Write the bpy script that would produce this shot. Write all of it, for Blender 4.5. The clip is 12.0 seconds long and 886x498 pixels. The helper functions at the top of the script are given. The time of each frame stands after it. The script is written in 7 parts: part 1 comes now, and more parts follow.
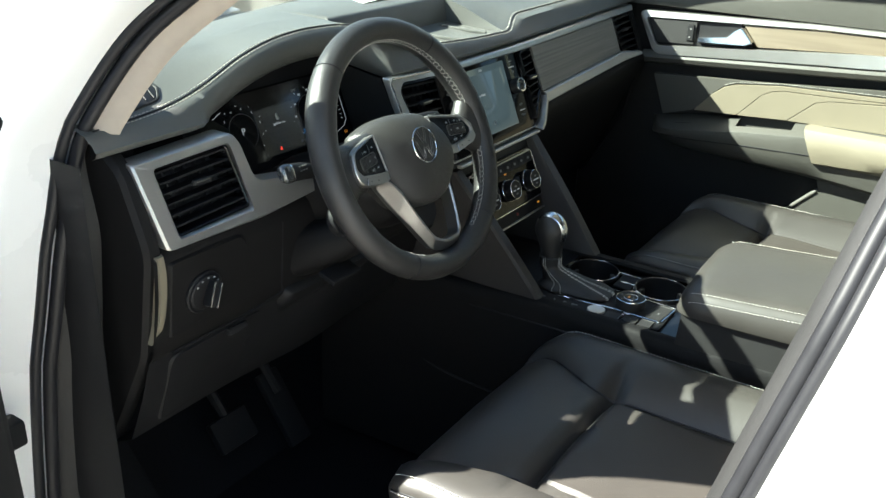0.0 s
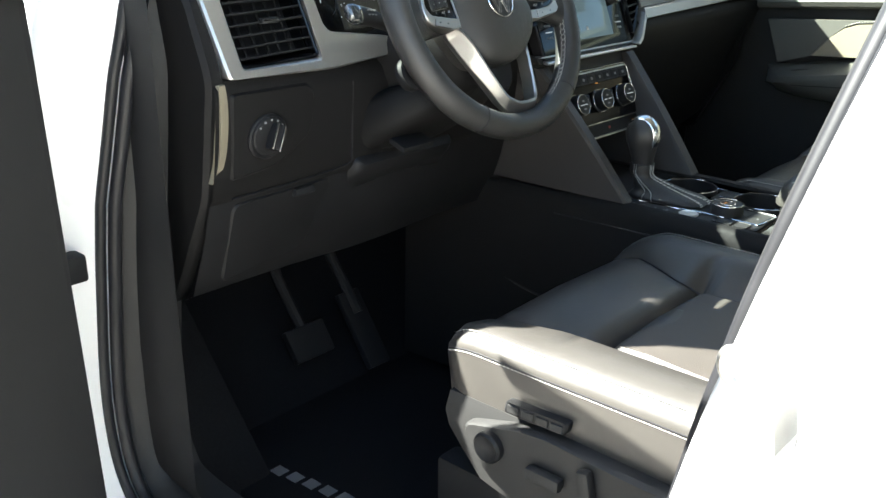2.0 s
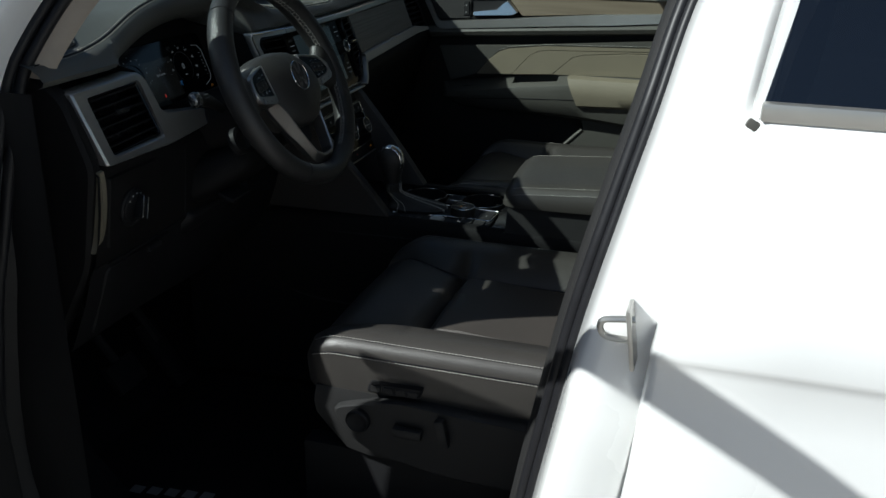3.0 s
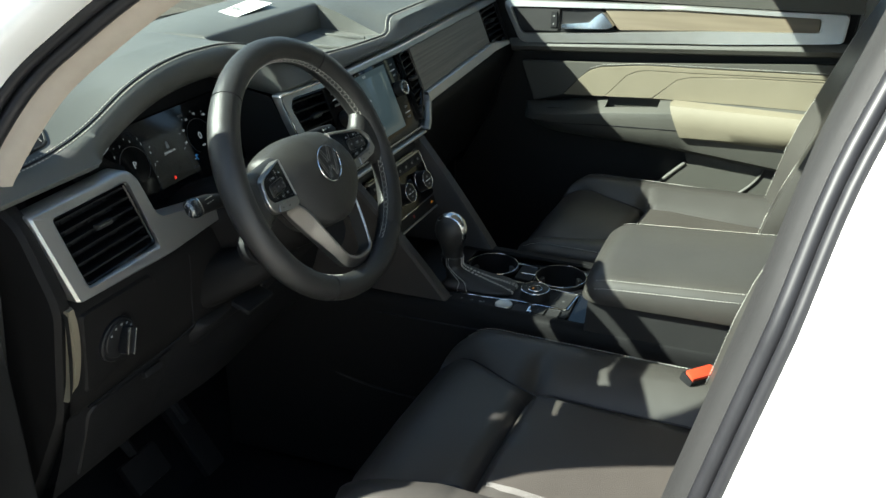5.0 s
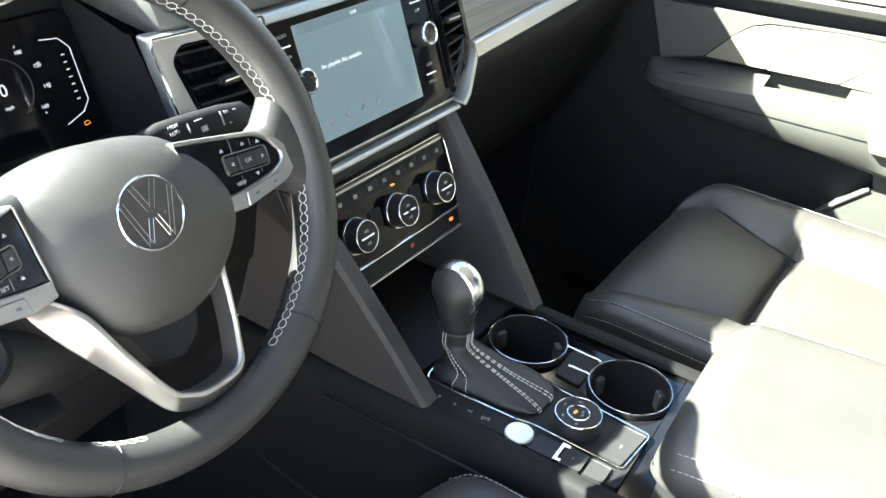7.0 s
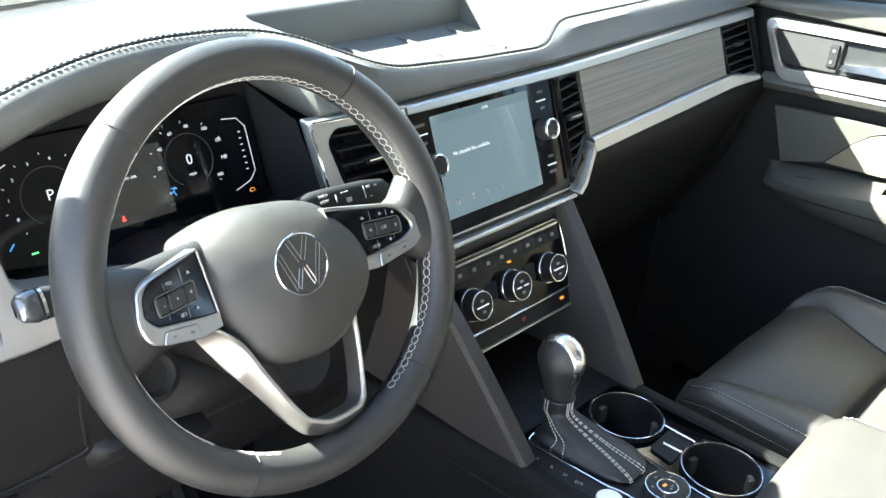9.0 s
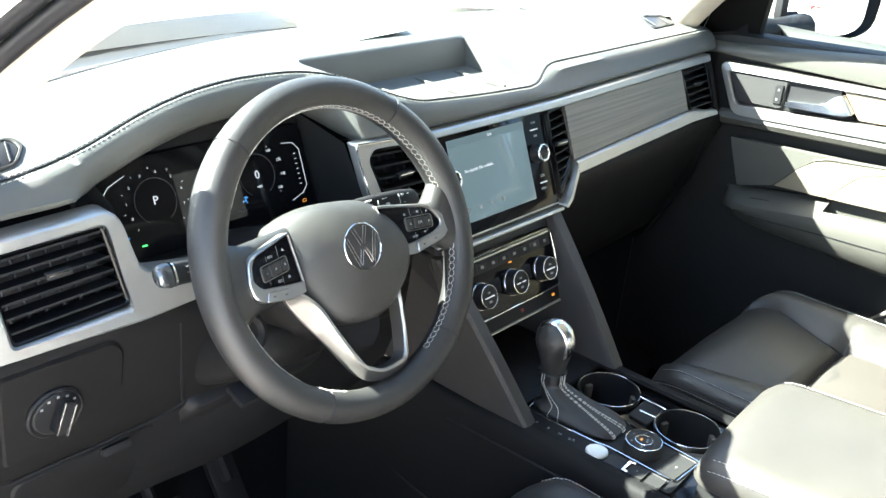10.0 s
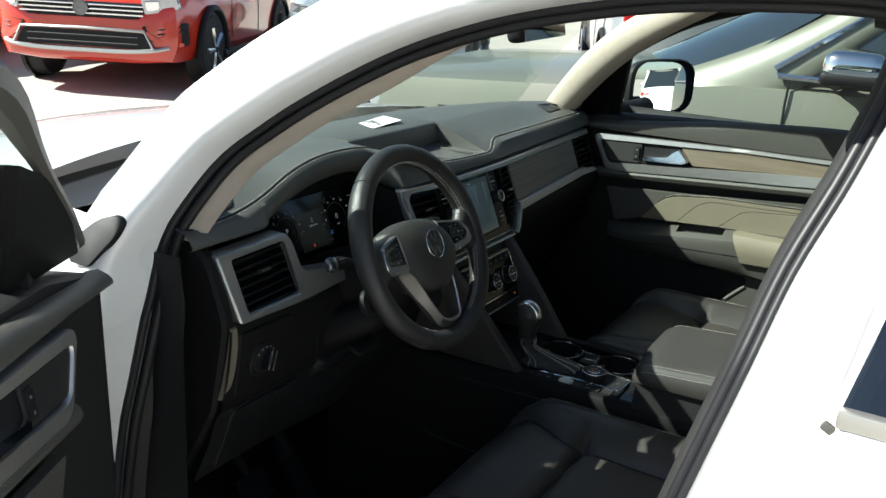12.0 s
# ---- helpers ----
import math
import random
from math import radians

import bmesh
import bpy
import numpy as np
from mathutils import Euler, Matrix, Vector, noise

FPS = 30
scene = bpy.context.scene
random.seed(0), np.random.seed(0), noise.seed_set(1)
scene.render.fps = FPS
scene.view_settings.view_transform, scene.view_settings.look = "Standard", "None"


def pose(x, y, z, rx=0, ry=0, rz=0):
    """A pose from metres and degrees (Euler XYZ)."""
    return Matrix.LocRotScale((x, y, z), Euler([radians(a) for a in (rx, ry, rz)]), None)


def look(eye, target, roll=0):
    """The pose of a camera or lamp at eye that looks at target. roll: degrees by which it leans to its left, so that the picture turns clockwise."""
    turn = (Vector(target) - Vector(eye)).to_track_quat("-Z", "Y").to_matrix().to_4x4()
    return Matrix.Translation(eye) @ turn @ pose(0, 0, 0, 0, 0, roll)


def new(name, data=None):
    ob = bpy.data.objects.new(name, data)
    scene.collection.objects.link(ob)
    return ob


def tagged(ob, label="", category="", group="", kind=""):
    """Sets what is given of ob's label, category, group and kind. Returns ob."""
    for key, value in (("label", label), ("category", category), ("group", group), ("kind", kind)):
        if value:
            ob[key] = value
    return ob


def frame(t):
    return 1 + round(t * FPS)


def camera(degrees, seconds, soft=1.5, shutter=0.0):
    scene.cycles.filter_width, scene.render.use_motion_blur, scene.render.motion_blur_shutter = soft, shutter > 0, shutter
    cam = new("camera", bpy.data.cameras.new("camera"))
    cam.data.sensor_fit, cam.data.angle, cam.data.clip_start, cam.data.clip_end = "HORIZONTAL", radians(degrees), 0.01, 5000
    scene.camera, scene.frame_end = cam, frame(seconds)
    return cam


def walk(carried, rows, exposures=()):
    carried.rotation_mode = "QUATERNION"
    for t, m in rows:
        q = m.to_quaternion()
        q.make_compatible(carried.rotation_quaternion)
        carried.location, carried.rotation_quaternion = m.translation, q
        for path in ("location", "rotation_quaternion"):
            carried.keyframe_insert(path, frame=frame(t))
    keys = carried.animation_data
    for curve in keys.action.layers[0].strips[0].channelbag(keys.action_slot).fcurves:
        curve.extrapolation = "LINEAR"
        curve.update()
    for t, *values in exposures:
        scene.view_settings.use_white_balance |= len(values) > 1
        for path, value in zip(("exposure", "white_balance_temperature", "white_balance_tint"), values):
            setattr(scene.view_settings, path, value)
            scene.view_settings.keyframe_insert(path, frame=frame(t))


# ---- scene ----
cam = camera(51.2, 12.0)
PATH = [
    (0, (-1.359, -0.644, 1.5), (0.174, 0.354, 0.691), 1.7),
    (0.5, (-1.294, -0.676, 1.306), (0.217, 0.446, 0.627), 0.3),
    (1, (-1.309, -0.714, 1.224), (0.171, 0.487, 0.618), 0.9),
    (1.5, (-1.331, -0.716, 1.192), (0.137, 0.521, 0.631), 1.3),
    (2, (-1.346, -0.73, 1.243), (0.059, 0.511, 0.545), 0.4),
    (2.5, (-1.486, -0.677, 1.302), (0.222, 0.099, 0.609), 1.7),
    (3, (-1.746, -0.641, 1.415), (0.035, -0.095, 0.688), 0.8),
    (3.5, (-1.893, -0.675, 1.486), (-0.091, -0.084, 0.852), 1.7),
    (3.7, (-1.912, -0.702, 1.499), (-0.139, -0.02, 0.873), 0.7),
    (5.3, (-1.196, -0.522, 1.537), (0.446, 0.195, 0.649), 0.8),
    (5.5, (-1.079, -0.49, 1.5), (0.531, 0.272, 0.591), 2.8),
    (6, (-0.823, -0.436, 1.472), (0.632, 0.464, 0.436), 4.8),
    (6.5, (-0.743, -0.414, 1.444), (0.708, 0.486, 0.404), 4.5),
    (7, (-0.721, -0.402, 1.437), (0.724, 0.489, 0.378), 5.3),
    (7.5, (-0.715, -0.399, 1.443), (0.55, 0.722, 0.375), 3.7),
    (7.7, (-0.714, -0.391, 1.433), (0.555, 0.721, 0.383), 3.9),
    (9.3, (-0.835, -0.501, 1.489), (0.505, 0.679, 0.589), 4.9),
    (9.5, (-0.872, -0.521, 1.498), (0.47, 0.657, 0.598), 5.1),
    (10, (-0.993, -0.588, 1.52), (0.406, 0.581, 0.697), 4.8),
    (10.5, (-1.148, -0.684, 1.559), (0.304, 0.458, 0.793), 5.0),
    (11, (-1.32, -0.784, 1.561), (0.178, 0.358, 0.888), 4.4),
    (11.5, (-1.497, -0.835, 1.594), (0.005, 0.32, 0.953), 4.6),
    (12, (-1.672, -0.731, 1.589), (-0.017, 0.219, 0.989), 3.2),
]
EXPOSURES = [(t, ev, kelvin, tint) for t, ev, kelvin, tint in [
    (0.0, 2.95, 6350, 3), (0.5, 3.6, 6350, 4), (1.5, 3.75, 6350, 4), (2.0, 3.75, 6350, 4), (2.5, 2.55, 6200, 4), (3.0, 0.4, 5900, 5), (3.5, -0.1, 5800, 6),
    (3.7, -0.1, 5800, 6), (5.3, 3.1, 6350, 1), (5.5, 3.45, 6350, 1), (6.0, 4.35, 6400, 4), (7.0, 4.8, 6350, 8), (7.5, 5.0, 6350, 9), (9.5, 4.6, 6300, 9), (10.5, 4.25, 6300, 6),
    (11.0, 3.5, 6300, 5), (11.5, 2.55, 6250, 4), (12.0, 1.6, 6200, 4)]]
walk(cam, [(t, look(eye, target, roll)) for t, eye, target, roll in PATH], EXPOSURES)

# ---- light ----
SUN = Vector((-0.417, 0.642, 0.643)).normalized()
world = bpy.data.worlds.new("sky")
scene.world = world
world.use_nodes = True
wn = world.node_tree.nodes
sky = wn.new("ShaderNodeTexSky")
sky.sky_type = "NISHITA"
sky.sun_disc = False
sky.sun_elevation = math.asin(SUN.z)
sky.sun_rotation = math.atan2(SUN.x, SUN.y)
world.node_tree.links.new(sky.outputs["Color"], wn["Background"].inputs["Color"])
wn["Background"].inputs["Strength"].default_value = 0.05
sun_data = bpy.data.lights.new("sun", "SUN")
sun_data.energy, sun_data.angle, sun_data.color = 5.0, radians(0.53), (1.0, 0.96, 0.88)
sun_lamp = new("sun", sun_data)
sun_lamp.matrix_world = look(SUN * 30, (0, 0, 0))


# ---- materials ----
def material(name, color, rough=0.5, metal=0.0, vary=0.15, scale=30.0, bump=0.0, bump_scale=400.0, color2=None,
             coat=0.0, spec=0.5, stretch=(1, 1, 1), cells=False, emit=None, power=0.0, rough_vary=0.1):
    m = bpy.data.materials.new(name)
    m.use_nodes = True
    nt = m.node_tree
    n, l = nt.nodes, nt.links
    b = n["Principled BSDF"]
    b.inputs["Metallic"].default_value = metal
    b.inputs["Coat Weight"].default_value = coat
    b.inputs["Coat Roughness"].default_value = 0.04
    b.inputs["Specular IOR Level"].default_value = spec
    tc = n.new("ShaderNodeTexCoord")
    mp = n.new("ShaderNodeMapping")
    mp.inputs["Scale"].default_value = stretch
    l.new(tc.outputs["Object"], mp.inputs["Vector"])
    big = n.new("ShaderNodeTexNoise")
    big.inputs["Scale"].default_value, big.inputs["Detail"].default_value = scale, 6
    l.new(mp.outputs["Vector"], big.inputs["Vector"])
    ramp = n.new("ShaderNodeMix")
    ramp.data_type = "RGBA"
    c = Vector(color)
    c2 = Vector(color2) if color2 else c * (1 - vary)
    hi = c if color2 else c * (1 + vary)
    ramp.inputs["A"].default_value = (*c2, 1)
    ramp.inputs["B"].default_value = (*hi, 1)
    l.new(big.outputs["Fac"], ramp.inputs["Factor"])
    l.new(ramp.outputs["Result"], b.inputs["Base Color"])
    rr = n.new("ShaderNodeMapRange")
    rr.inputs["To Min"].default_value = max(0.0, rough - rough_vary * rough)
    rr.inputs["To Max"].default_value = min(1.0, rough + rough_vary * rough)
    l.new(big.outputs["Fac"], rr.inputs["Value"])
    l.new(rr.outputs["Result"], b.inputs["Roughness"])
    if bump:
        if cells:
            fine = n.new("ShaderNodeTexVoronoi")
            fine.feature = "DISTANCE_TO_EDGE"
            out = fine.outputs["Distance"]
        else:
            fine = n.new("ShaderNodeTexNoise")
            fine.inputs["Detail"].default_value = 4
            out = fine.outputs["Fac"]
        fine.inputs["Scale"].default_value = bump_scale
        l.new(mp.outputs["Vector"], fine.inputs["Vector"])
        bp = n.new("ShaderNodeBump")
        bp.inputs["Strength"].default_value = bump
        bp.inputs["Distance"].default_value = 0.001
        l.new(out, bp.inputs["Height"])
        l.new(bp.outputs["Normal"], b.inputs["Normal"])
    if emit:
        b.inputs["Emission Color"].default_value = (*emit, 1)
        b.inputs["Emission Strength"].default_value = power
    return m


def glass(name, tint, rough=0.0, clear=0.9, shine=0.05):
    """Thin automotive glass: a mix of see-through and mirror, more mirror at a slant."""
    m = bpy.data.materials.new(name)
    m.use_nodes = True
    n, l = m.node_tree.nodes, m.node_tree.links
    n.remove(n["Principled BSDF"])
    tr, gl, mix, fr = (n.new("ShaderNodeBsdfTransparent"), n.new("ShaderNodeBsdfGlossy"), n.new("ShaderNodeMixShader"), n.new("ShaderNodeLayerWeight"))
    tr.inputs["Color"].default_value = (*[clear * v for v in tint], 1)
    gl.inputs["Roughness"].default_value = rough
    fr.inputs["Blend"].default_value = 0.5
    pw, ml = n.new("ShaderNodeMath"), n.new("ShaderNodeMath")
    pw.operation, ml.operation = "POWER", "MULTIPLY_ADD"
    pw.inputs[1].default_value = 5.0
    ml.inputs[1].default_value, ml.inputs[2].default_value = 0.9, shine
    l.new(fr.outputs["Facing"], pw.inputs[0])
    l.new(pw.outputs["Value"], ml.inputs[0])
    l.new(ml.outputs["Value"], mix.inputs["Fac"])
    l.new(tr.outputs["BSDF"], mix.inputs[1])
    l.new(gl.outputs["BSDF"], mix.inputs[2])
    l.new(mix.outputs["Shader"], n["Material Output"].inputs["Surface"])
    return m


M_WHITE = material("white_car_paint", (0.80, 0.80, 0.79), 0.28, vary=0.02, scale=3, coat=1.0)
M_PAD = material("soft_dash_vinyl", (0.085, 0.086, 0.079), 0.42, vary=0.10, scale=12, bump=0.35, bump_scale=900, cells=True)
M_PLASTIC = material("dark_moulded_plastic", (0.021, 0.0206, 0.0206), 0.52, spec=0.25, vary=0.12, scale=9, bump=0.3, bump_scale=1100, cells=True)
M_HARD = material("hard_charcoal_plastic", (0.0095, 0.0092, 0.0094), 0.55, spec=0.12, vary=0.15, scale=11, bump=0.3, bump_scale=1000, cells=True)
M_STACK = material("brown_grey_stack_plastic", (0.036, 0.033, 0.032), 0.50, spec=0.35, vary=0.12, scale=9, bump=0.3, bump_scale=1100, cells=True)
M_BLACK = material("matt_black_plastic", (0.011, 0.011, 0.012), 0.55, spec=0.2, vary=0.15, scale=15, bump=0.15, bump_scale=700)
M_GLOSS = material("piano_black", (0.005, 0.005, 0.006), 0.07, spec=0.32, vary=0.1, scale=5)
M_PANEL = material("smoked_panel_plastic", (0.005, 0.005, 0.006), 0.14, spec=0.14, vary=0.1, scale=5)
M_SILVER = material("satin_silver_trim", (0.47, 0.462, 0.44), 0.36, metal=0.85, vary=0.05, scale=60, bump=0.05, bump_scale=900)
M_SATIN = material("satin_chrome", (0.41, 0.393, 0.372), 0.33, metal=0.9, vary=0.03, scale=60, bump=0.03, bump_scale=900)
M_CHROME = material("chrome", (0.82, 0.82, 0.83), 0.09, metal=1.0, vary=0.02, scale=20)
M_EMBLEM = material("dark_emblem_metal", (0.16, 0.165, 0.17), 0.22, metal=0.8, vary=0.04, scale=40)
M_KNOBCHROME = material("brushed_knob_chrome", (0.80, 0.80, 0.80), 0.20, metal=1.0, vary=0.04, scale=60)
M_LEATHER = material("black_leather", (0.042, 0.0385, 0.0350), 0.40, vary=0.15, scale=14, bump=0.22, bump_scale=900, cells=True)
M_PERF = material("perforated_leather", (0.047, 0.041, 0.036), 0.52, vary=0.15, scale=14, bump=0.4, bump_scale=420, cells=True)
M_WHEEL = material("wheel_leather", (0.024, 0.0235, 0.0230), 0.37, vary=0.10, scale=25, bump=0.30, bump_scale=1200, cells=True)
M_COVER = material("airbag_cover_vinyl", (0.028, 0.0268, 0.0250), 0.42, vary=0.08, scale=18, bump=0.35, bump_scale=1300, cells=True)
M_BOOT = material("soft_black_boot_leather", (0.016, 0.0155, 0.0155), 0.45, vary=0.2, scale=30, bump=0.3, bump_scale=700, cells=True)
M_THREAD = material("pale_thread", (0.62, 0.60, 0.55), 0.7, vary=0.2, scale=300)
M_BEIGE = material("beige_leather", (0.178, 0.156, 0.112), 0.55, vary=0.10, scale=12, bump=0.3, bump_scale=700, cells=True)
M_PILLAR = material("beige_woven_pillar_trim", (0.37, 0.32, 0.265), 0.85, vary=0.10, scale=80, bump=0.4, bump_scale=900)
M_DOORPLASTIC = material("warm_grey_door_plastic", (0.066, 0.064, 0.056), 0.50, vary=0.08, scale=8, bump=0.25, bump_scale=1000, cells=True)
M_SEAL = material("rubber_door_seal", (0.012, 0.012, 0.014), 0.45, spec=0.3, vary=0.2, scale=40)
M_CARPET = material("black_carpet", (0.010, 0.010, 0.011), 0.95, spec=0.08, vary=0.5, scale=300, bump=1.0, bump_scale=900)
M_WOOD = material("grey_open_pore_wood", (0.26, 0.24, 0.21), 0.36, color2=(0.03, 0.028, 0.025), scale=9, stretch=(0.35, 2.5, 30), bump=0.3, bump_scale=60)
M_WOODDOOR = material("brown_open_pore_wood", (0.180, 0.145, 0.100), 0.45, color2=(0.085, 0.066, 0.044), scale=9, stretch=(3, 0.6, 14), bump=0.2, bump_scale=60)
# dark display whose blue-grey emission stands in for sky reflected in its glass
M_SKYSCREEN = material("touch_screen_sky_glow", (0.03, 0.036, 0.04), 0.06, vary=0.05, scale=4, emit=(0.34, 0.50, 0.55), power=0.020)
M_DIAL = material("lit_white_symbol", (0.22, 0.23, 0.23), 0.5, emit=(0.85, 0.9, 0.95), power=0.035)
M_PRINT = material("printed_symbol", (0.25, 0.255, 0.255), 0.6, vary=0.02)
M_DIM = material("dim_grey_symbol", (0.15, 0.15, 0.15), 0.6)
M_FAINT = material("faint_display_line", (0.05, 0.05, 0.05), 0.5)
M_AMBER = material("lit_amber_symbol", (0.4, 0.2, 0.05), 0.5, emit=(1.0, 0.35, 0.03), power=0.045)
M_REDLIT = material("lit_red_symbol", (0.4, 0.02, 0.02), 0.5, emit=(1.0, 0.05, 0.03), power=0.2)
M_BLUELIT = material("lit_blue_symbol", (0.05, 0.2, 0.5), 0.5, emit=(0.1, 0.45, 1.0), power=0.03)
M_REDPLASTIC = material("red_buckle_plastic", (0.55, 0.05, 0.02), 0.4)
M_PAPER = material("white_paper", (0.75, 0.75, 0.72), 0.8, vary=0.05, scale=30)
M_GLASS = glass("window_glass", (0.88, 0.96, 0.92), clear=0.84)
M_TINT = glass("tinted_window_glass", (0.10, 0.11, 0.12), shine=0.14)
M_MIRROR = material("mirror_glass", (0.9, 0.9, 0.9), 0.01, metal=1.0, vary=0.0)
M_HEADLINER = material("light_headliner_cloth", (0.50, 0.47, 0.41), 0.9, vary=0.06, scale=200, bump=0.3, bump_scale=800)


# ---- mesh tools ----
def part(name, bm, mat, parent=None, label="", angle=38):
    """Links bm as one mesh object, smooth but for edges sharper than angle, under a thing or a part."""
    bmesh.ops.remove_doubles(bm, verts=bm.verts, dist=1e-6)
    bmesh.ops.recalc_face_normals(bm, faces=bm.faces)
    lim = radians(angle)
    for f in bm.faces:
        f.smooth = True
    for e in bm.edges:
        e.smooth = len(e.link_faces) == 2 and e.calc_face_angle(0) < lim
    me = bpy.data.meshes.new(name)
    bm.to_mesh(me)
    bm.free()
    me.materials.append(mat)
    ob = new(name, me)
    if parent:
        ob.parent = parent
        if parent.type == "EMPTY":
            ob.matrix_parent_inverse = Matrix.Translation(-parent.location)
    if label:
        ob["label"] = label
    return ob


def thing(name, at, label, category, group="", kind=""):
    ob = new(name)
    ob.empty_display_size = 0.05
    ob.location = at
    return tagged(ob, label, category, group, kind)


def rounded(pts, r, n=4):
    """A polygon with its corners rounded: r, or one radius a corner. n + 1 points a corner."""
    out, k = [], len(pts)
    for i, p in enumerate(pts):
        ri = r[i] if isinstance(r, (list, tuple)) else r
        p, a, b = Vector(p), Vector(pts[i - 1]), Vector(pts[(i + 1) % k])
        da, db = (a - p), (b - p)
        ri = min(ri, da.length * 0.48, db.length * 0.48)
        s, e = p + da.normalized() * ri, p + db.normalized() * ri
        for j in range(n + 1):
            t = j / n
            out.append((1 - t) ** 2 * s + 2 * t * (1 - t) * p + t * t * e)
    return out


def ring_plate(bm, outer, inner, f, d0=0.0, d1=0.01, edge=0.0015):
    """A frame between two loops of the same length; f(u, v, d) gives the place, d0 its front and d1 its back."""
    rows = []
    cu = sum((Vector(p) for p in outer), Vector((0, 0))) / len(outer)
    def shrink(loop, by):
        return [Vector(p) + (cu - Vector(p)).normalized() * by for p in loop]
    rows.append([bm.verts.new(f(p[0], p[1], d1)) for p in outer])
    rows.append([bm.verts.new(f(p[0], p[1], d0 + edge)) for p in outer])
    rows.append([bm.verts.new(f(p[0], p[1], d0)) for p in shrink(outer, edge)])
    rows.append([bm.verts.new(f(p[0], p[1], d0)) for p in shrink(inner, -edge)])
    rows.append([bm.verts.new(f(p[0], p[1], d0 + edge)) for p in inner])
    rows.append([bm.verts.new(f(p[0], p[1], d1)) for p in inner])
    n = len(outer)
    for a, b in zip(rows, rows[1:]):
        for i in range(n):
            bm.faces.new((a[i], a[(i + 1) % n], b[(i + 1) % n], b[i]))


def plate(bm, loop, f, d0=0.0, d1=0.006, edge=0.001, back=True):
    """A filled plate with a softened front edge."""
    n = len(loop)
    c = sum((Vector(p) for p in loop), Vector((0, 0))) / n
    inn = [Vector(p) + (c - Vector(p)).normalized() * edge for p in loop]
    a = [bm.verts.new(f(p[0], p[1], d1)) for p in loop]
    b = [bm.verts.new(f(p[0], p[1], d0 + edge)) for p in loop]
    g = [bm.verts.new(f(p[0], p[1], d0)) for p in inn]
    for s, t in ((a, b), (b, g)):
        for i in range(n):
            bm.faces.new((s[i], s[(i + 1) % n], t[(i + 1) % n], t[i]))
    bm.faces.new(g)
    if back:
        bm.faces.new(a[::-1])


def loft(bm, rings, closed=True, caps=True, loop=False):
    rows = [[bm.verts.new(p) for p in r] for r in rings]
    n = len(rows[0])
    pairs = list(zip(rows, rows[1:])) + ([(rows[-1], rows[0])] if loop else [])
    for a, b in pairs:
        for i in range(n if closed else n - 1):
            j = (i + 1) % n
            bm.faces.new((a[i], a[j], b[j], b[i]))
    if caps and closed and not loop:
        bm.faces.new(rows[0][::-1])
        bm.faces.new(rows[-1])
    return rows


def tube(bm, path, r, n=8, closed=False, flat=1.0):
    """A round bar along a path; r: a radius or one a point."""
    path = [Vector(p) for p in path]
    k = len(path)
    rings, up = [], None
    for i, p in enumerate(path):
        a = path[i - 1] if (i or closed) else p
        b = path[(i + 1) % k] if (i < k - 1 or closed) else p
        d = (b - a).normalized()
        if up is None:
            up = d.orthogonal().normalized()
        up = (up - d * up.dot(d)).normalized()
        side = d.cross(up)
        ri = r[i] if isinstance(r, (list, tuple)) else r
        rings.append([p + (up * math.cos(t) + side * math.sin(t) * flat) * ri for t in (2 * math.pi * j / n for j in range(n))])
    loft(bm, rings, loop=closed)


def box(bm, c, s, bevel=0.0, rot=None, seg=2):
    m = Matrix.Translation(c) @ (rot.to_4x4() if rot else Matrix()) @ Matrix.Diagonal((*s, 1))
    r = bmesh.ops.create_cube(bm, size=1.0, matrix=m)
    if bevel:
        edges = list({e for v in r["verts"] for e in v.link_edges})
        bmesh.ops.bevel(bm, geom=edges, offset=bevel, segments=seg, affect="EDGES", profile=0.6)


def disc(bm, c, axis, profile, n=28):
    """A turned piece: profile is a row of (radius, distance along the axis)."""
    axis = Vector(axis).normalized()
    u = axis.orthogonal().normalized()
    w = axis.cross(u)
    c = Vector(c)
    rings = [[c + axis * h + (u * math.cos(t) + w * math.sin(t)) * max(r, 1e-5) for t in (2 * math.pi * j / n for j in range(n))] for r, h in profile]
    loft(bm, rings)


def patch(bm, nu, nv, f):
    """A sheet f(s, t) for s, t in 0..1."""
    g = [[bm.verts.new(f(i / nu, j / nv)) for j in range(nv + 1)] for i in range(nu + 1)]
    for i in range(nu):
        for j in range(nv):
            bm.faces.new((g[i][j], g[i + 1][j], g[i + 1][j + 1], g[i][j + 1]))
    return g


def stitches(bm, path, length=0.0045, gap=0.0025, r=0.0006, lift=(0, 0, 0.0006)):
    """A row of thread stitches along a path."""
    path = [Vector(p) for p in path]
    at, on = 0.0, Vector(lift)
    for a, b in zip(path, path[1:]):
        d = b - a
        k = max(1, round(d.length / (length + gap)))
        for i in range(k):
            s = a + d * (i + 0.15) / k + on
            e = a + d * (i + 0.80) / k + on
            tube(bm, [s, (s + e) / 2 + on * 0.7, e], [r * 0.7, r, r * 0.7], 5)


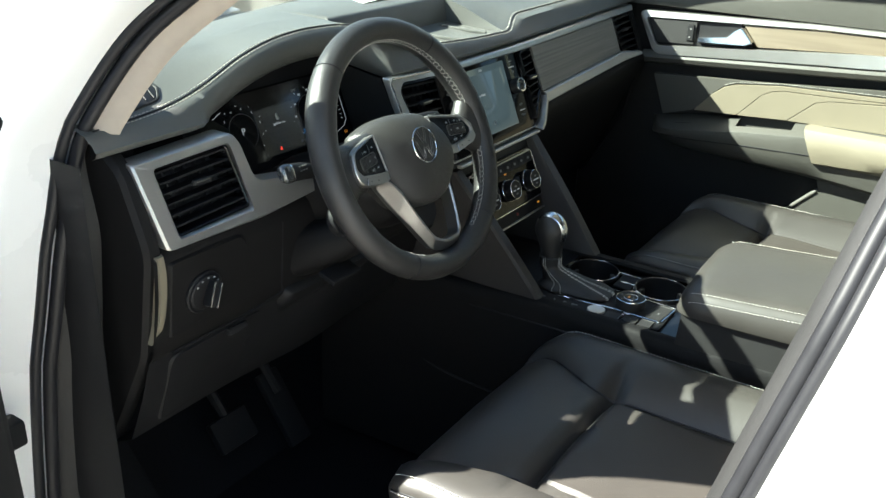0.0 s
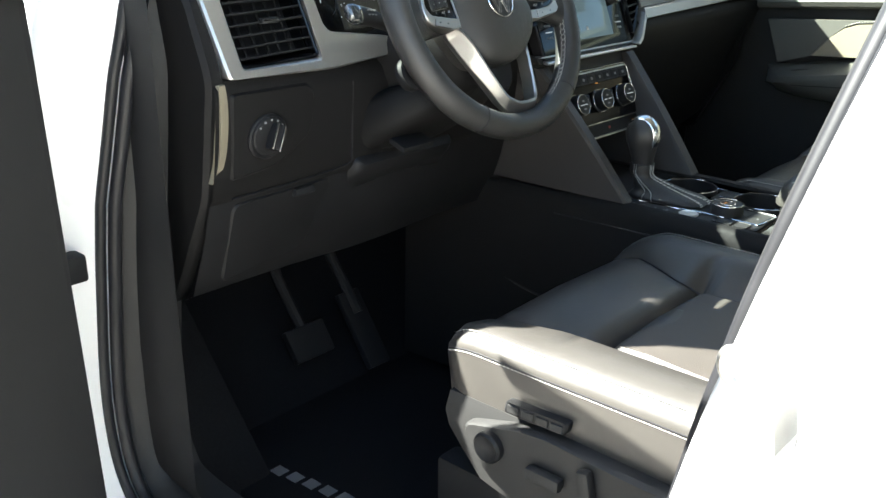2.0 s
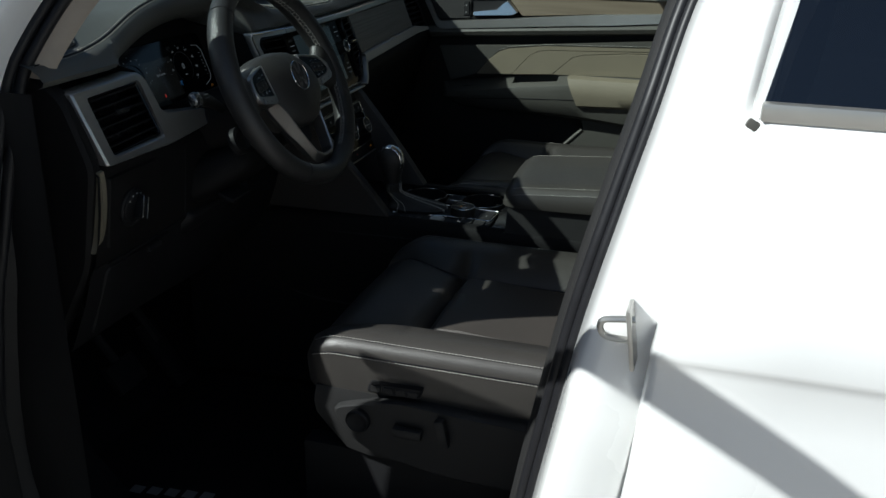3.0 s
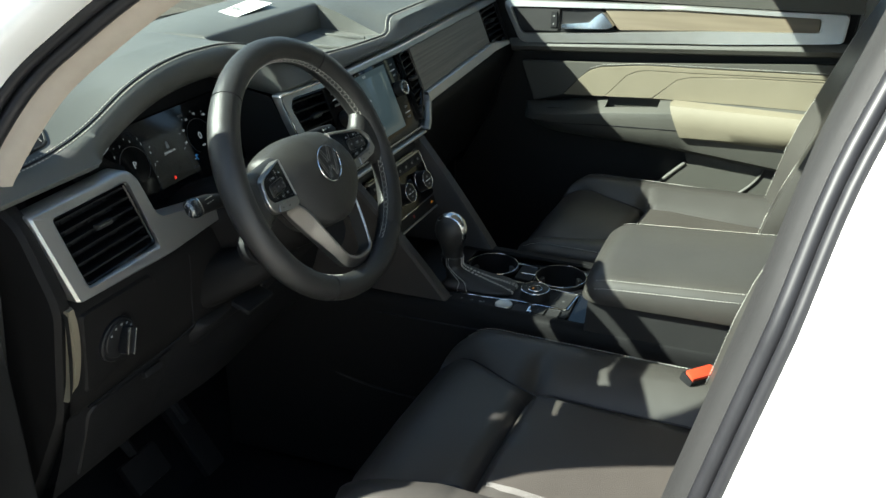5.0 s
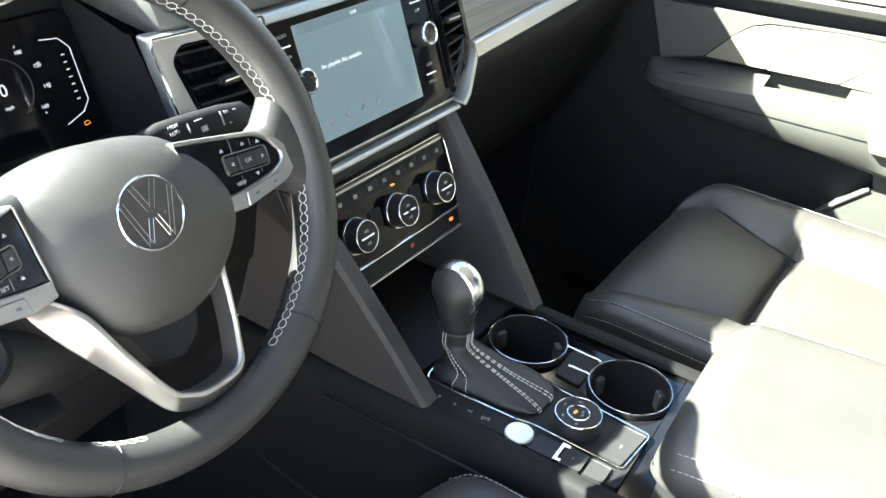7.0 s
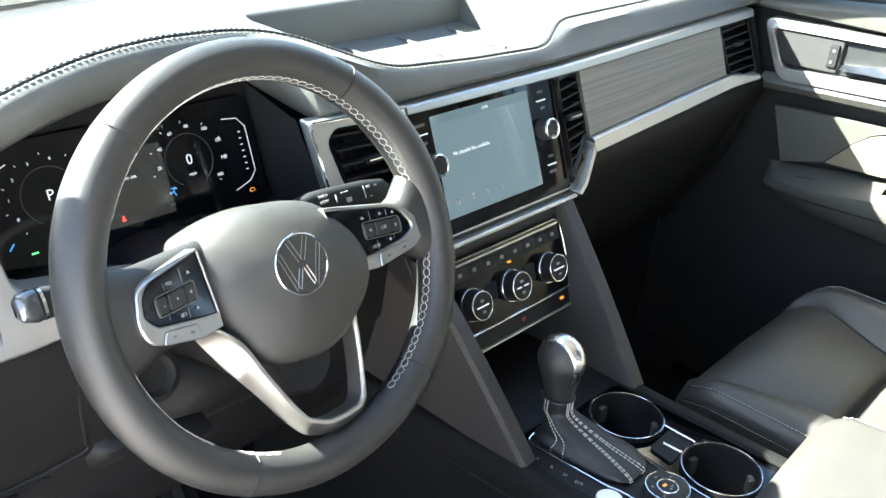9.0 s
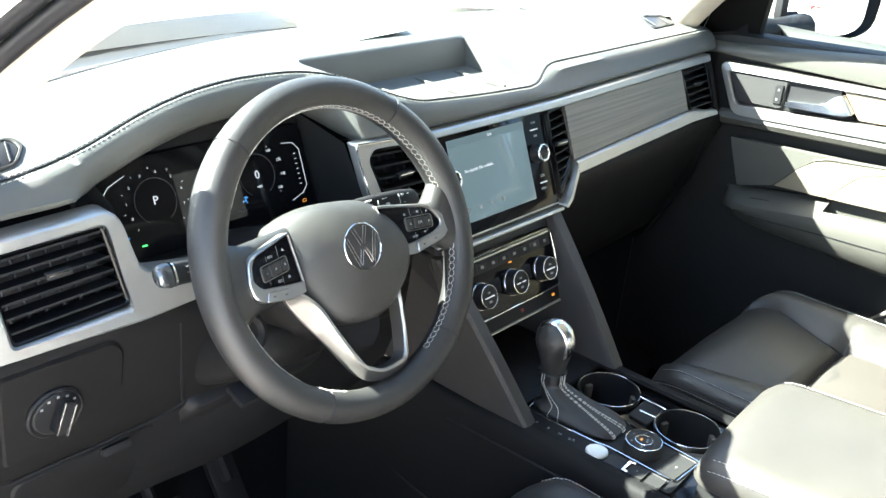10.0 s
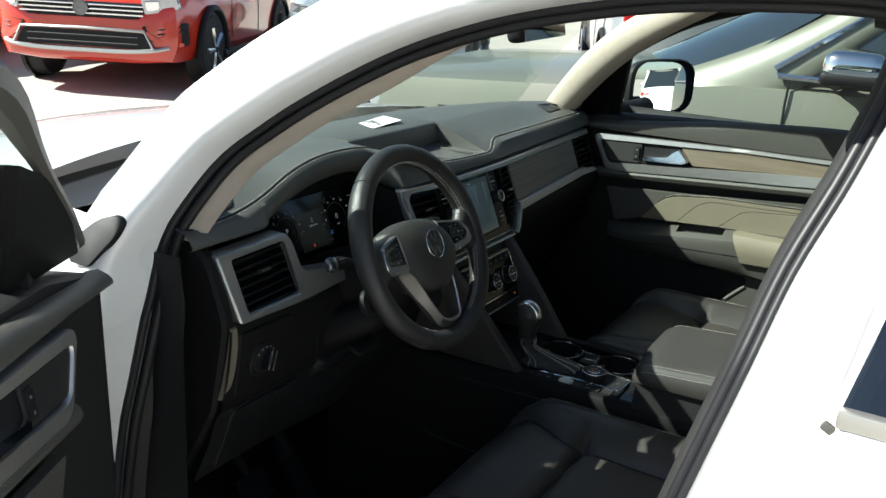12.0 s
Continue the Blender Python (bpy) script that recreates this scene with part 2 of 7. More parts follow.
def smooth_path(pts, n=8, closed=False):
    """A Catmull-Rom curve through points."""
    pts = [Vector(p) for p in pts]
    k = len(pts)
    out = []
    for i in range(k if closed else k - 1):
        p1, p2 = pts[i], pts[(i + 1) % k]
        p0 = pts[i - 1] if (i or closed) else p1
        p3 = pts[(i + 2) % k] if (i < k - 2 or closed) else p2
        for j in range(n):
            t = j / n
            out.append(0.5 * (2 * p1 + (p2 - p0) * t + (2 * p0 - 5 * p1 + 4 * p2 - p3) * t * t + (3 * p1 - p0 - 3 * p2 + p3) * t ** 3))
    if not closed:
        out.append(pts[-1])
    return out


def lerp(a, b, t):
    return a + (b - a) * t


def table(x, rows):
    """A value that runs straight between rows of (x, value)."""
    if x <= rows[0][0]:
        return rows[0][1]
    for (a, va), (b, vb) in zip(rows, rows[1:]):
        if x <= b:
            return va + (vb - va) * (x - a) / (b - a)
    return rows[-1][1]


def ease(a, b, x):
    t = min(1.0, max(0.0, (x - a) / (b - a)))
    return t * t * (3 - 2 * t)


def words(body, size, m, mat, parent, name="lettering", align="CENTER"):
    """Raised lettering as a mesh; it stands in the x-y plane of the pose m."""
    cu = bpy.data.curves.new(name, "FONT")
    cu.body, cu.size, cu.extrude, cu.align_x, cu.align_y, cu.resolution_u = body, size, 0.0002, align, "CENTER", 2
    tmp = bpy.data.objects.new(name, cu)
    me = bpy.data.meshes.new_from_object(tmp)
    bpy.data.objects.remove(tmp)
    me.transform(m)
    me.materials.append(mat)
    ob = new(name, me)
    ob.parent = parent
    if parent.type == "EMPTY":
        ob.matrix_parent_inverse = Matrix.Translation(-parent.location)
    return ob


# ---- ground ----
def slope(x, y):
    return 0.018 * x + 0.018 * y


M_ASPHALT = material("sunlit_concrete_lot", (0.36, 0.33, 0.295), 0.9, vary=0.22, scale=1.5, bump=0.5, bump_scale=60)
bm = bmesh.new()
steps = [-900, -200, -60, -30, -15, -8, -4, 0, 4, 8, 15, 30, 60, 200, 900]
g = [[bm.verts.new((x, y, slope(max(-40, min(40, x)), max(-40, min(40, y))))) for y in steps] for x in steps]
for i in range(len(steps) - 1):
    for j in range(len(steps) - 1):
        bm.faces.new((g[i][j], g[i + 1][j], g[i + 1][j + 1], g[i][j + 1]))
tagged(part("ground", bm, M_ASPHALT), "pale worn concrete of a car lot", "ground", kind="structure")


# ---- white car: shell ----
body = thing("white_car_body", (0, 0, 0), "white painted body of a large family car, driver's door open", "car body")


def side_x(z):
    return -table(z, [(0.3, 0.83), (0.9, 0.82), (1.05, 0.80), (1.2, 0.765), (1.56, 0.60), (1.7, 0.55)])


OPENING = smooth_path([(0, y, z) for y, z in [
    (0.355, 0.60), (0.330, 0.80), (0.300, 0.95), (0.278, 1.08), (0.262, 1.18), (0.205, 1.29), (0.135, 1.355), (0.050, 1.415),
    (-0.055, 1.474), (-0.170, 1.518), (-0.290, 1.547), (-0.420, 1.566), (-0.590, 1.574), (-0.648, 1.560), (-0.658, 1.505),
    (-0.632, 1.400), (-0.598, 1.300), (-0.575, 1.200), (-0.550, 1.100), (-0.520, 0.975), (-0.500, 0.870), (-0.480, 0.760),
    (-0.450, 0.600), (-0.400, 0.500), (-0.300, 0.450), (0.000, 0.440), (0.250, 0.440), (0.330, 0.480)]], 5, closed=True)


def offset_ring(by, dx):
    """The door opening's loop, moved outwards by metres and to the side by dx(place)."""
    k, out, given = len(OPENING), [], by
    for i, p in enumerate(OPENING):
        by = given(p) if callable(given) else given
        d = (OPENING[(i + 1) % k] - OPENING[i - 1]).normalized()
        nrm = Vector((0, -d.z, d.y))
        if nrm.dot(p - Vector((0, -0.15, 1.0))) < 0:
            nrm = -nrm
        q = p + nrm * by * (1 - 0.13 * ease(1.14, 1.24, p.z) * ease(-0.45, -0.25, p.y) * (by > 0))
        out.append(Vector((side_x(p.z) + (dx(p) if callable(dx) else dx), q.y, q.z)))
    return out


def flare(p):
    """How far the body stands out of the door opening: little at the windscreen post and roof, much lower down."""
    top = ease(1.12, 1.30, p.z) * (1 - ease(-0.50, -0.60, p.y) * 0.8)
    return lerp(-0.085, -0.044, top)


bm = bmesh.new()
rings = [offset_ring(-0.004, 0.030), offset_ring(0.0, 0.0), offset_ring(0.004, lambda p: flare(p) * 0.40), offset_ring(0.011, lambda p: flare(p) * 0.86), offset_ring(0.018, lambda p: flare(p) * 1.0), offset_ring(0.032, lambda p: flare(p) * 1.06),
         offset_ring(0.058, lambda p: flare(p) * 1.03), offset_ring(0.085, lambda p: flare(p) * 0.92), offset_ring(0.108, lambda p: flare(p) * 0.55), offset_ring(0.116, 0.035), offset_ring(0.114, 0.052)]
loft(bm, list(map(list, zip(*rings))), closed=False, caps=False, loop=True)
part("door_frame", bm, M_WHITE, body, angle=60)
for by, dx, r in ((-0.003, 0.010, 0.0070), (-0.013, 0.024, 0.0085)):
    bm = bmesh.new()
    tube(bm, offset_ring(by, dx), r, 10, closed=True)
    part("door_seal", bm, M_SEAL, body, "black rubber weatherstrip")
bm = bmesh.new()
taper = lambda v: (lambda p: lerp(v, -0.008, ease(1.05, 1.172, p.z)) if p.y > 0 else v)
rings = [offset_ring(-0.008, 0.030), offset_ring(taper(-0.026), 0.045), offset_ring(taper(-0.032), 0.060), offset_ring(taper(-0.034), 0.11)]
cols = list(map(list, zip(*rings)))
stop = next(i for i, p in enumerate(OPENING) if p.z > 1.17 and p.y > 0)
first = next(i for i, p in enumerate(OPENING) if p.y < -0.60)
loft(bm, [cols[i % len(cols)] for i in range(first, len(cols) + stop)], closed=False, caps=False)
part("sill_and_pillar_lining", bm, M_PLASTIC, body, "dark grey plastic pillar lining")
bm = bmesh.new()
thin = lambda v: (lambda p: v * (1 - 0.72 * ease(0.02, -0.20, p.y)))
rings = [offset_ring(-0.010, 0.026), offset_ring(thin(-0.022), 0.031), offset_ring(thin(-0.034), 0.042), offset_ring(thin(-0.038), 0.052), offset_ring(-0.010, 0.064), offset_ring(0.03, 0.072)]
cols = list(map(list, zip(*rings)))
loft(bm, [cols[i] for i in range(stop, first + 1)], closed=False, caps=False)
part("post_and_rail_lining", bm, M_PILLAR, body, "beige cloth post and roof rail lining")


def post_ring(k):
    """A section of the passenger's inner windscreen-post trim, k from its foot to the roof."""
    a = Vector((0.745, 0.285, 1.165)).lerp(Vector((0.585, -0.160, 1.510)), k)
    b = Vector((0.715, 0.400, 1.205)).lerp(Vector((0.600, 0.060, 1.500)), k)
    bow = Vector((0, 0.020, 0.030)) * math.sin(math.pi * k)
    a, b = a + bow, b + bow
    b = a.lerp(b, 0.62)
    inn = Vector((-0.018, -0.006, -0.008))
    pts = [a.lerp(b, j / 10) + inn * math.sin(math.pi * j / 10) ** 0.7 for j in range(10)] + [b, b + Vector((0.05, 0, 0.03)), a + Vector((0.04, 0.02, 0.02))]
    return pts


bm = bmesh.new()
loft(bm, [post_ring(k / 40) for k in range(41)])
part("windscreen_post_trim", bm, M_PILLAR, body, "beige cloth-covered windscreen post trim", angle=50)

# roof, its lining and the windscreen
bm = bmesh.new()
def roof_pt(s, t, lift):
    x, y = lerp(-0.62, 0.62, s), lerp(-0.06, -2.62, t)
    y += 0.14 * (1 - (x / 0.62) ** 2) * (1 - t)
    return Vector((x, y, 1.575 + lift + 0.045 * (1 - (x / 0.62) ** 4) - 0.03 * (2 * t - 0.6) ** 2))
patch(bm, 16, 12, lambda s, t: roof_pt(s, t, 0.045))
part("roof", bm, M_WHITE, body)
bm = bmesh.new()
patch(bm, 16, 12, lambda s, t: roof_pt(s, t, 0.0))
tagged(part("headliner", bm, M_HEADLINER, body), "pale cloth headliner")


def shield(s, t):
    x = lerp(-0.715, 0.715, s) * lerp(1.0, 0.84, t)
    q = 1 - (x / 0.735) ** 2
    base = Vector((x, 0.415 + 0.24 * q, 1.205 - 0.02 * q))
    top = Vector((x, -0.060 + 0.14 * q, 1.600 + 0.03 * q))
    return base.lerp(top, t) + Vector((0, 0.012, 0.02)) * math.sin(math.pi * t)


bm = bmesh.new()
patch(bm, 20, 10, shield)
part("windscreen", bm, M_GLASS, body, "clear windscreen glass")
# the passenger side's outer post and roof rail, mirrored in white
bm = bmesh.new()
rr = [[Vector((-q.x, q.y, q.z)) for q in r] for r in (offset_ring(0.006, -0.022), offset_ring(0.02, -0.045), offset_ring(0.05, -0.045), offset_ring(0.066, 0.0))]
loft(bm, list(map(list, zip(*rr))), closed=False, caps=False, loop=True)
part("door_frame", bm, M_WHITE, body, angle=60)


# bonnet, wings and cowl
def bonnet(s, t):
    x = lerp(-0.86, 0.86, s)
    q = 1 - (x / 0.86) ** 2
    y = lerp(0.66 + 0.18 * q - 0.30 * ease(0.685, 0.715, abs(x)), 1.45 + 0.28 * q, t)
    z = 1.150 + 0.035 * q - 0.05 * t - 0.10 * t ** 3 - 0.05 * max(0, abs(x) - 0.72) / 0.14
    return Vector((x, y, z))


bm = bmesh.new()
patch(bm, 48, 16, bonnet)
part("bonnet", bm, M_WHITE, body)
for s in (-1, 1):
    bm = bmesh.new()
    def wing(u, t, s=s):
        y = lerp(0.345, 1.62, u)
        top = Vector((s * (0.862 - 0.06 * u ** 4), y, 1.120 - 0.05 * u - 0.10 * u ** 3))
        return [top + Vector((-s * 0.004, 0, 0)), top + Vector((s * 0.05, 0, -0.02)), top + Vector((s * 0.09, 0, -0.10)), Vector((s * (0.975 - 0.08 * u ** 4), y, 0.76)), Vector((s * (0.955 - 0.08 * u ** 4), y, 0.42))][t]
    loft(bm, [[wing(i / 12, k) for k in range(5)] for i in range(13)], closed=False, caps=False)
    part("front_wing", bm, M_WHITE, body, angle=50)
bm = bmesh.new()
patch(bm, 12, 6, lambda s, t: Vector((lerp(-0.86, 0.86, s), 1.60 + 0.22 * (1 - lerp(-1, 1, s) ** 2) + 0.03 * math.sin(math.pi * t), lerp(0.35, 1.0, t))))
part("front_bumper", bm, M_WHITE, body)
bm = bmesh.new()
loft(bm, [[Vector((x, 0.42 + 0.25 * (1 - (x / 0.86) ** 2), 1.185 - 0.02 * abs(x))), Vector((x, 0.52 + 0.25 * (1 - (x / 0.86) ** 2), 1.165 - 0.03 * abs(x))), Vector((x, 0.69 + 0.18 * (1 - (x / 0.86) ** 2), 1.140))] for x in [lerp(-0.70, 0.70, i / 20) for i in range(21)]], closed=False, caps=False)
part("cowl_panel", bm, M_BLACK, body, "black plastic cowl below the windscreen")
bm = bmesh.new()
plate(bm, rounded([(0.345, 1.180), (0.303, 1.216), (0.274, 1.226), (0.262, 1.216), (0.268, 1.194), (0.286, 1.168), (0.297, 1.153), (0.330, 1.155)], [0.004, 0.008, 0.008, 0.008, 0.01, 0.01, 0.004, 0.004]), lambda y, z, d: Vector((-0.842 - 0.15 * (y - 0.27) + 0.45 * (z - 1.2) + d, y, z)), -0.002, 0.010, 0.002)
part("pillar_foot_cover", bm, M_BLACK, body, "black plastic cover at the pillar's foot")


# rear doors, tail and the passenger side's flank
def flank(z):
    return table(z, [(0.35, -0.90), (0.5, -0.945), (0.7, -0.962), (0.9, -0.958), (1.0, -0.950), (1.012, -0.958), (1.15, -0.922), (1.232, -0.872)])


REAR_EDGE = [(0.36, -0.520), (0.60, -0.560), (0.868, -0.590), (0.99, -0.598), (1.075, -0.612), (1.232, -0.674)]
ZS = [0.36, 0.5, 0.7, 0.85, 0.95, 0.996, 1.006, 1.014, 1.06, 1.15, 1.21, 1.232]


def glass_x(z):
    return -0.859 + 0.45 * (z - 1.232)


for sd in (1, -1):
    S = lambda x, y, z, sd=sd: Vector((sd * x, y, z))
    bm = bmesh.new()
    rows = []
    for z in ZS:
        y0 = table(z, REAR_EDGE)
        ys = [y0, y0 - 0.001, y0 - 0.006, y0 - 0.012] + [lerp(y0 - 0.012, -1.50, k / 8) for k in range(1, 9)]
        rows.append([S(flank(z) + (0.075, 0.014, 0.003, 0.0)[min(i, 3)], y, z) for i, y in enumerate(ys)])
    loft(bm, rows, closed=False, caps=False)
    rear = part("rear_door", bm, M_WHITE, body, "closed white rear door with a dark window", angle=45)
    bm = bmesh.new()
    fr = lambda z: S(-0.872 + 0.45 * (z - 1.232), table(z, [(1.232, -0.676), (1.44, -0.714), (1.60, -0.768)]), z)
    loft(bm, [[fr(z) + Vector((sd * o[0], o[1], o[2])) for o in ((0.05, 0.010, 0), (0.004, 0.008, 0), (0.001, 0.005, 0), (0.002, -0.001, 0), (0.012, -0.004, 0), (0.05, -0.004, 0))] for z in (1.225, 1.3, 1.4, 1.5, 1.6)], closed=True)
    part("window_frame", bm, M_WHITE, rear)
    bm = bmesh.new()
    patch(bm, 4, 10, lambda s, t: S(glass_x(1.236 + 0.34 * s), lerp(-0.674 - 0.078 * s, -1.46, t), 1.236 + 0.34 * s) + Vector((-0.012 * sd, 0, 0)))
    part("window_pane", bm, M_TINT, rear, "dark tinted window")
    bm = bmesh.new()
    tube(bm, [S(glass_x(1.24) - 0.004, -0.86, 1.24), S(glass_x(1.57) - 0.004, -0.90, 1.57)], 0.009, 6)
    part("window_divider", bm, M_SEAL, rear)
    bm = bmesh.new()
    box(bm, S(-0.874, -1.092, 1.231), (0.014, 0.84, 0.018), 0.004)
    part("chrome_sill_strip", bm, M_SILVER, rear)
    bm = bmesh.new()
    box(bm, S(-0.872, -0.668, 1.217), (0.008, 0.015, 0.009), 0.003, Euler((radians(28), 0, 0)).to_matrix())
    part("sill_end_cap", bm, M_DOORPLASTIC, rear)
    bm = bmesh.new()
    tube(bm, [S(-0.955, -1.28, 1.085), S(-0.995, -1.31, 1.09), S(-0.995, -1.43, 1.09), S(-0.955, -1.46, 1.085)], 0.012, 8)
    part("door_handle", bm, M_WHITE, rear)
    # quarter panel behind, its window and the wheel
    bm = bmesh.new()
    loft(bm, [[S(flank(z) + 0.10 * ease(-2.4, -3.15, y) + 0.002, y, z) for z in ZS[1:]] for y in (-1.508, -1.8, -2.2, -2.6, -2.9, -3.1)], closed=False, caps=False)
    part("quarter_panel", bm, M_WHITE, body, angle=45)
    bm = bmesh.new()
    patch(bm, 4, 8, lambda s, t: S(glass_x(1.236 + 0.34 * s) + 0.05 * t, lerp(-1.50, -2.75 + 0.30 * s, t), 1.236 + 0.34 * s))
    part("quarter_window", bm, M_TINT, body, "dark tinted quarter window")
    bm = bmesh.new()
    loft(bm, [[S(-0.74, y, 1.575), S(-0.68, y, 1.60), S(-0.58, y, 1.628)] for y in (-0.45, -1.5, -2.6)], closed=False, caps=False)
    part("roof_rail", bm, M_WHITE, body, angle=50)
    for yw in (-2.15, 1.02):
        bm = bmesh.new()
        disc(bm, S(-0.72, yw, 0.38), (-sd, 0, 0), [(0.26, 0), (0.37, 0.02), (0.385, 0.06), (0.385, 0.20), (0.37, 0.235), (0.27, 0.24)], 36)
        wh = part("wheel", bm, M_SEAL, body, "black tyre")
        bm = bmesh.new()
        disc(bm, S(-0.72, yw, 0.38), (-sd, 0, 0), [(0.27, 0.21), (0.265, 0.243), (0.25, 0.23), (0.05, 0.222), (0.001, 0.23)], 32)
        part("rim", bm, M_SILVER, wh)
bm = bmesh.new()
patch(bm, 10, 6, lambda s, t: Vector((lerp(-0.86, 0.86, s), -3.12 - 0.06 * (1 - lerp(-1, 1, s) ** 2) + 0.02 * t, lerp(0.45, 1.22, t))))
part("tailgate", bm, M_WHITE, body)
bm = bmesh.new()
patch(bm, 10, 4, lambda s, t: Vector((lerp(-1, 1, s) * lerp(0.84, 0.62, t), lerp(-3.10, -2.62, t) - 0.05 * (1 - lerp(-1, 1, s) ** 2), lerp(1.22, 1.59, t))))
part("tailgate_window", bm, M_TINT, body)
# striker loop on the pillar
bm = bmesh.new()
tube(bm, smooth_path([(-0.912, -0.582, 1.026), (-0.914, -0.566, 1.025), (-0.914, -0.552, 1.022), (-0.914, -0.549, 1.014), (-0.914, -0.554, 1.006), (-0.914, -0.566, 1.004), (-0.912, -0.582, 1.003)], 4), 0.0036, 8)
box(bm, (-0.905, -0.580, 1.006), (0.036, 0.005, 0.064), 0.002, Euler((radians(-8), 0, 0)).to_matrix())
tagged(part("door_striker", bm, M_SILVER, body), "steel door striker loop")
# door check strap bracket
bm = bmesh.new()
box(bm, (-0.868, 0.300, 0.826), (0.04, 0.03, 0.035), 0.005)
strap = part("door_check_bracket", bm, M_BLACK, body)
bm = bmesh.new()
disc(bm, (-0.890, 0.278, 0.826), (-0.4, -1, 0), [(0.010, 0), (0.010, 0.006), (0.006, 0.008)], 14)
part("bolt", bm, M_CHROME, strap)

# cabin floor, bulkhead and the far side's lower wall
bm = bmesh.new()
box(bm, (0, -0.9, 0.37), (1.64, 3.4, 0.06), 0.0)
box(bm, (0, 0.72, 0.74), (1.60, 0.05, 0.70), 0.0)
rot = Euler((radians(42), 0, 0)).to_matrix()
box(bm, (0, 0.58, 0.52), (1.60, 0.40, 0.03), 0.0, rot)
part("cabin_floor", bm, M_CARPET, body, "black carpeted floor and bulkhead")
# kick panels beside the foot wells
for sd in (-1, 1):
    bm = bmesh.new()
    def kick(t, k, sd=sd):
        y = lerp(0.215, 0.72, t)
        x = 0.775 - 0.05 * ease(0.15, 0.6, t) * (k < 3)
        return Vector((sd * (x - (0.04 if k == 0 else 0)), y, (0.40, 0.50, 0.66, 0.80, 1.16)[k]))
    loft(bm, [[kick(i / 10, k) for k in range(5)] for i in range(11)], closed=False, caps=False)
    part("kick_panel", bm, M_BLACK, body, "dark plastic kick panel", angle=60)
bm = bmesh.new()
loft(bm, [[Vector((0.600 + 0.17 * sc * math.cos(t), 0.560 - h, 0.58 + 0.19 * sc * math.sin(t))) for t in (2 * math.pi * k / 24 for k in range(24))] for sc, h in ((1.15, -0.05), (1.05, 0.04), (0.97, 0.08), (0.85, 0.105), (0.5, 0.12), (0.05, 0.122))])
part("wheel_arch_hump", bm, M_PLASTIC, body, "rounded wheel arch in the foot well", angle=60)


# ---- dashboard ----
dash = thing("dashboard", (0, 0.25, 0.80), "dark soft-touch dashboard with silver and wood trim", "dashboard")


def face_y(x, z):
    """The y of the dashboard's front face."""
    return 0.4 * z - 0.28 + (0.03 * ease(0.14, 0.55, -x) if x < 0 else 0.03 * max(0.0, x - 0.14) / 0.56)


def ff(x, z, d):
    return Vector((x, face_y(x, z) + d, z))


def face_pose(x, z, d):
    n = Vector((0, -1, 0.4)).normalized()
    up = Vector((0, 0.4, 1)).normalized()
    m = Matrix.Identity(4)
    m.col[0][:3], m.col[1][:3], m.col[2][:3], m.col[3][:3] = (1, 0, 0), up, n, ff(x, z, d)
    return m


def face_plate(name, loop, mat, d0, d1, r=0.003, label="", parent=None, edge=0.001, n=4):
    bm = bmesh.new()
    plate(bm, rounded(loop, r, n), ff, d0, d1, edge)
    return part(name, bm, mat, parent or dash, label)


def face_ring(name, outer, inner, mat, d0, d1, ro=0.006, ri=0.004, label="", parent=None, edge=0.0015):
    bm = bmesh.new()
    ring_plate(bm, rounded(outer, ro), rounded(inner, ri), ff, d0, d1, edge)
    return part(name, bm, mat, parent or dash, label)


def face_strip(name, x0, x1, top, low, mat, d0, d1, label="", n=24):
    """A long strip that follows the dashboard's face between two edges, each a table of (x, z)."""
    bm = bmesh.new()
    rings = []
    for k in range(n + 1):
        x = lerp(x0, x1, k / n)
        t, b = table(x, top), table(x, low)
        e = min(0.0018, (t - b) * 0.3)
        rings.append([ff(x, z, d) for z, d in ((t, d1), (t, d0 + e), (t - e, d0), (b + e, d0), (b, d0 + e), (b, d1))])
    loft(bm, rings)
    return part(name, bm, mat, dash, label, angle=30)


def back_edge(x):
    return 0.555 - 0.43 * x * x


def edge_line(x):
    """The stitched edge of the upper pad: y, z."""
    ys = [(-0.76, 0.232), (-0.66, 0.236), (-0.60, 0.243), (-0.50, 0.258), (-0.43, 0.264), (-0.25, 0.264), (-0.19, 0.240), (-0.14, 0.199), (0.115, 0.194), (0.135, 0.197), (0.175, 0.216), (0.195, 0.221), (0.76, 0.238)]
    zs = [(-0.76, 1.190), (-0.66, 1.193), (-0.62, 1.196), (-0.57, 1.204), (-0.53, 1.215), (-0.486, 1.229), (-0.42, 1.242), (-0.36, 1.247), (-0.28, 1.244), (-0.22, 1.234), (-0.17, 1.213), (-0.13, 1.199), (0.0, 1.190), (0.12, 1.186), (0.145, 1.190), (0.18, 1.203), (0.20, 1.206), (0.76, 1.203)]
    reach = 0.012 if x > 0 else 0.022
    y = sum(table(x + reach * o, ys) for o in (-1, -0.5, 0, 0.5, 1)) / 5
    z = sum(table(x + reach * o, zs) for o in (-1, -0.5, 0, 0.5, 1)) / 5
    return y, z


BIN_L, BIN_R = -0.215, 0.112


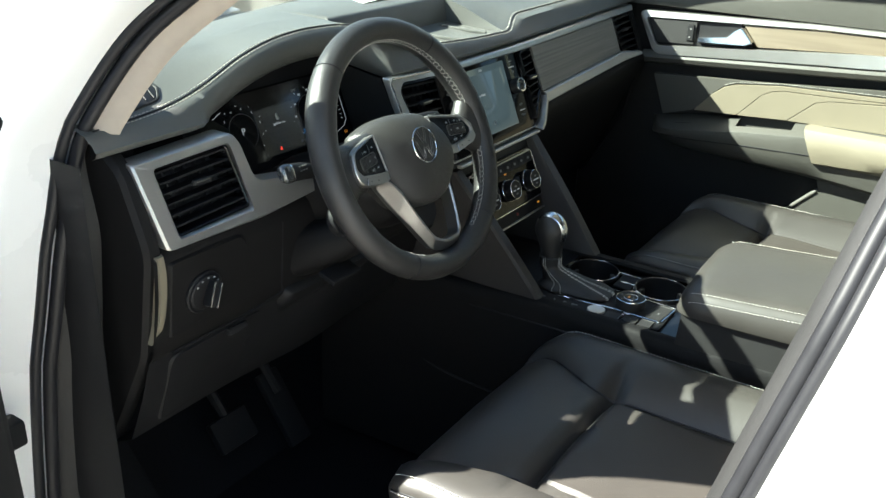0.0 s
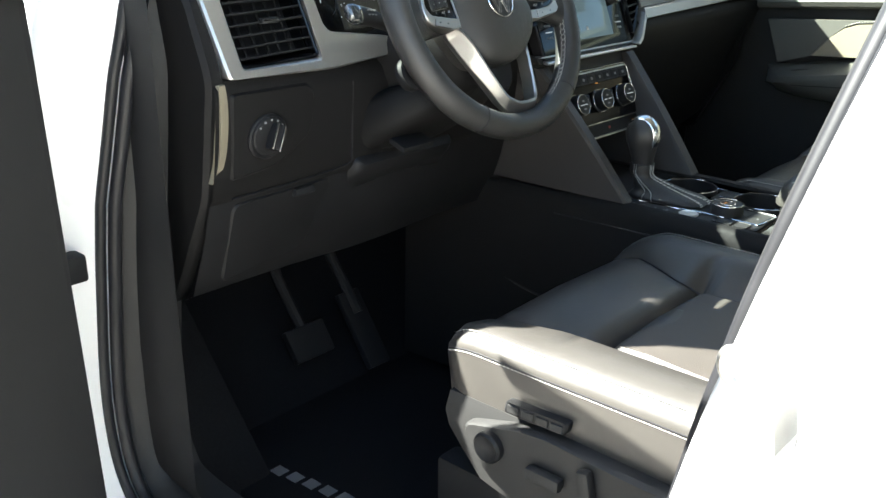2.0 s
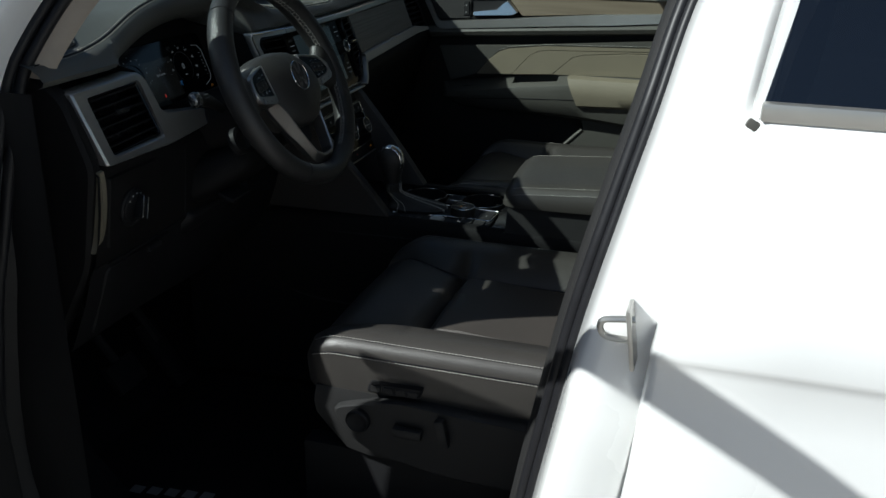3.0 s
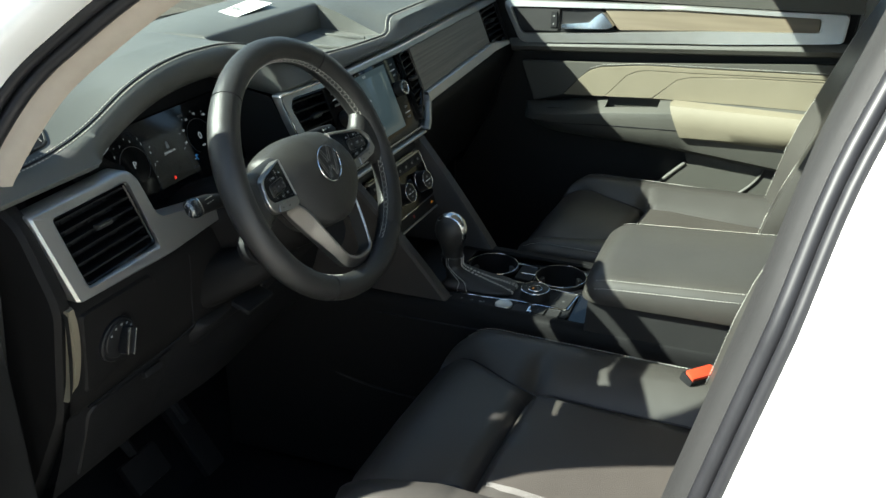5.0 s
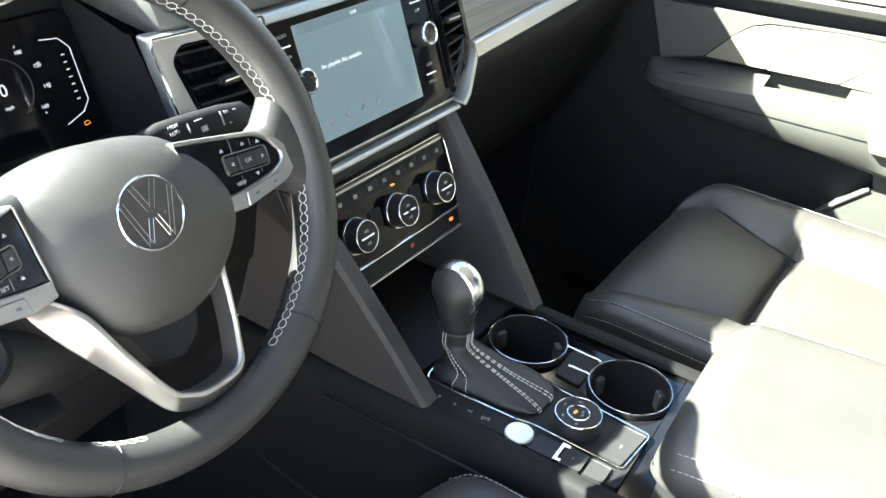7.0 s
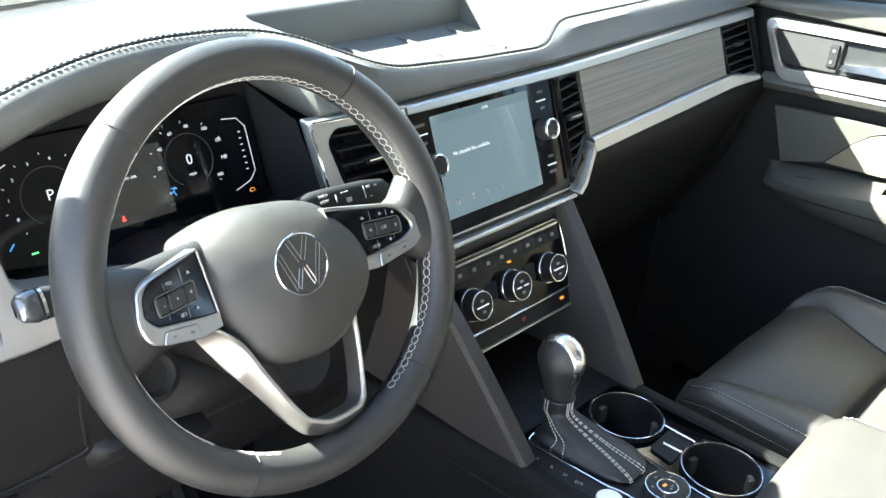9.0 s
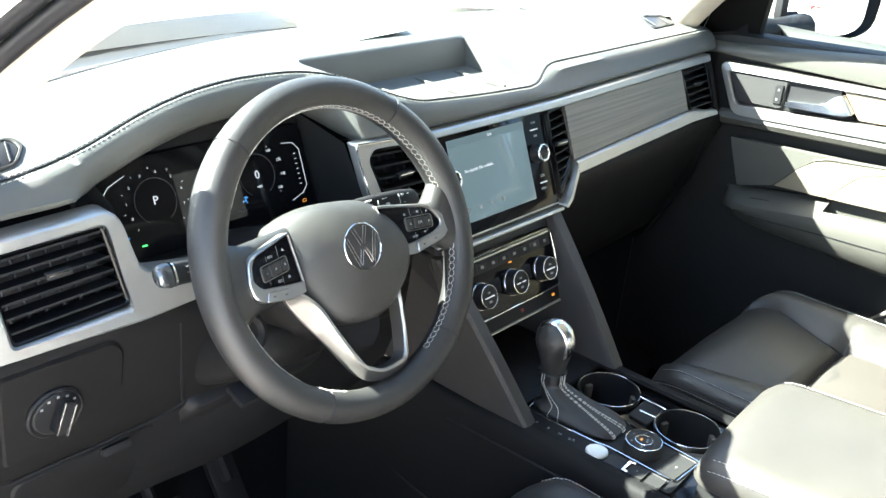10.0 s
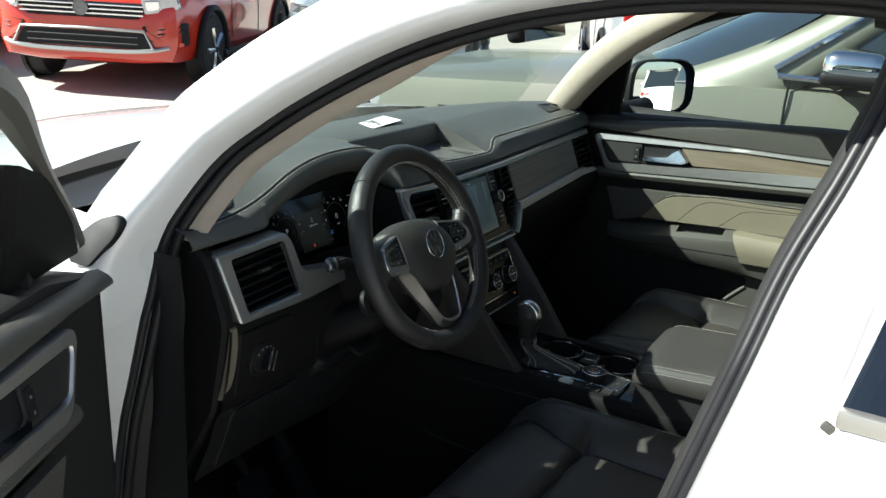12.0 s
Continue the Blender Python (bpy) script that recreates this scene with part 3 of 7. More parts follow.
def pad_profile(x):
    ye, ze = edge_line(x)
    yb = back_edge(x)
    top = 1.234 if abs(x) < 0.5 else 1.234 - 0.06 * (abs(x) - 0.5)
    in_bin = BIN_L < x < BIN_R
    pts = [Vector((x, yb, top - 0.028)), Vector((x, yb - 0.015, top - 0.012)), Vector((x, yb - 0.05, top - 0.002)), Vector((x, lerp(yb, 0.33, 0.55), top + 0.002))]
    if in_bin:
        back = 0.332 + 0.02 * (0 - x) * 0.5
        pts += [Vector((x, back + 0.004, top + 0.002)), Vector((x, back, top)), Vector((x, back - 0.003, top - 0.003)), Vector((x, back - 0.010, 1.190)), Vector((x, lerp(back, ye, 0.35), 1.187)), Vector((x, lerp(back, ye, 0.75), 1.184))]
    else:
        hi = max(top - 0.006, ze - 0.004)
        pts += [Vector((x, 0.340, max(top, ze))), Vector((x, 0.332, max(top - 0.001, ze))), Vector((x, 0.322, max(top - 0.003, ze))), Vector((x, lerp(0.322, ye, 0.3), lerp(max(top - 0.003, ze), ze, 0.25))), Vector((x, lerp(0.322, ye, 0.6), lerp(max(top - 0.003, ze), ze, 0.60))), Vector((x, lerp(0.322, ye, 0.85), lerp(max(top - 0.003, ze), ze, 0.88)))]
    pts += [Vector((x, ye + 0.004, ze + 0.0005)), Vector((x, ye, ze - 0.0012)), Vector((x, ye - 0.005, ze - 0.002))]
    hood = [(ye - 0.0130, ze - 0.008), (ye - 0.0170, ze - 0.020), (ye - 0.0150, ze - 0.034), (ye - 0.0060, ze - 0.042), (ye + 0.018, ze - 0.047), (ye + 0.065, ze - 0.048)]
    fz = 1.166
    fy = face_y(x, fz)
    front = [(min(ye - 0.009, fy + 0.01), ze - 0.006), (lerp(ye - 0.012, fy - 0.006, 0.45), lerp(ze - 0.006, fz, 0.25)), (lerp(ye - 0.012, fy - 0.006, 0.80), lerp(ze - 0.006, fz, 0.60)), (fy - 0.0065, fz + 0.006), (fy - 0.004, fz), (fy + 0.004, fz - 0.004)]
    k = ease(-0.600, -0.550, x) * (1 - ease(-0.262, -0.230, x))
    pts += [Vector((x, lerp(f[0], h[0], k), lerp(f[1], h[1], k))) for f, h in zip(front, hood)]
    return pts


xs = sorted(set([lerp(-0.755, 0.755, i / 90) for i in range(91)] + [BIN_L - 0.0005, BIN_L + 0.0005, BIN_R - 0.0005, BIN_R + 0.0005, -0.592, -0.584, -0.576, -0.568, -0.560, -0.256, -0.248, -0.240, -0.234]))
bm = bmesh.new()
loft(bm, [pad_profile(x) for x in xs], closed=False, caps=False)
part("upper_pad", bm, M_PAD, dash, "dark soft upper pad with a stitched edge", angle=50)
bm = bmesh.new()
for off in (0.0035, -0.0045):
    line = [Vector((x, edge_line(x)[0] + off, edge_line(x)[1] + (0.0002 if off > 0 else -0.0021))) for x in [lerp(-0.72, 0.74, i / 120) for i in range(121)]]
    stitches(bm, line, 0.0036, 0.0020, 0.00075, (0, -0.0001, 0.0003))
bm2 = bmesh.new()
tube(bm2, [Vector((x, edge_line(x)[0] - 0.0005, edge_line(x)[1] - 0.0004)) for x in [lerp(-0.74, 0.745, i / 150) for i in range(151)]], 0.0011, 6)
part("pad_seam", bm2, M_SEAL, dash)
part("stitching", bm, material("grey_thread", (0.46, 0.44, 0.39), 0.7), dash, "grey twin stitching")
# ribs on the tray floor
for x in (-0.10, -0.015, 0.07):
    bm = bmesh.new()
    box(bm, (x, 0.258, 1.188), (0.005, 0.100, 0.006), 0.002)
    part("tray_rib", bm, M_PAD, dash)
# grille against the windscreen, side speaker grilles
bm = bmesh.new()
loft(bm, [[Vector((x, back_edge(x) + d, z)) for d, z in ((0.0, 1.208), (0.02, 1.212), (0.05, 1.196), (0.10, 1.18))] for x in [lerp(-0.72, 0.72, i / 24) for i in range(25)]], closed=False, caps=False)
part("defroster_strip", bm, M_BLACK, dash, "black strip below the windscreen")


def pad_z(x, y):
    """The height of the upper pad at a point."""
    line = pad_profile(x)
    for a, b in zip(line, line[1:]):
        if b.y <= y <= a.y:
            return lerp(a.z, b.z, (a.y - y) / max(1e-6, a.y - b.y))
    return line[0].z


for lip in ([(-0.662, 0.286), (-0.614, 0.290), (-0.607, 0.276), (-0.626, 0.252), (-0.700, 0.245)], [(0.618, 0.318), (0.690, 0.306), (0.684, 0.272), (0.588, 0.264), (0.592, 0.286)]):
    ring = rounded(lip, [0.010, 0.010, 0.010, 0.010, 0.010], 4)
    mid = sum((Vector(p) for p in ring), Vector((0, 0))) / len(ring)
    on_pad = lambda x, y, d: Vector((x, y, pad_z(x, y) + 0.0012 - d))
    bm = bmesh.new()
    hole = [mid + (Vector(p) - mid) * 0.84 for p in ring]
    ring_plate(bm, ring, hole, on_pad, -0.0012, 0.006, 0.001)
    sp = part("side_vent", bm, M_PLASTIC, dash, "small window demist vent")
    bm = bmesh.new()
    plate(bm, hole, on_pad, -0.0002, 0.006)
    part("vent_well", bm, M_SEAL, sp)
    xa, xb = min(p.x for p in hole), max(p.x for p in hole)
    for k in range(1, 6):
        x = lerp(xa, xb, k / 6)
        ys = [p.y for p in hole if abs(p.x - x) < 0.016]
        lo_y, hi_y = min(ys), max(ys)
        bm = bmesh.new()
        tube(bm, [on_pad(x + 0.010 * (e - 0.5), lerp(lo_y, hi_y, e), -0.0012) for e in (0.08, 0.36, 0.64, 0.92)], 0.0011, 5)
        part("vent_slat", bm, M_PLASTIC, sp)

# silver bezel of the outer vent, with its tail under the instruments
bm = bmesh.new()
ring_plate(bm, rounded([(-0.720, 1.151), (-0.557, 1.155), (-0.547, 1.090), (-0.42, 1.074), (-0.42, 1.057), (-0.550, 1.046), (-0.711, 1.051)], [0.004, 0.018, 0.016, 0.002, 0.002, 0.02, 0.005], 5),
           rounded([(-0.692, 1.140), (-0.571, 1.142), (-0.5665, 1.090), (-0.566, 1.078), (-0.566, 1.070), (-0.567, 1.061), (-0.688, 1.060)], [0.006, 0.008, 0.002, 0.002, 0.002, 0.006, 0.006], 5), ff, -0.012, 0.015, 0.003)
part("vent_bezel", bm, M_SILVER, dash, "satin silver vent surround")


def vent(loop, slats, tab, mat_frame=M_GLOSS, level=False):
    """An air vent: frame, well, slats across and a slider."""
    v = face_ring("air_vent", loop, [(lerp(p[0], sum(q[0] for q in loop) / 4, 0.07), lerp(p[1], sum(q[1] for q in loop) / 4, 0.09)) for p in loop], mat_frame, -0.007, 0.04, 0.006, 0.004, "black air vent with slats")
    face_plate("vent_well", [(lerp(p[0], sum(q[0] for q in loop) / 4, 0.03), lerp(p[1], sum(q[1] for q in loop) / 4, 0.03)) for p in loop], M_SEAL, 0.034, 0.045, parent=v)
    (ax, az), (bx, bz), (cx, cz), (dx, dz) = loop
    for k in range(slats):
        t = (k + 0.75) / (slats + 0.5)
        a, b = ff(lerp(ax, dx, t), lerp(az, dz, t), 0.006), ff(lerp(bx, cx, t), lerp(bz, cz, t), 0.006)
        if level:
            z = lerp(az, dz, t)
            xr = lerp(bx, cx, (bz - z) / (bz - cz)) if z >= cz else lerp(dx, cx, (z - dz) / (cz - dz))
            b = ff(xr, z + 0.004, 0.006)
        a, b = a.lerp(b, 0.04), b.lerp(a, 0.04)
        bm = bmesh.new()
        rings = []
        for e in (a, b):
            rings.append([e + Vector(o) for o in ((0, -0.010, 0.0035), (0, -0.0105, 0.0015), (0, -0.009, 0.0005), (0, 0.016, -0.004), (0, 0.016, -0.0025))])
        loft(bm, rings)
        sl = part("vent_slat", bm, M_BLACK, v)
        if k == tab:
            bm = bmesh.new()
            box(bm, a.lerp(b, 0.52) + Vector((0, -0.011, 0.003)), (0.026, 0.008, 0.007), 0.002)
            part("vent_tab", bm, M_PLASTIC, sl)
            bm = bmesh.new()
            box(bm, a.lerp(b, 0.52) + Vector((0, -0.0155, 0.0045)), (0.022, 0.001, 0.0015))
            part("tab_strip", bm, M_CHROME, sl)
    for k in range(6):
        t = (k + 1) / 7
        bm = bmesh.new()
        a, b = ff(lerp(ax, bx, t), lerp(az, bz, t), 0.026), ff(lerp(dx, cx, t), lerp(dz, cz, t), 0.026)
        tube(bm, [a, b], 0.0022, 6)
        part("vent_vane", bm, M_SEAL, v)
    return v


vent([(-0.693, 1.140), (-0.572, 1.143), (-0.565, 1.063), (-0.689, 1.059)], 6, 2)

# instrument recess and panel
bm = bmesh.new()
def well(k, d):
    x, z = [(-0.556, 1.154), (-0.548, 1.100), (-0.535, 1.082), (-0.42, 1.080), (-0.30, 1.080), (-0.246, 1.078), (-0.259, 1.168)][k]
    xi, zi = [(-0.540, 1.165), (-0.540, 1.09), (-0.535, 1.055), (-0.42, 1.050), (-0.30, 1.052), (-0.240, 1.06), (-0.245, 1.18)][k]
    a, b = ff(x, z, 0.0), Vector((xi, 0.4 * zi - 0.165, zi))
    return a.lerp(b, d)
loft(bm, [[well(k, d) for k in range(7)] for d in (0, 0.12, 0.5, 1.0)], closed=False, caps=False)
part("instrument_recess", bm, M_PLASTIC, dash, "dark grey instrument recess")
bm = bmesh.new()
fi = lambda x, z, d: Vector((x, 0.4 * z - 0.172 + d, z))
plate(bm, rounded([(-0.556, 1.215), (-0.556, 1.040), (-0.225, 1.040), (-0.225, 1.215)], 0.01), fi, 0.006, 0.02)
part("cluster_backing", bm, M_BLACK, dash)
cl = thing("instrument_display", (-0.39, 0.27, 1.04), "lit digital instrument display, dark glass", "display")
bm = bmesh.new()
plate(bm, rounded([(-0.540, 1.166), (-0.540, 1.062), (-0.246, 1.062), (-0.246, 1.166)], 0.012), fi, 0.0, 0.006)
part("glass", bm, M_GLOSS, cl)


def inst_pose(x, z, d=-0.0006):
    m = face_pose(x, z, 0)
    m.col[3][:3] = fi(x, z, d)
    return m


def inst_line(name, pts, mat, r=0.0006):
    bm = bmesh.new()
    tube(bm, [fi(x, z, -0.0006) for x, z in pts], r, 5)
    return part(name, bm, mat, cl)


for cx, n0 in ((-0.468, 0), (-0.327, 0)):
    inst_line("dial_ring", [(cx + 0.026 * math.cos(t), 1.118 + 0.024 * math.sin(t)) for t in (radians(a) for a in range(-60, 241, 10))], M_FAINT, 0.0005)
    for k in range(9):
        a = radians(225 - 33.75 * k)
        inst_line("dial_tick", [(cx + 0.040 * math.cos(a), 1.118 + 0.034 * math.sin(a)), (cx + 0.042 * math.cos(a), 1.118 + 0.036 * math.sin(a))], M_DIAL, 0.0004)
words("P", 0.014, inst_pose(-0.468, 1.118), M_DIAL, cl)
words("0", 0.0150, inst_pose(-0.327, 1.118), M_DIAL, cl)
words("mph", 0.0045, inst_pose(-0.327, 1.105), M_DIAL, cl)
for k, txt in enumerate(("20", "40", "60", "80", "100", "120", "140", "160")):
    a = radians(205 - 32 * k)
    words(txt, 0.0048, inst_pose(-0.324 + 0.036 * math.cos(a - 0.40), 1.118 + 0.030 * math.sin(a - 0.40)), M_DIAL, cl)
for k in range(8):
    a = radians(205 - 32 * k)
    words(str(k), 0.0046, inst_pose(-0.468 + 0.036 * math.cos(a), 1.118 + 0.030 * math.sin(a)), M_DIAL, cl)
words("Ignition on.", 0.0055, inst_pose(-0.397, 1.116), M_DIAL, cl)
words("55°F", 0.0055, inst_pose(-0.350, 1.152), M_DIM, cl)
words("28 mi", 0.0055, inst_pose(-0.360, 1.083), M_DIM, cl)
bm = bmesh.new()
plate(bm, rounded([(-0.400, 1.130), (-0.401, 1.120), (-0.394, 1.120), (-0.395, 1.130)], 0.002), fi, -0.0008, 0.0)
part("car_symbol", bm, M_PRINT, cl)
bm = bmesh.new()
plate(bm, [(-0.440, 1.140), (-0.440, 1.076), (-0.354, 1.076), (-0.354, 1.140)], fi, -0.0003, 0.0, 0.0004)
part("centre_panel", bm, material("dim_display_panel", (0.010, 0.011, 0.013), 0.12, emit=(0.5, 0.5, 0.42), power=0.003), cl)
inst_line("gauge_outline", [(-0.281, 1.147), (-0.264, 1.145), (-0.256, 1.136), (-0.256, 1.093), (-0.264, 1.085), (-0.283, 1.079)], M_DIAL, 0.0005)
for k in range(7):
    inst_line("gauge_tick", [(-0.266, 1.132 - 0.006 * k), (-0.263, 1.132 - 0.006 * k)], M_DIAL, 0.0005)
inst_line("gauge_outline", [(-0.498, 1.150), (-0.520, 1.142), (-0.530, 1.132), (-0.532, 1.096), (-0.524, 1.086)], M_DIAL, 0.0005)
for seg in ([(-0.356, 1.092), (-0.352, 1.094), (-0.350, 1.098)], [(-0.352, 1.094), (-0.350, 1.090)], [(-0.354, 1.097), (-0.348, 1.096)]):
    inst_line("lamp_symbol", seg, M_BLUELIT, 0.0006)
inst_line("lamp_symbol", [(-0.410, 1.081), (-0.4085, 1.085), (-0.407, 1.081), (-0.410, 1.081)], M_REDLIT, 0.0006)
inst_line("lamp_symbol", [(-0.268, 1.075), (-0.267, 1.077), (-0.263, 1.077), (-0.262, 1.0745), (-0.267, 1.0738), (-0.268, 1.075)], M_AMBER, 0.0004)
inst_line("lamp_symbol", [(-0.498, 1.076), (-0.492, 1.076)], material("lit_green_symbol", (0.05, 0.4, 0.08), 0.5, emit=(0.1, 1.0, 0.2), power=0.12), 0.0008)
inst_line("lamp_symbol", [(-0.515, 1.083), (-0.510, 1.088)], M_BLUELIT, 0.0008)

# middle-left vent with its silver hook
vent([(-0.236, 1.158), (-0.139, 1.154), (-0.139, 1.066), (-0.214, 1.066)], 6, 2)
bm = bmesh.new()
hook = [(-0.2550, 1.1690), (-0.132, 1.1645), (-0.132, 1.1555), (-0.2260, 1.1608), (-0.2400, 1.1500), (-0.2310, 1.1060), (-0.2150, 1.0640), (-0.2100, 1.0480), (-0.2250, 1.0480), (-0.2430, 1.0700), (-0.2510, 1.1100)]
plate(bm, rounded(hook, [0.004, 0.001, 0.001, 0.006, 0.012, 0.01, 0.006, 0.003, 0.01, 0.02, 0.02]), ff, -0.012, 0.001, 0.0015)
part("vent_bezel", bm, M_SILVER, dash, "satin silver hook-shaped trim")
bm = bmesh.new()
tube(bm, [ff(x, z, -0.0125) for x, z in ((-0.132, 1.1634), (-0.250, 1.1674), (-0.2528, 1.1600), (-0.2482, 1.1080), (-0.2400, 1.0700))], 0.0014, 6)
part("bezel_bead", bm, M_CHROME, dash)
# strip along the top and under the wood
face_strip("upper_trim_strip", -0.131, 0.712, [(-0.131, 1.1635), (0.712, 1.1630)], [(-0.131, 1.1545), (0.19, 1.1520), (0.712, 1.1505)], M_SILVER, -0.013, 0.02, "long satin silver strip")
face_strip("wood_panel", 0.182, 0.592, [(0.18, 1.1512), (0.60, 1.1498)], [(0.18, 1.0705), (0.60, 1.0775)], M_WOOD, -0.007, 0.02, "grey-brown wood-grain panel")
face_strip("lower_trim_strip", 0.182, 0.706, [(0.18, 1.0700), (0.60, 1.0770), (0.706, 1.062)], [(0.18, 1.0520), (0.60, 1.0580), (0.706, 1.054)], M_SILVER, -0.013, 0.02, "satin silver strip")
face_plate("vent_edge_strip", [(0.1818, 1.0640), (0.1818, 1.0522), (0.150, 1.0200), (0.134, 1.0120), (0.131, 1.0158), (0.147, 1.0250), (0.1765, 1.0560)], M_SILVER, -0.0125, 0.004, 0.0015, "satin silver strip round the vent")
face_strip("screen_strip", -0.136, 0.1345, [(-0.136, 1.0112), (0.1345, 1.0112)], [(-0.136, 1.0062), (0.1345, 1.0068)], M_SILVER, -0.004, 0.02, "thin satin silver strip under the screen")
vent([(0.592, 1.147), (0.700, 1.149), (0.706, 1.064), (0.606, 1.066)], 6, 2)
# middle-right vent beside the screen
vent([(0.1335, 1.152), (0.175, 1.152), (0.177, 1.075), (0.131, 1.028)], 10, 4, level=True)
# screen
scr = thing("infotainment_screen", (0, 0.15, 1.0), "wide glossy touch screen with two knobs, switched on", "screen")
face_plate("screen_glass", [(-0.131, 1.153), (0.130, 1.153), (0.130, 1.016), (-0.131, 1.016)], M_GLOSS, 0.0020, 0.0340, 0.004, parent=scr)
# display and status bar: sky reflection given as an even glow
face_plate("glow_display", [(-0.089, 1.142), (0.079, 1.142), (0.079, 1.034), (-0.089, 1.034)], M_SKYSCREEN, 0.0014, 0.0040, 0.001, "display with a pale blue-grey glow for reflected sky", scr, edge=0.0004)
face_plate("status_bar", [(-0.089, 1.1420), (0.079, 1.1420), (0.079, 1.1325), (-0.089, 1.1325)], material("status_bar_sky_glow", (0.03, 0.036, 0.04), 0.06, emit=(0.34, 0.50, 0.55), power=0.016), 0.0010, 0.0030, 0.0008, parent=scr, edge=0.0002)
face_ring("screen_surround", [(-0.135, 1.157), (0.134, 1.157), (0.134, 1.012), (-0.135, 1.012)], [(-0.130, 1.1535), (0.1295, 1.1535), (0.1295, 1.0165), (-0.130, 1.0165)], M_SEAL, 0.0030, 0.0240, 0.006, 0.004, parent=scr)
face_plate("screen_lower_trim", [(-0.150, 1.018), (0.146, 1.018), (0.140, 1.006), (-0.144, 1.006)], M_PLASTIC, 0.0060, 0.0340, 0.004, "dark plastic ledge", scr)
face_plate("bright_line", [(-0.146, 1.0185), (0.144, 1.0185), (0.1435, 1.0165), (-0.1455, 1.0165)], M_SILVER, 0.0015, 0.0140, 0.0005, parent=scr, edge=0.0004)
for kx, kz in ((-0.1025, 1.094), (0.0965, 1.094)):
    bm = bmesh.new()
    disc(bm, ff(kx, kz, 0.0020), (0, -1, 0.4), [(0.0135, 0), (0.0135, 0.012), (0.0125, 0.016), (0.0118, 0.0165)], 28)
    kn = part("knob", bm, M_PLASTIC, scr, "round black knob")
    bm = bmesh.new()
    disc(bm, ff(kx, kz, 0.0020), (0, -1, 0.4), [(0.0130, 0.0150), (0.0126, 0.0172), (0.0108, 0.0174), (0.0104, 0.0165)], 28)
    part("knob_ring", bm, M_CHROME, kn)
words("No playable files available.", 0.0060, face_pose(-0.033, 1.099, 0.0010), M_DIAL, scr)
words("12:45", 0.0050, face_pose(0.0, 1.137, 0.0006), M_DIAL, scr)
words("RADIO", 0.0052, face_pose(-0.106, 1.136, 0.0016), M_PRINT, scr)
words("MEDIA", 0.0052, face_pose(-0.106, 1.1175, 0.0016), M_PRINT, scr)
words("PHONE", 0.0052, face_pose(-0.106, 1.062, 0.0016), M_PRINT, scr)
words("VOICE", 0.0052, face_pose(-0.106, 1.044, 0.0016), M_PRINT, scr)
words("NAV", 0.0052, face_pose(0.104, 1.136, 0.0016), M_PRINT, scr)
words("APP", 0.0052, face_pose(0.104, 1.1175, 0.0016), M_PRINT, scr)
words("CAR", 0.0052, face_pose(0.103, 1.062, 0.0016), M_PRINT, scr)
words("MENU", 0.0052, face_pose(0.102, 1.044, 0.0016), M_PRINT, scr)
for x in (-0.105, 0.103):
    for z in (1.1265, 1.0525):
        face_plate("key_divider", [(x - 0.009, z + 0.0006), (x + 0.009, z + 0.0006), (x + 0.009, z - 0.0006), (x - 0.009, z - 0.0006)], M_DIAL, 0.0012, 0.0030, 0.0002, parent=scr, edge=0.0002)
for x in (-0.071, -0.046, -0.021, 0.004):
    face_plate("menu_icon", [(x - 0.0028, 1.0530), (x + 0.0028, 1.0530), (x + 0.0028, 1.0472), (x - 0.0028, 1.0472)], M_PRINT, 0.0008, 0.0020, 0.0008, parent=scr, edge=0.0003)

# face behind the trim, from the strip to the knees
bm = bmesh.new()
def lower(x, k):
    base = [(1.170, 0.012), (1.060, 0.012), (1.045, -0.002), (1.025, 0.004), (0.990, 0.018), (0.930, 0.045), (0.860, 0.070), (0.780, 0.110), (0.700, 0.20)]
    z, d = base[k]
    y = face_y(x, max(z, 1.03)) + d if z > 1.03 else face_y(x, 1.03) + d
    return Vector((x, y, z))
loft(bm, [[lower(x, k) for k in range(1, 9)] for x in [lerp(0.135, 0.755, i / 14) for i in range(15)]], closed=False, caps=False)
glove = part("glovebox_side", bm, M_HARD, dash, "dark lower dashboard and glovebox", angle=60)
bm = bmesh.new()
box(bm, (0.215, 0.172, 0.995), (0.030, 0.004, 0.005), 0.001)
part("glovebox_latch", bm, M_GLOSS, glove)
bm = bmesh.new()
def knee(x, k):
    z, y = [(1.050, 0.178), (1.040, 0.166), (1.020, 0.168), (0.985, 0.172), (0.940, 0.180), (0.905, 0.188), (0.895, 0.196), (0.840, 0.215), (0.760, 0.250), (0.735, 0.30)][k]
    return Vector((x, y - 0.012 * math.exp(-((x + 0.4) / 0.10) ** 2) * (k > 1), z))
KX = [lerp(-0.729, -0.128, i / 18) for i in range(19)]
loft(bm, [[knee(x, k) for k in range(7)] for x in KX], closed=False, caps=False)
part("knee_panel", bm, M_HARD, dash, "dark lower dashboard by the driver's knees", angle=60)
bm = bmesh.new()
loft(bm, [[knee(x, k) for k in range(6, 10)] for x in KX], closed=False, caps=False)
low = part("lower_panel", bm, M_BLACK, dash, "black plastic panel under the dashboard", angle=60)
bm = bmesh.new()
plate(bm, rounded([(-0.695, 0.889), (-0.530, 0.893), (-0.552, 0.790), (-0.690, 0.768)], 0.014), lambda x, z, d: Vector((x, 0.1925 + (0.893 - z) * 0.40 + d, z)), 0.0, 0.02, 0.003)
bin_lid = part("storage_lid", bm, M_BLACK, dash, "black lid of a small storage box")
bm = bmesh.new()
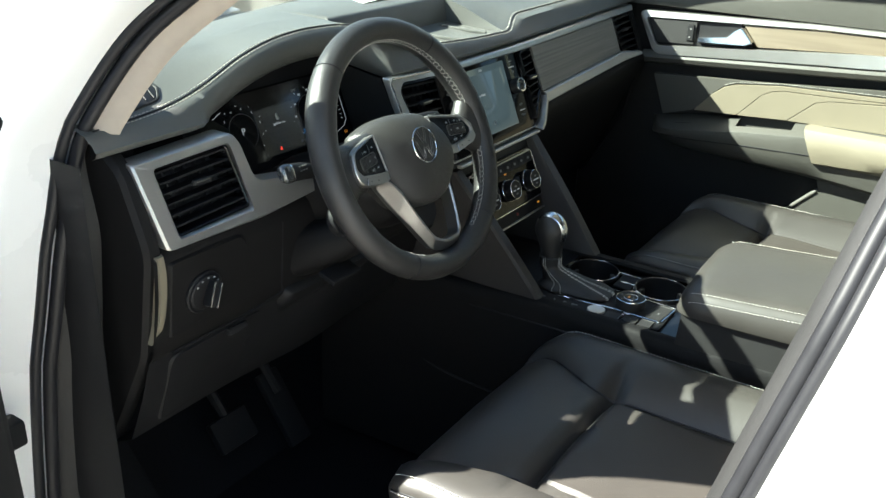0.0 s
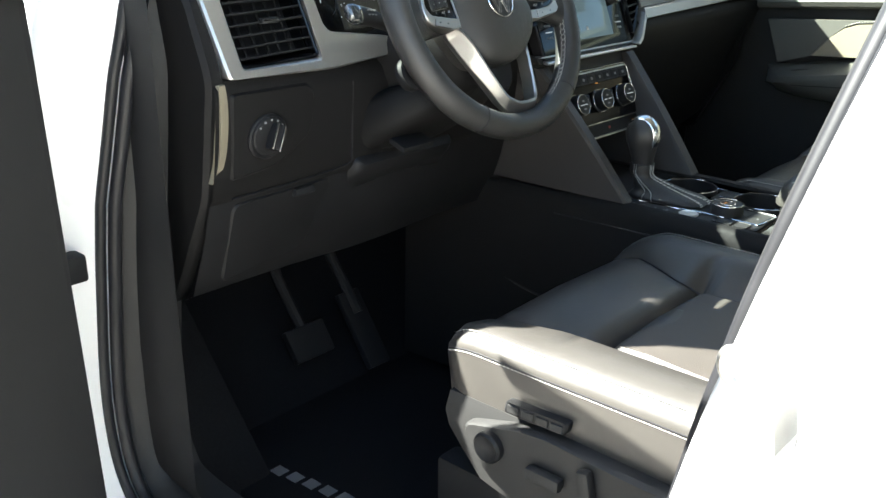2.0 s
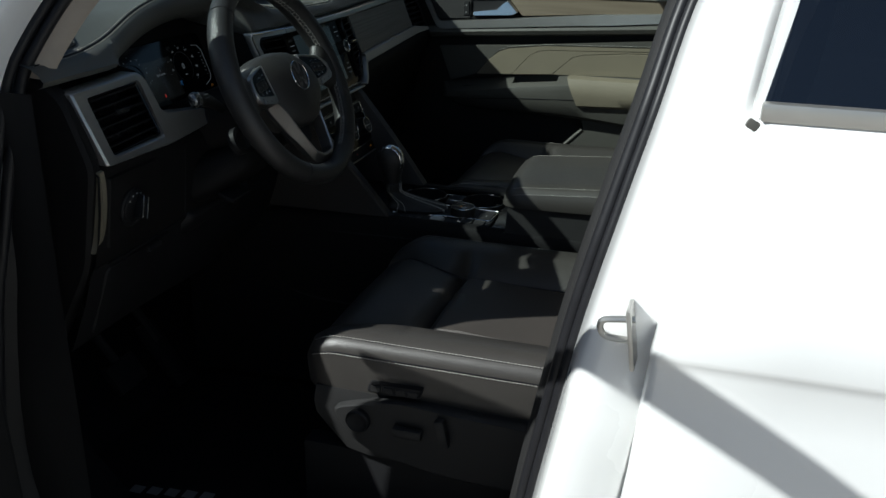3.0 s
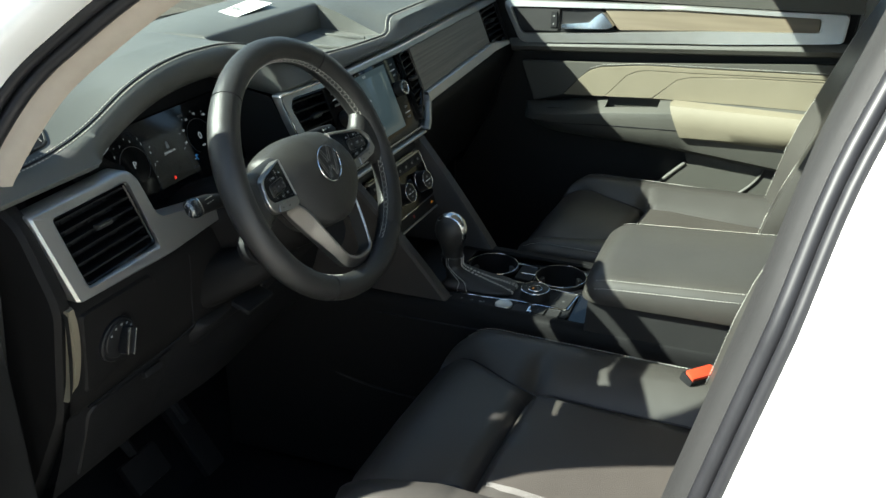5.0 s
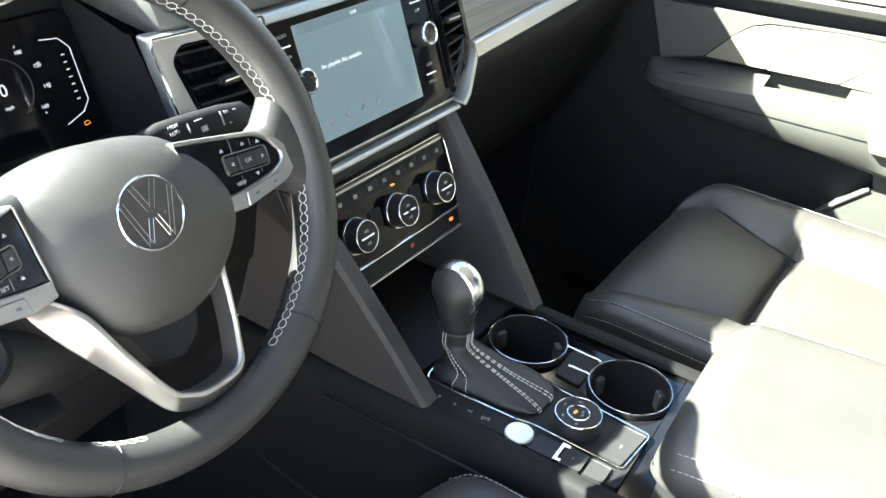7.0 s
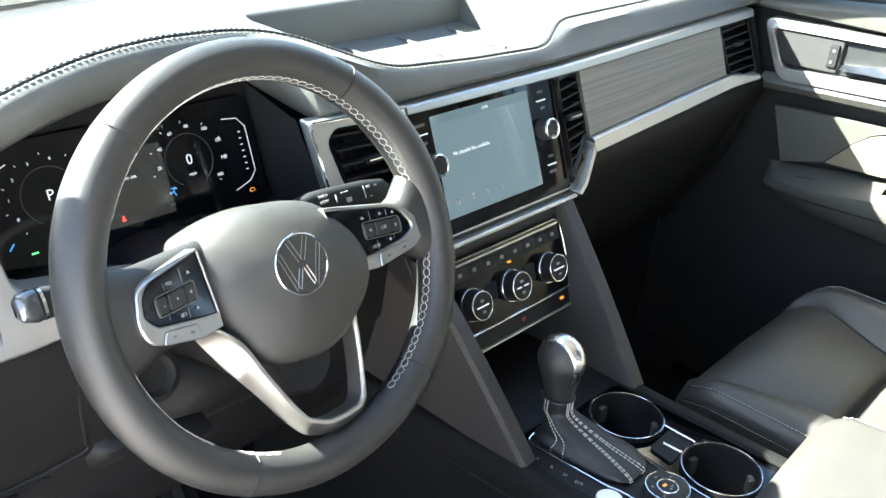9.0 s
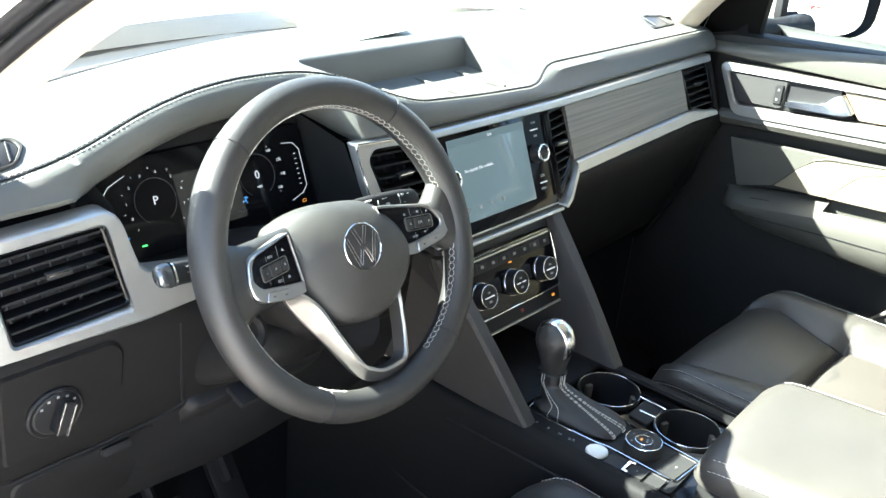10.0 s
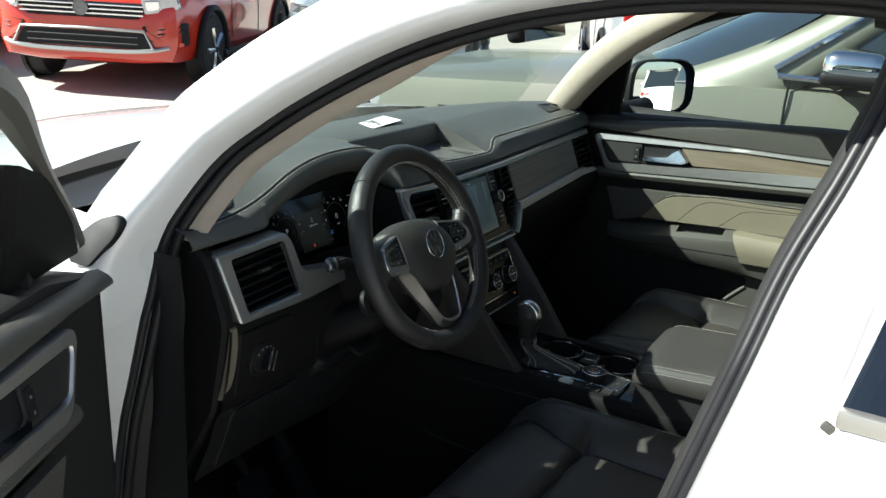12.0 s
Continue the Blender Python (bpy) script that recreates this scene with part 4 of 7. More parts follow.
box(bm, (-0.583, 0.193, 0.884), (0.034, 0.012, 0.010), 0.003, Euler((radians(-20), 0, 0)).to_matrix())
part("lid_catch", bm, M_BLACK, bin_lid)
# panel round the light switch, and the joints of the panels
bm = bmesh.new()
plate(bm, rounded([(-0.709, 1.034), (-0.590, 1.034), (-0.578, 1.018), (-0.578, 0.966), (-0.632, 0.931), (-0.706, 0.924)], [0.006, 0.012, 0.008, 0.016, 0.018, 0.006]), lambda x, z, d: Vector((x, 0.1625 + (1.03 - z) * 0.165 + d, z)), 0.0, 0.02, 0.004)
part("switch_panel", bm, M_HARD, dash)
for line in ([(-0.70, 0.1885, 0.9), (-0.60, 0.1875, 0.901), (-0.512, 0.183, 0.909), (-0.508, 0.178, 0.925), (-0.511, 0.172, 0.965), (-0.514, 0.165, 1.025)],):
    bm = bmesh.new()
    tube(bm, smooth_path(line, 5), 0.0014, 6)
    part("panel_joint", bm, M_SEAL, dash)
bm = bmesh.new()
loft(bm, [[Vector((x, y + dy, z)) for y, z in ((0.215, 0.925), (0.176, 0.915), (0.170, 0.905), (0.176, 0.892), (0.198, 0.868), (0.24, 0.862))] for x, dy in ((-0.506, 0.022), (-0.498, 0.006), (-0.485, 0.0), (-0.315, 0.0), (-0.302, 0.006), (-0.294, 0.022))])
part("column_base_cover", bm, M_BLACK, dash, "black cover below the steering column", angle=50)
# end cap facing the door opening, and its edge strip
cap = rounded([(0.168, 1.052), (0.205, 1.150), (0.262, 1.186), (0.40, 1.186), (0.40, 0.76), (0.29, 0.735), (0.198, 0.90)], 0.02)
for s in (-1, 1):
    bm = bmesh.new()
    plate(bm, cap, lambda y, z, d, s=s: Vector((s * (0.735 - d), y, z)), 0.0, 0.02, 0.006)
    part("end_cap", bm, M_HARD, dash, "dark dashboard end cap")
bm = bmesh.new()
strip = smooth_path([(-0.717, 0.170, 1.046), (-0.716, 0.171, 1.020), (-0.716, 0.175, 0.985), (-0.717, 0.182, 0.950), (-0.722, 0.192, 0.925)], 5)
loft(bm, [[p + Vector((-0.008, 0.008, 0)), p + Vector((-0.007, -0.006, 0)), p + Vector((0.004 * math.sin(math.pi * min(1, 0.15 + i / len(strip))), -0.005, 0)), p + Vector((0.008, 0.01, 0))] for i, p in enumerate(strip)])
part("edge_strip", bm, M_BEIGE, dash, "beige edge strip below the vent")
# light switch
LS = Vector((-0.655, 0.168, 0.976))
sw = thing("light_switch", (-0.655, 0.178, 0.94), "round rotary light switch with chrome bar", "switch")
bm = bmesh.new()
disc(bm, LS + Vector((0, 0.012, 0)), (0, -1, -0.15), [(0.0290, 0.0), (0.0290, 0.012), (0.0272, 0.0140), (0.0252, 0.0130)], 40)
part("surround", bm, M_BLACK, sw)
bm = bmesh.new()
disc(bm, LS, (0, -1, -0.15), [(0.0248, 0), (0.0244, 0.003), (0.0228, 0.0045), (0.001, 0.006)], 36)
part("dial", bm, M_BLACK, sw)
bm = bmesh.new()
rot = Euler((radians(-8), radians(27), 0)).to_matrix()
box(bm, LS + Vector((0.001, -0.012, 0)), (0.0120, 0.016, 0.034), 0.004, rot)
part("grip_bar", bm, M_BLACK, sw)
for o, w in ((-0.0055, 0.0018), (0.0058, 0.0022)):
    bm = bmesh.new()
    box(bm, LS + Vector((0.001, -0.0195, 0)) + rot @ Vector((o, 0, 0)), (w, 0.003, 0.032), 0.0007, rot)
    part("chrome_edge", bm, M_CHROME, sw)
for k in range(5):
    a = radians(35 + 27 * k)
    bm = bmesh.new()
    box(bm, LS + Vector((0.0205 * math.cos(a), -0.0056 - 0.15 * 0.0205 * math.sin(a), 0.0205 * math.sin(a))), (0.0028, 0.0006, 0.0022))
    part("symbol", bm, M_PRINT, sw)

# ---- steering column, stalks and wheel ----
col = thing("steering_column", (-0.391, 0.15, 1.0), "dark plastic steering column shroud", "steering column")
TH = radians(25)
WC = Vector((-0.393, 0.040, 1.121))
WU, WN = Vector((0, math.sin(TH), math.cos(TH))), Vector((0, -math.cos(TH), math.sin(TH)))


def wp(u, v, h=0.0):
    """A place on the wheel: across, up in its plane, out towards the driver."""
    return WC + Vector((u, 0, 0)) + WU * v + WN * h


bm = bmesh.new()
loft(bm, [[wp(w * math.cos(t), -0.012 + hh * math.sin(t) - (0.035 if math.sin(t) < 0 else 0) * abs(math.sin(t)), -h) for t in (2 * math.pi * k / 20 for k in range(20))] for h, w, hh in ((0.035, 0.038, 0.032), (0.05, 0.055, 0.045), (0.11, 0.062, 0.05), (0.20, 0.075, 0.055), (0.26, 0.080, 0.055))])
part("shroud", bm, M_HARD, col, angle=60)
def stalk(rows):
    bm = bmesh.new()
    loft(bm, [[wp(u, v + hh * math.copysign(abs(math.sin(t)) ** 0.75, math.sin(t)), h + w * math.copysign(abs(math.cos(t)) ** 0.75, math.cos(t))) for t in (2 * math.pi * j / 18 for j in range(18))] for u, v, h, w, hh in rows])
    return bm


stl = part("indicator_stalk", stalk([(-0.06, 0.004, -0.10, 0.008, 0.008), (-0.10, 0.016, -0.084, 0.008, 0.0095), (-0.135, 0.0225, -0.071, 0.0085, 0.0112), (-0.1675, 0.0260, -0.0622, 0.0085, 0.0118)]), M_BLACK, col, "black indicator stalk with silver tip", angle=60)
part("stalk_tip", stalk([(-0.1680, 0.0260, -0.0621, 0.0092, 0.0124), (-0.1710, 0.0263, -0.0614, 0.0094, 0.0126), (-0.1800, 0.0272, -0.0590, 0.0080, 0.0105), (-0.1835, 0.0275, -0.0582, 0.0050, 0.0070)]), M_EMBLEM, stl, "silver end cap", angle=60)
part("tip_ring", stalk([(-0.1630, 0.0256, -0.0634, 0.0089, 0.0122), (-0.1655, 0.0258, -0.0627, 0.0089, 0.0122)]), M_CHROME, stl)
for k in range(6):
    bm = bmesh.new()
    box(bm, wp(-0.148 + 0.007 * (k % 3), 0.0285 - 0.0055 * (k // 3), -0.0588 - 0.0020 * (k % 3)), (0.0036, 0.0024, 0.0006), 0, Euler((TH + radians(90), 0, 0)).to_matrix())
    part("symbol", bm, M_DIM, stl)
wip = part("wiper_stalk", stalk([(0.06, 0.024, -0.104, 0.007, 0.007), (0.092, 0.0300, -0.090, 0.0070, 0.0100), (0.102, 0.0300, -0.0865, 0.0078, 0.0118), (0.125, 0.0288, -0.083, 0.0080, 0.0122), (0.160, 0.0260, -0.079, 0.0085, 0.0125), (0.181, 0.0238, -0.078, 0.0080, 0.0110), (0.188, 0.0225, -0.078, 0.0045, 0.0070)]), M_BLACK, col, "black wiper stalk with printed symbols", angle=60)
def stalk_pose(u, v, h):
    o = wp(u, v, h)
    return Matrix(((1, 0, 0, o.x), (0, WU.y, WN.y, o.y), (0, WU.z, WN.z, o.z), (0, 0, 0, 1)))
words("HIGH", 0.0042, stalk_pose(0.110, 0.0350, -0.0765), M_PRINT, wip)
words("LOW", 0.0042, stalk_pose(0.110, 0.0298, -0.0762), M_PRINT, wip)
for u, v, w, hh in ((0.136, 0.0225, 0.0060, 0.0045), (0.133, 0.0305, 0.0080, 0.0010), (0.1225, 0.0262, 0.0010, 0.0075), (0.1545, 0.0262, 0.0012, 0.0120), (0.1600, 0.0305, 0.0045, 0.0025), (0.1615, 0.0262, 0.0030, 0.0032), (0.1615, 0.0215, 0.0034, 0.0022), (0.1690, 0.0295, 0.0036, 0.0036), (0.1700, 0.0225, 0.0036, 0.0030)):
    bm = bmesh.new()
    box(bm, wp(u, v + 0.0035 - 0.06 * max(0.0, u - 0.12), -0.0746 + 0.003 * ease(0.12, 0.16, u) + 0.0004), (w, 0.0010, hh), 0.0003, Euler((-TH, 0, 0)).to_matrix())
    part("symbol", bm, M_PRINT, wip)
bm = bmesh.new()
disc(bm, wp(-0.100, -0.055, -0.075), WN, [(0.022, 0), (0.022, 0.012), (0.017, 0.014), (0.013, 0.008)], 20)
part("column_lever_boss", bm, M_BLACK, col)
bm = bmesh.new()
loft(bm, [[wp(w * math.copysign(abs(math.cos(t)) ** 0.6, math.cos(t)), -0.085 + hh * math.copysign(abs(math.sin(t)) ** 0.6, math.sin(t)), -h) for t in (2 * math.pi * k / 24 for k in range(24))] for h, w, hh in ((0.085, 0.050, 0.012), (0.10, 0.075, 0.026), (0.16, 0.095, 0.038), (0.24, 0.110, 0.045))])
part("lower_cover", bm, M_HARD, col, "rounded lower column cover", angle=60)
bm = bmesh.new()
box(bm, (-0.452, 0.118, 0.940), (0.060, 0.030, 0.008), 0.003, Euler((radians(20), 0, 0)).to_matrix())
part("adjusting_lever", bm, M_BLACK, col)

wheel = thing("steering_wheel", WC, "black leather steering wheel with pale cross-stitching and silver spokes", "steering wheel")
RIM = 0.1630


def rim_c(a):
    u, v = RIM * math.cos(a), RIM * math.sin(a)
    return u, (v if v > -0.09 else -0.09 + (v + 0.09) * 0.95)


def rim_pt(a, b, r=0.0165):
    """A point of the rim's skin: a round the wheel, b round the section (0: away from the hub, pi: towards it)."""
    u, v = rim_c(a)
    fat = 1 + 0.10 * (math.exp(-((math.degrees(a) % 360 - 30) / 22) ** 2) + math.exp(-((math.degrees(a) % 360 - 150) / 22) ** 2))
    return wp(u, v) + (Vector((math.cos(a), 0, 0)) + WU * math.sin(a)) * (r * fat * math.cos(b)) + WN * (r * 1.12 * fat * math.sin(b))


bm = bmesh.new()
loft(bm, [[rim_pt(2 * math.pi * i / 96, 2 * math.pi * j / 16) for j in range(16)] for i in range(96)], loop=True)
part("rim", bm, M_WHEEL, wheel, "smooth black leather rim")
for a in (-52, -120, 52, 130):
    bm = bmesh.new()
    tube(bm, [rim_pt(radians(a), 2 * math.pi * j / 20, 0.0166) for j in range(20)], 0.0007, 5, closed=True)
    part("leather_seam", bm, M_SEAL, wheel)
for lo_a, hi_a in ((-64, -9), (10, 150), (172, 226), (234, 249)):
    bm = bmesh.new()
    k = int((hi_a - lo_a) / 3.0)
    for i in range(k):
        for sg in (-1, 1):
            pts = [rim_pt(radians(lerp(lo_a, hi_a, (i + f) / k)), math.pi - 0.26 + sg * w, 0.0168) for f, w in ((0, 0.03), (0.28, 0.17), (0.72, 0.17), (1, 0.03))]
            tube(bm, pts, 0.00029, 4)
    part("cross_stitching", bm, M_THREAD, wheel, "pale cross-stitching")
# hub, pads and spokes
bm = bmesh.new()
COVER = [(-0.072, 0.043), (-0.046, 0.051), (-0.015, 0.054), (0.029, 0.048), (0.050, 0.039), (0.0655, 0.015), (0.078, -0.014), (0.0755, -0.031), (0.063, -0.049),
         (0.033, -0.072), (0.010, -0.078), (-0.028, -0.074), (-0.047, -0.062), (-0.071, -0.022), (-0.0765, -0.003), (-0.0765, 0.034)]
loopc = rounded(COVER, [0.010, 0.02, 0.02, 0.012, 0.012, 0.02, 0.008, 0.012, 0.02, 0.012, 0.02, 0.012, 0.02, 0.012, 0.02, 0.010], 3)
dome = lambda u, v: 0.34 * max(0.0, v - 0.004) ** 1.35 / 0.05 ** 0.35 + 0.25 * max(0.0, -u - 0.004) ** 1.35 / 0.07 ** 0.35
rings = [[wp(p.x * sc, p.y * sc, h - dome(p.x * sc, p.y * sc) * ease(-0.045, -0.004, h)) for p in loopc] for sc, h in ((0.96, -0.045), (1.0, -0.022), (1.0, -0.004), (0.990, 0.0045), (0.955, 0.0105), (0.88, 0.0152), (0.76, 0.0188), (0.60, 0.0214), (0.42, 0.0229), (0.2, 0.0240), (0.02, 0.0242))]
loft(bm, rings)
part("airbag_cover", bm, M_COVER, wheel, "dark grey domed hub cover", angle=60)
bm = bmesh.new()
tube(bm, [wp(0.0238 * math.cos(t), 0.001 + 0.0238 * math.sin(t), 0.0243) for t in (2 * math.pi * k / 48 for k in range(48))], 0.0009, 6, closed=True)
em = part("emblem_ring", bm, M_CHROME, wheel, "round chrome maker's emblem")
bm = bmesh.new()
disc(bm, wp(0, 0.001, 0.0225), WN, [(0.0228, 0.0), (0.0228, 0.0012), (0.001, 0.0014)], 36)
part("emblem_field", bm, M_COVER, em)
def emblem_bar(pts, w):
    """A flat bar of the emblem with bright edges, along points across and up the wheel."""
    a, b = Vector(pts[0]), Vector(pts[1])
    n = Vector((-(b - a).y, (b - a).x)).normalized() * w
    bm = bmesh.new()
    plate(bm, [a + n, b + n, b - n, a - n], lambda u, v, d: wp(u, v + 0.001, 0.0246 - d), 0.0, 0.0015, 0.0003)
    part("emblem_bar", bm, M_COVER, em)
    bm = bmesh.new()
    for q in (n, -n):
        tube(bm, [wp((a + q).x, (a + q).y + 0.001, 0.0247), wp((b + q).x, (b + q).y + 0.001, 0.0246)], 0.00026, 5)
    part("bar_edge", bm, M_SATIN, em)


for sx in (-1, 1):
    emblem_bar([(sx * 0.0085, 0.0200), (sx * 0.0012, 0.0030)], 0.0019)
    emblem_bar([(sx * 0.0190, 0.0120), (sx * 0.0085, -0.0185)], 0.0017)
    emblem_bar([(sx * 0.0078, -0.0175), (sx * 0.0022, -0.0030)], 0.0016)
words("AIRBAG", 0.0085, Matrix(((1, 0, 0, wp(0.018, -0.043, 0.0185).x), (0, WU.y, WN.y, wp(0.018, -0.043, 0.0185).y), (0, WU.z, WN.z, wp(0.018, -0.043, 0.0185).z), (0, 0, 0, 1))), M_PLASTIC, wheel, "embossed_lettering")
PODS = {-1: dict(outer=[(0.0735, 0.0365), (0.081, 0.0350), (0.121, 0.0255), (0.1295, 0.0210), (0.1345, -0.0005), (0.1320, -0.0125), (0.1265, -0.0185), (0.1180, -0.0215), (0.088, -0.0270), (0.0690, -0.0245)],
                inner=[(0.0740, 0.0345), (0.080, 0.0330), (0.119, 0.0235), (0.1255, 0.0170), (0.1282, 0.0025), (0.1245, -0.0030), (0.1215, -0.0058), (0.1190, -0.0075), (0.088, -0.0118), (0.0705, -0.0135)],
                rocker=[(0.0907, -0.0148), (0.1165, -0.0120), (0.1205, -0.0203), (0.0885, -0.0258)], key=(0.1000, 0.0070, 0.0350)),
        1: dict(outer=[(0.040, 0.0350), (0.051, 0.0335), (0.112, 0.0215), (0.1300, 0.0100), (0.1445, -0.0050), (0.1390, -0.0155), (0.1340, -0.0195), (0.1280, -0.0225), (0.084, -0.0280), (0.055, -0.0250)],
                inner=[(0.042, 0.0315), (0.052, 0.0298), (0.110, 0.0180), (0.1205, 0.0125), (0.1300, -0.0010), (0.1290, -0.0070), (0.1225, -0.0100), (0.1160, -0.0122), (0.084, -0.0150), (0.056, -0.0150)],
                rocker=[(0.0860, -0.0164), (0.1205, -0.0143), (0.1270, -0.0215), (0.0845, -0.0270)], key=(0.0975, 0.0035, 0.0420))}
for sx in (-1, 1):
    # leather horn from rim to hub
    bm = bmesh.new()
    rings = []
    for u, v, w, h, th in ((0.060, 0.000, 0.024, -0.016, 0.012), (0.100, -0.002, 0.022, -0.013, 0.0145), (0.120, -0.003, 0.023, -0.009, 0.0155), (0.130, -0.002, 0.027, -0.007, 0.016), (0.140, 0.001, 0.038, -0.004, 0.016), (0.156, 0.004, 0.058, -0.002, 0.014)) if sx > 0 else ((0.060, 0.008, 0.033, -0.014, 0.012), (0.100, 0.005, 0.033, -0.012, 0.0145), (0.122, 0.003, 0.034, -0.009, 0.0155), (0.138, 0.002, 0.040, -0.005, 0.016), (0.156, 0.004, 0.058, -0.002, 0.014)):
        rings.append([wp(sx * u, v + w * math.copysign(abs(math.cos(t)) ** 0.7, math.cos(t)), h + th * math.sin(t)) for t in (2 * math.pi * j / 24 for j in range(24))])
    loft(bm, rings)
    part("spoke", bm, M_WHEEL, wheel, angle=70)
    # button pod
    pod = PODS[sx]
    fw = lambda u, v, d, sx=sx: wp(sx * u, v, 0.0095 + (0.02 if sx > 0 else -0.10) * (0.10 - u) - d)
    rads = [0.001, 0.006, 0.004, 0.006, 0.004, 0.006, 0.006, 0.006, 0.004, 0.001]
    bm = bmesh.new()
    plate(bm, rounded(pod["inner"], rads), fw, 0.0, 0.014, 0.0012)
    pd = part("button_pod", bm, M_GLOSS, wheel, "glossy black button pod")
    bm = bmesh.new()
    ring_plate(bm, rounded(pod["outer"], rads), rounded(pod["inner"], rads), fw, -0.0018, 0.014, 0.0012)
    part("silver_rim", bm, M_SATIN, pd, "satin silver pod frame", angle=25)
    q = pod["rocker"]
    mid = sum((Vector(c) for c in q), Vector((0, 0))) / 4
    bm = bmesh.new()
    plate(bm, rounded([mid + (Vector(c) - mid) * Vector((1.03, 1.10)).x for c in q], 0.0015), fw, -0.0021, 0.0, 0.0002)
    part("rocker_gap", bm, M_SEAL, pd)
    bm = bmesh.new()
    plate(bm, rounded(q, 0.0014), fw, -0.0036, 0.0, 0.0007)
    rk = part("silver_rocker", bm, M_SATIN, pd)
    for e in (0.25, 0.75):
        c = Vector(q[0]).lerp(Vector(q[1]), e).lerp(Vector(q[3]).lerp(Vector(q[2]), e), 0.5)
        bm = bmesh.new()
        plate(bm, [c + Vector(o) for o in ((-0.0018, -0.0010), (0.0018, -0.0006), (0.0018, 0.0012), (-0.0018, 0.0008))], fw, -0.0039, -0.003, 0.0002)
        part("symbol", bm, M_DIM, rk)
    ku, kv, kw = pod["key"]
    tilt = lambda cu, cv, w, h: [(cu - w / 2, cv + h / 2 + 0.05 * w), (cu + w / 2, cv + h / 2 - 0.05 * w), (cu + w / 2, cv - h / 2 - 0.05 * w), (cu - w / 2, cv - h / 2 + 0.05 * w)]
    drop = lambda cu: kv - 0.10 * (cu - ku)
    bm = bmesh.new()
    ring_plate(bm, rounded(tilt(ku, kv, kw, 0.0158), 0.004), rounded(tilt(ku, kv, kw - 0.0022, 0.0138), 0.003), fw, -0.0014, 0.003, 0.0004)
    part("key_frame", bm, M_DOORPLASTIC, pd)
    for cu, w in ((ku - 0.34 * kw, 0.24 * kw), (ku, 0.40 * kw), (ku + 0.34 * kw, 0.24 * kw)):
        bm = bmesh.new()
        plate(bm, rounded(tilt(cu, drop(cu), w, 0.0118), 0.0018), fw, -0.0018 if w < 0.3 * kw else -0.0026, 0.003, 0.0008)
        part("key", bm, M_PLASTIC, pd)
    for cu, lo_v, hi_v in ((ku - 0.24 * kw, kv + 0.0090, kv + 0.0205), (ku + 0.20 * kw, kv + 0.0085, kv + 0.0140), (ku - 0.20 * kw, kv - 0.0165, kv - 0.0090), (ku + 0.26 * kw, kv - 0.0130, kv - 0.0095)):
        bm = bmesh.new()
        plate(bm, [(cu - 0.0002, hi_v), (cu + 0.0002, hi_v), (cu + 0.0002, lo_v), (cu - 0.0002, lo_v)], fw, -0.0003, 0.001, 0.0001)
        part("key_gap", bm, M_DIM, pd)
    def sign(txt, u, v, size, sx=sx, pd=pd, fw=fw):
        o = fw(u, v, -0.0030)
        words(txt, size, Matrix(((1, 0, 0, o.x), (0, WU.y, WN.y, o.y), (0, WU.z, WN.z, o.z), (0, 0, 0, 1))), M_PRINT, pd)
    def arrow(u, v, turn, sx=sx, pd=pd, fw=fw):
        bm = bmesh.new()
        plate(bm, [(u + 0.0015 * math.cos(radians(a + turn)), v + 0.0015 * math.sin(radians(a + turn))) for a in (90, 210, 330)], fw, -0.0028, -0.001, 0.0002)
        part("symbol", bm, M_PRINT, pd)
    if sx > 0:
        sign("OK", ku, kv, 0.0046)
        sign("VIEW", ku - 0.013, kv - 0.0130, 0.0038)
        for du, dv, tn in ((0.0, 0.0120, 0), (0.005, -0.0115, 180), (-0.0143, 0.0014, 90), (0.0143, -0.0014, 270), (0.014, 0.0095, 0), (-0.020, 0.0130, 0)):
            arrow(ku + du, kv + dv, tn)
    else:
        sign("+", ku - 0.34 * kw, kv + 0.0012, 0.0060)
        sign("-", ku + 0.34 * kw, kv - 0.0012, 0.0060)
        sign("RES", ku + 0.004, kv + 0.0125, 0.0036)
        sign("SET", ku - 0.001, kv - 0.0125, 0.0036)
        for du, dv, tn in ((0.0, 0.0, 0), (-0.014, 0.0150, 0), (-0.014, -0.0115, 0)):
            arrow(ku + du, kv + dv, tn)
# silver legs down to the rim
VFRAME = [((-0.073, -0.0255), (-0.088, -0.0275)), ((-0.064, -0.0340), (-0.0836, -0.0370)), ((-0.0545, -0.0465), (-0.072, -0.0580)), ((-0.044, -0.0715), (-0.0557, -0.0830)),
          ((-0.031, -0.0986), (-0.0415, -0.1070)), ((-0.021, -0.1165), (-0.029, -0.1270)), ((-0.013, -0.1225), (-0.016, -0.1375)), ((0.001, -0.1288), (0.002, -0.1430)),
          ((0.027, -0.1288), (0.030, -0.1440)), ((0.0345, -0.1240), (0.0415, -0.1320)), ((0.0370, -0.1180), (0.0430, -0.1220)), ((0.0416, -0.0985), (0.0464, -0.0998)),
          ((0.0454, -0.0750), (0.0503, -0.0746)), ((0.0475, -0.0600), (0.0525, -0.0590)), ((0.0560, -0.0460), (0.0625, -0.0425)), ((0.0660, -0.0300), (0.0840, -0.0285))]
bm = bmesh.new()
legs = []
ins = smooth_path([(*a, 0) for a, b in VFRAME], 3)
outs = smooth_path([(*b, 0) for a, b in VFRAME], 3)
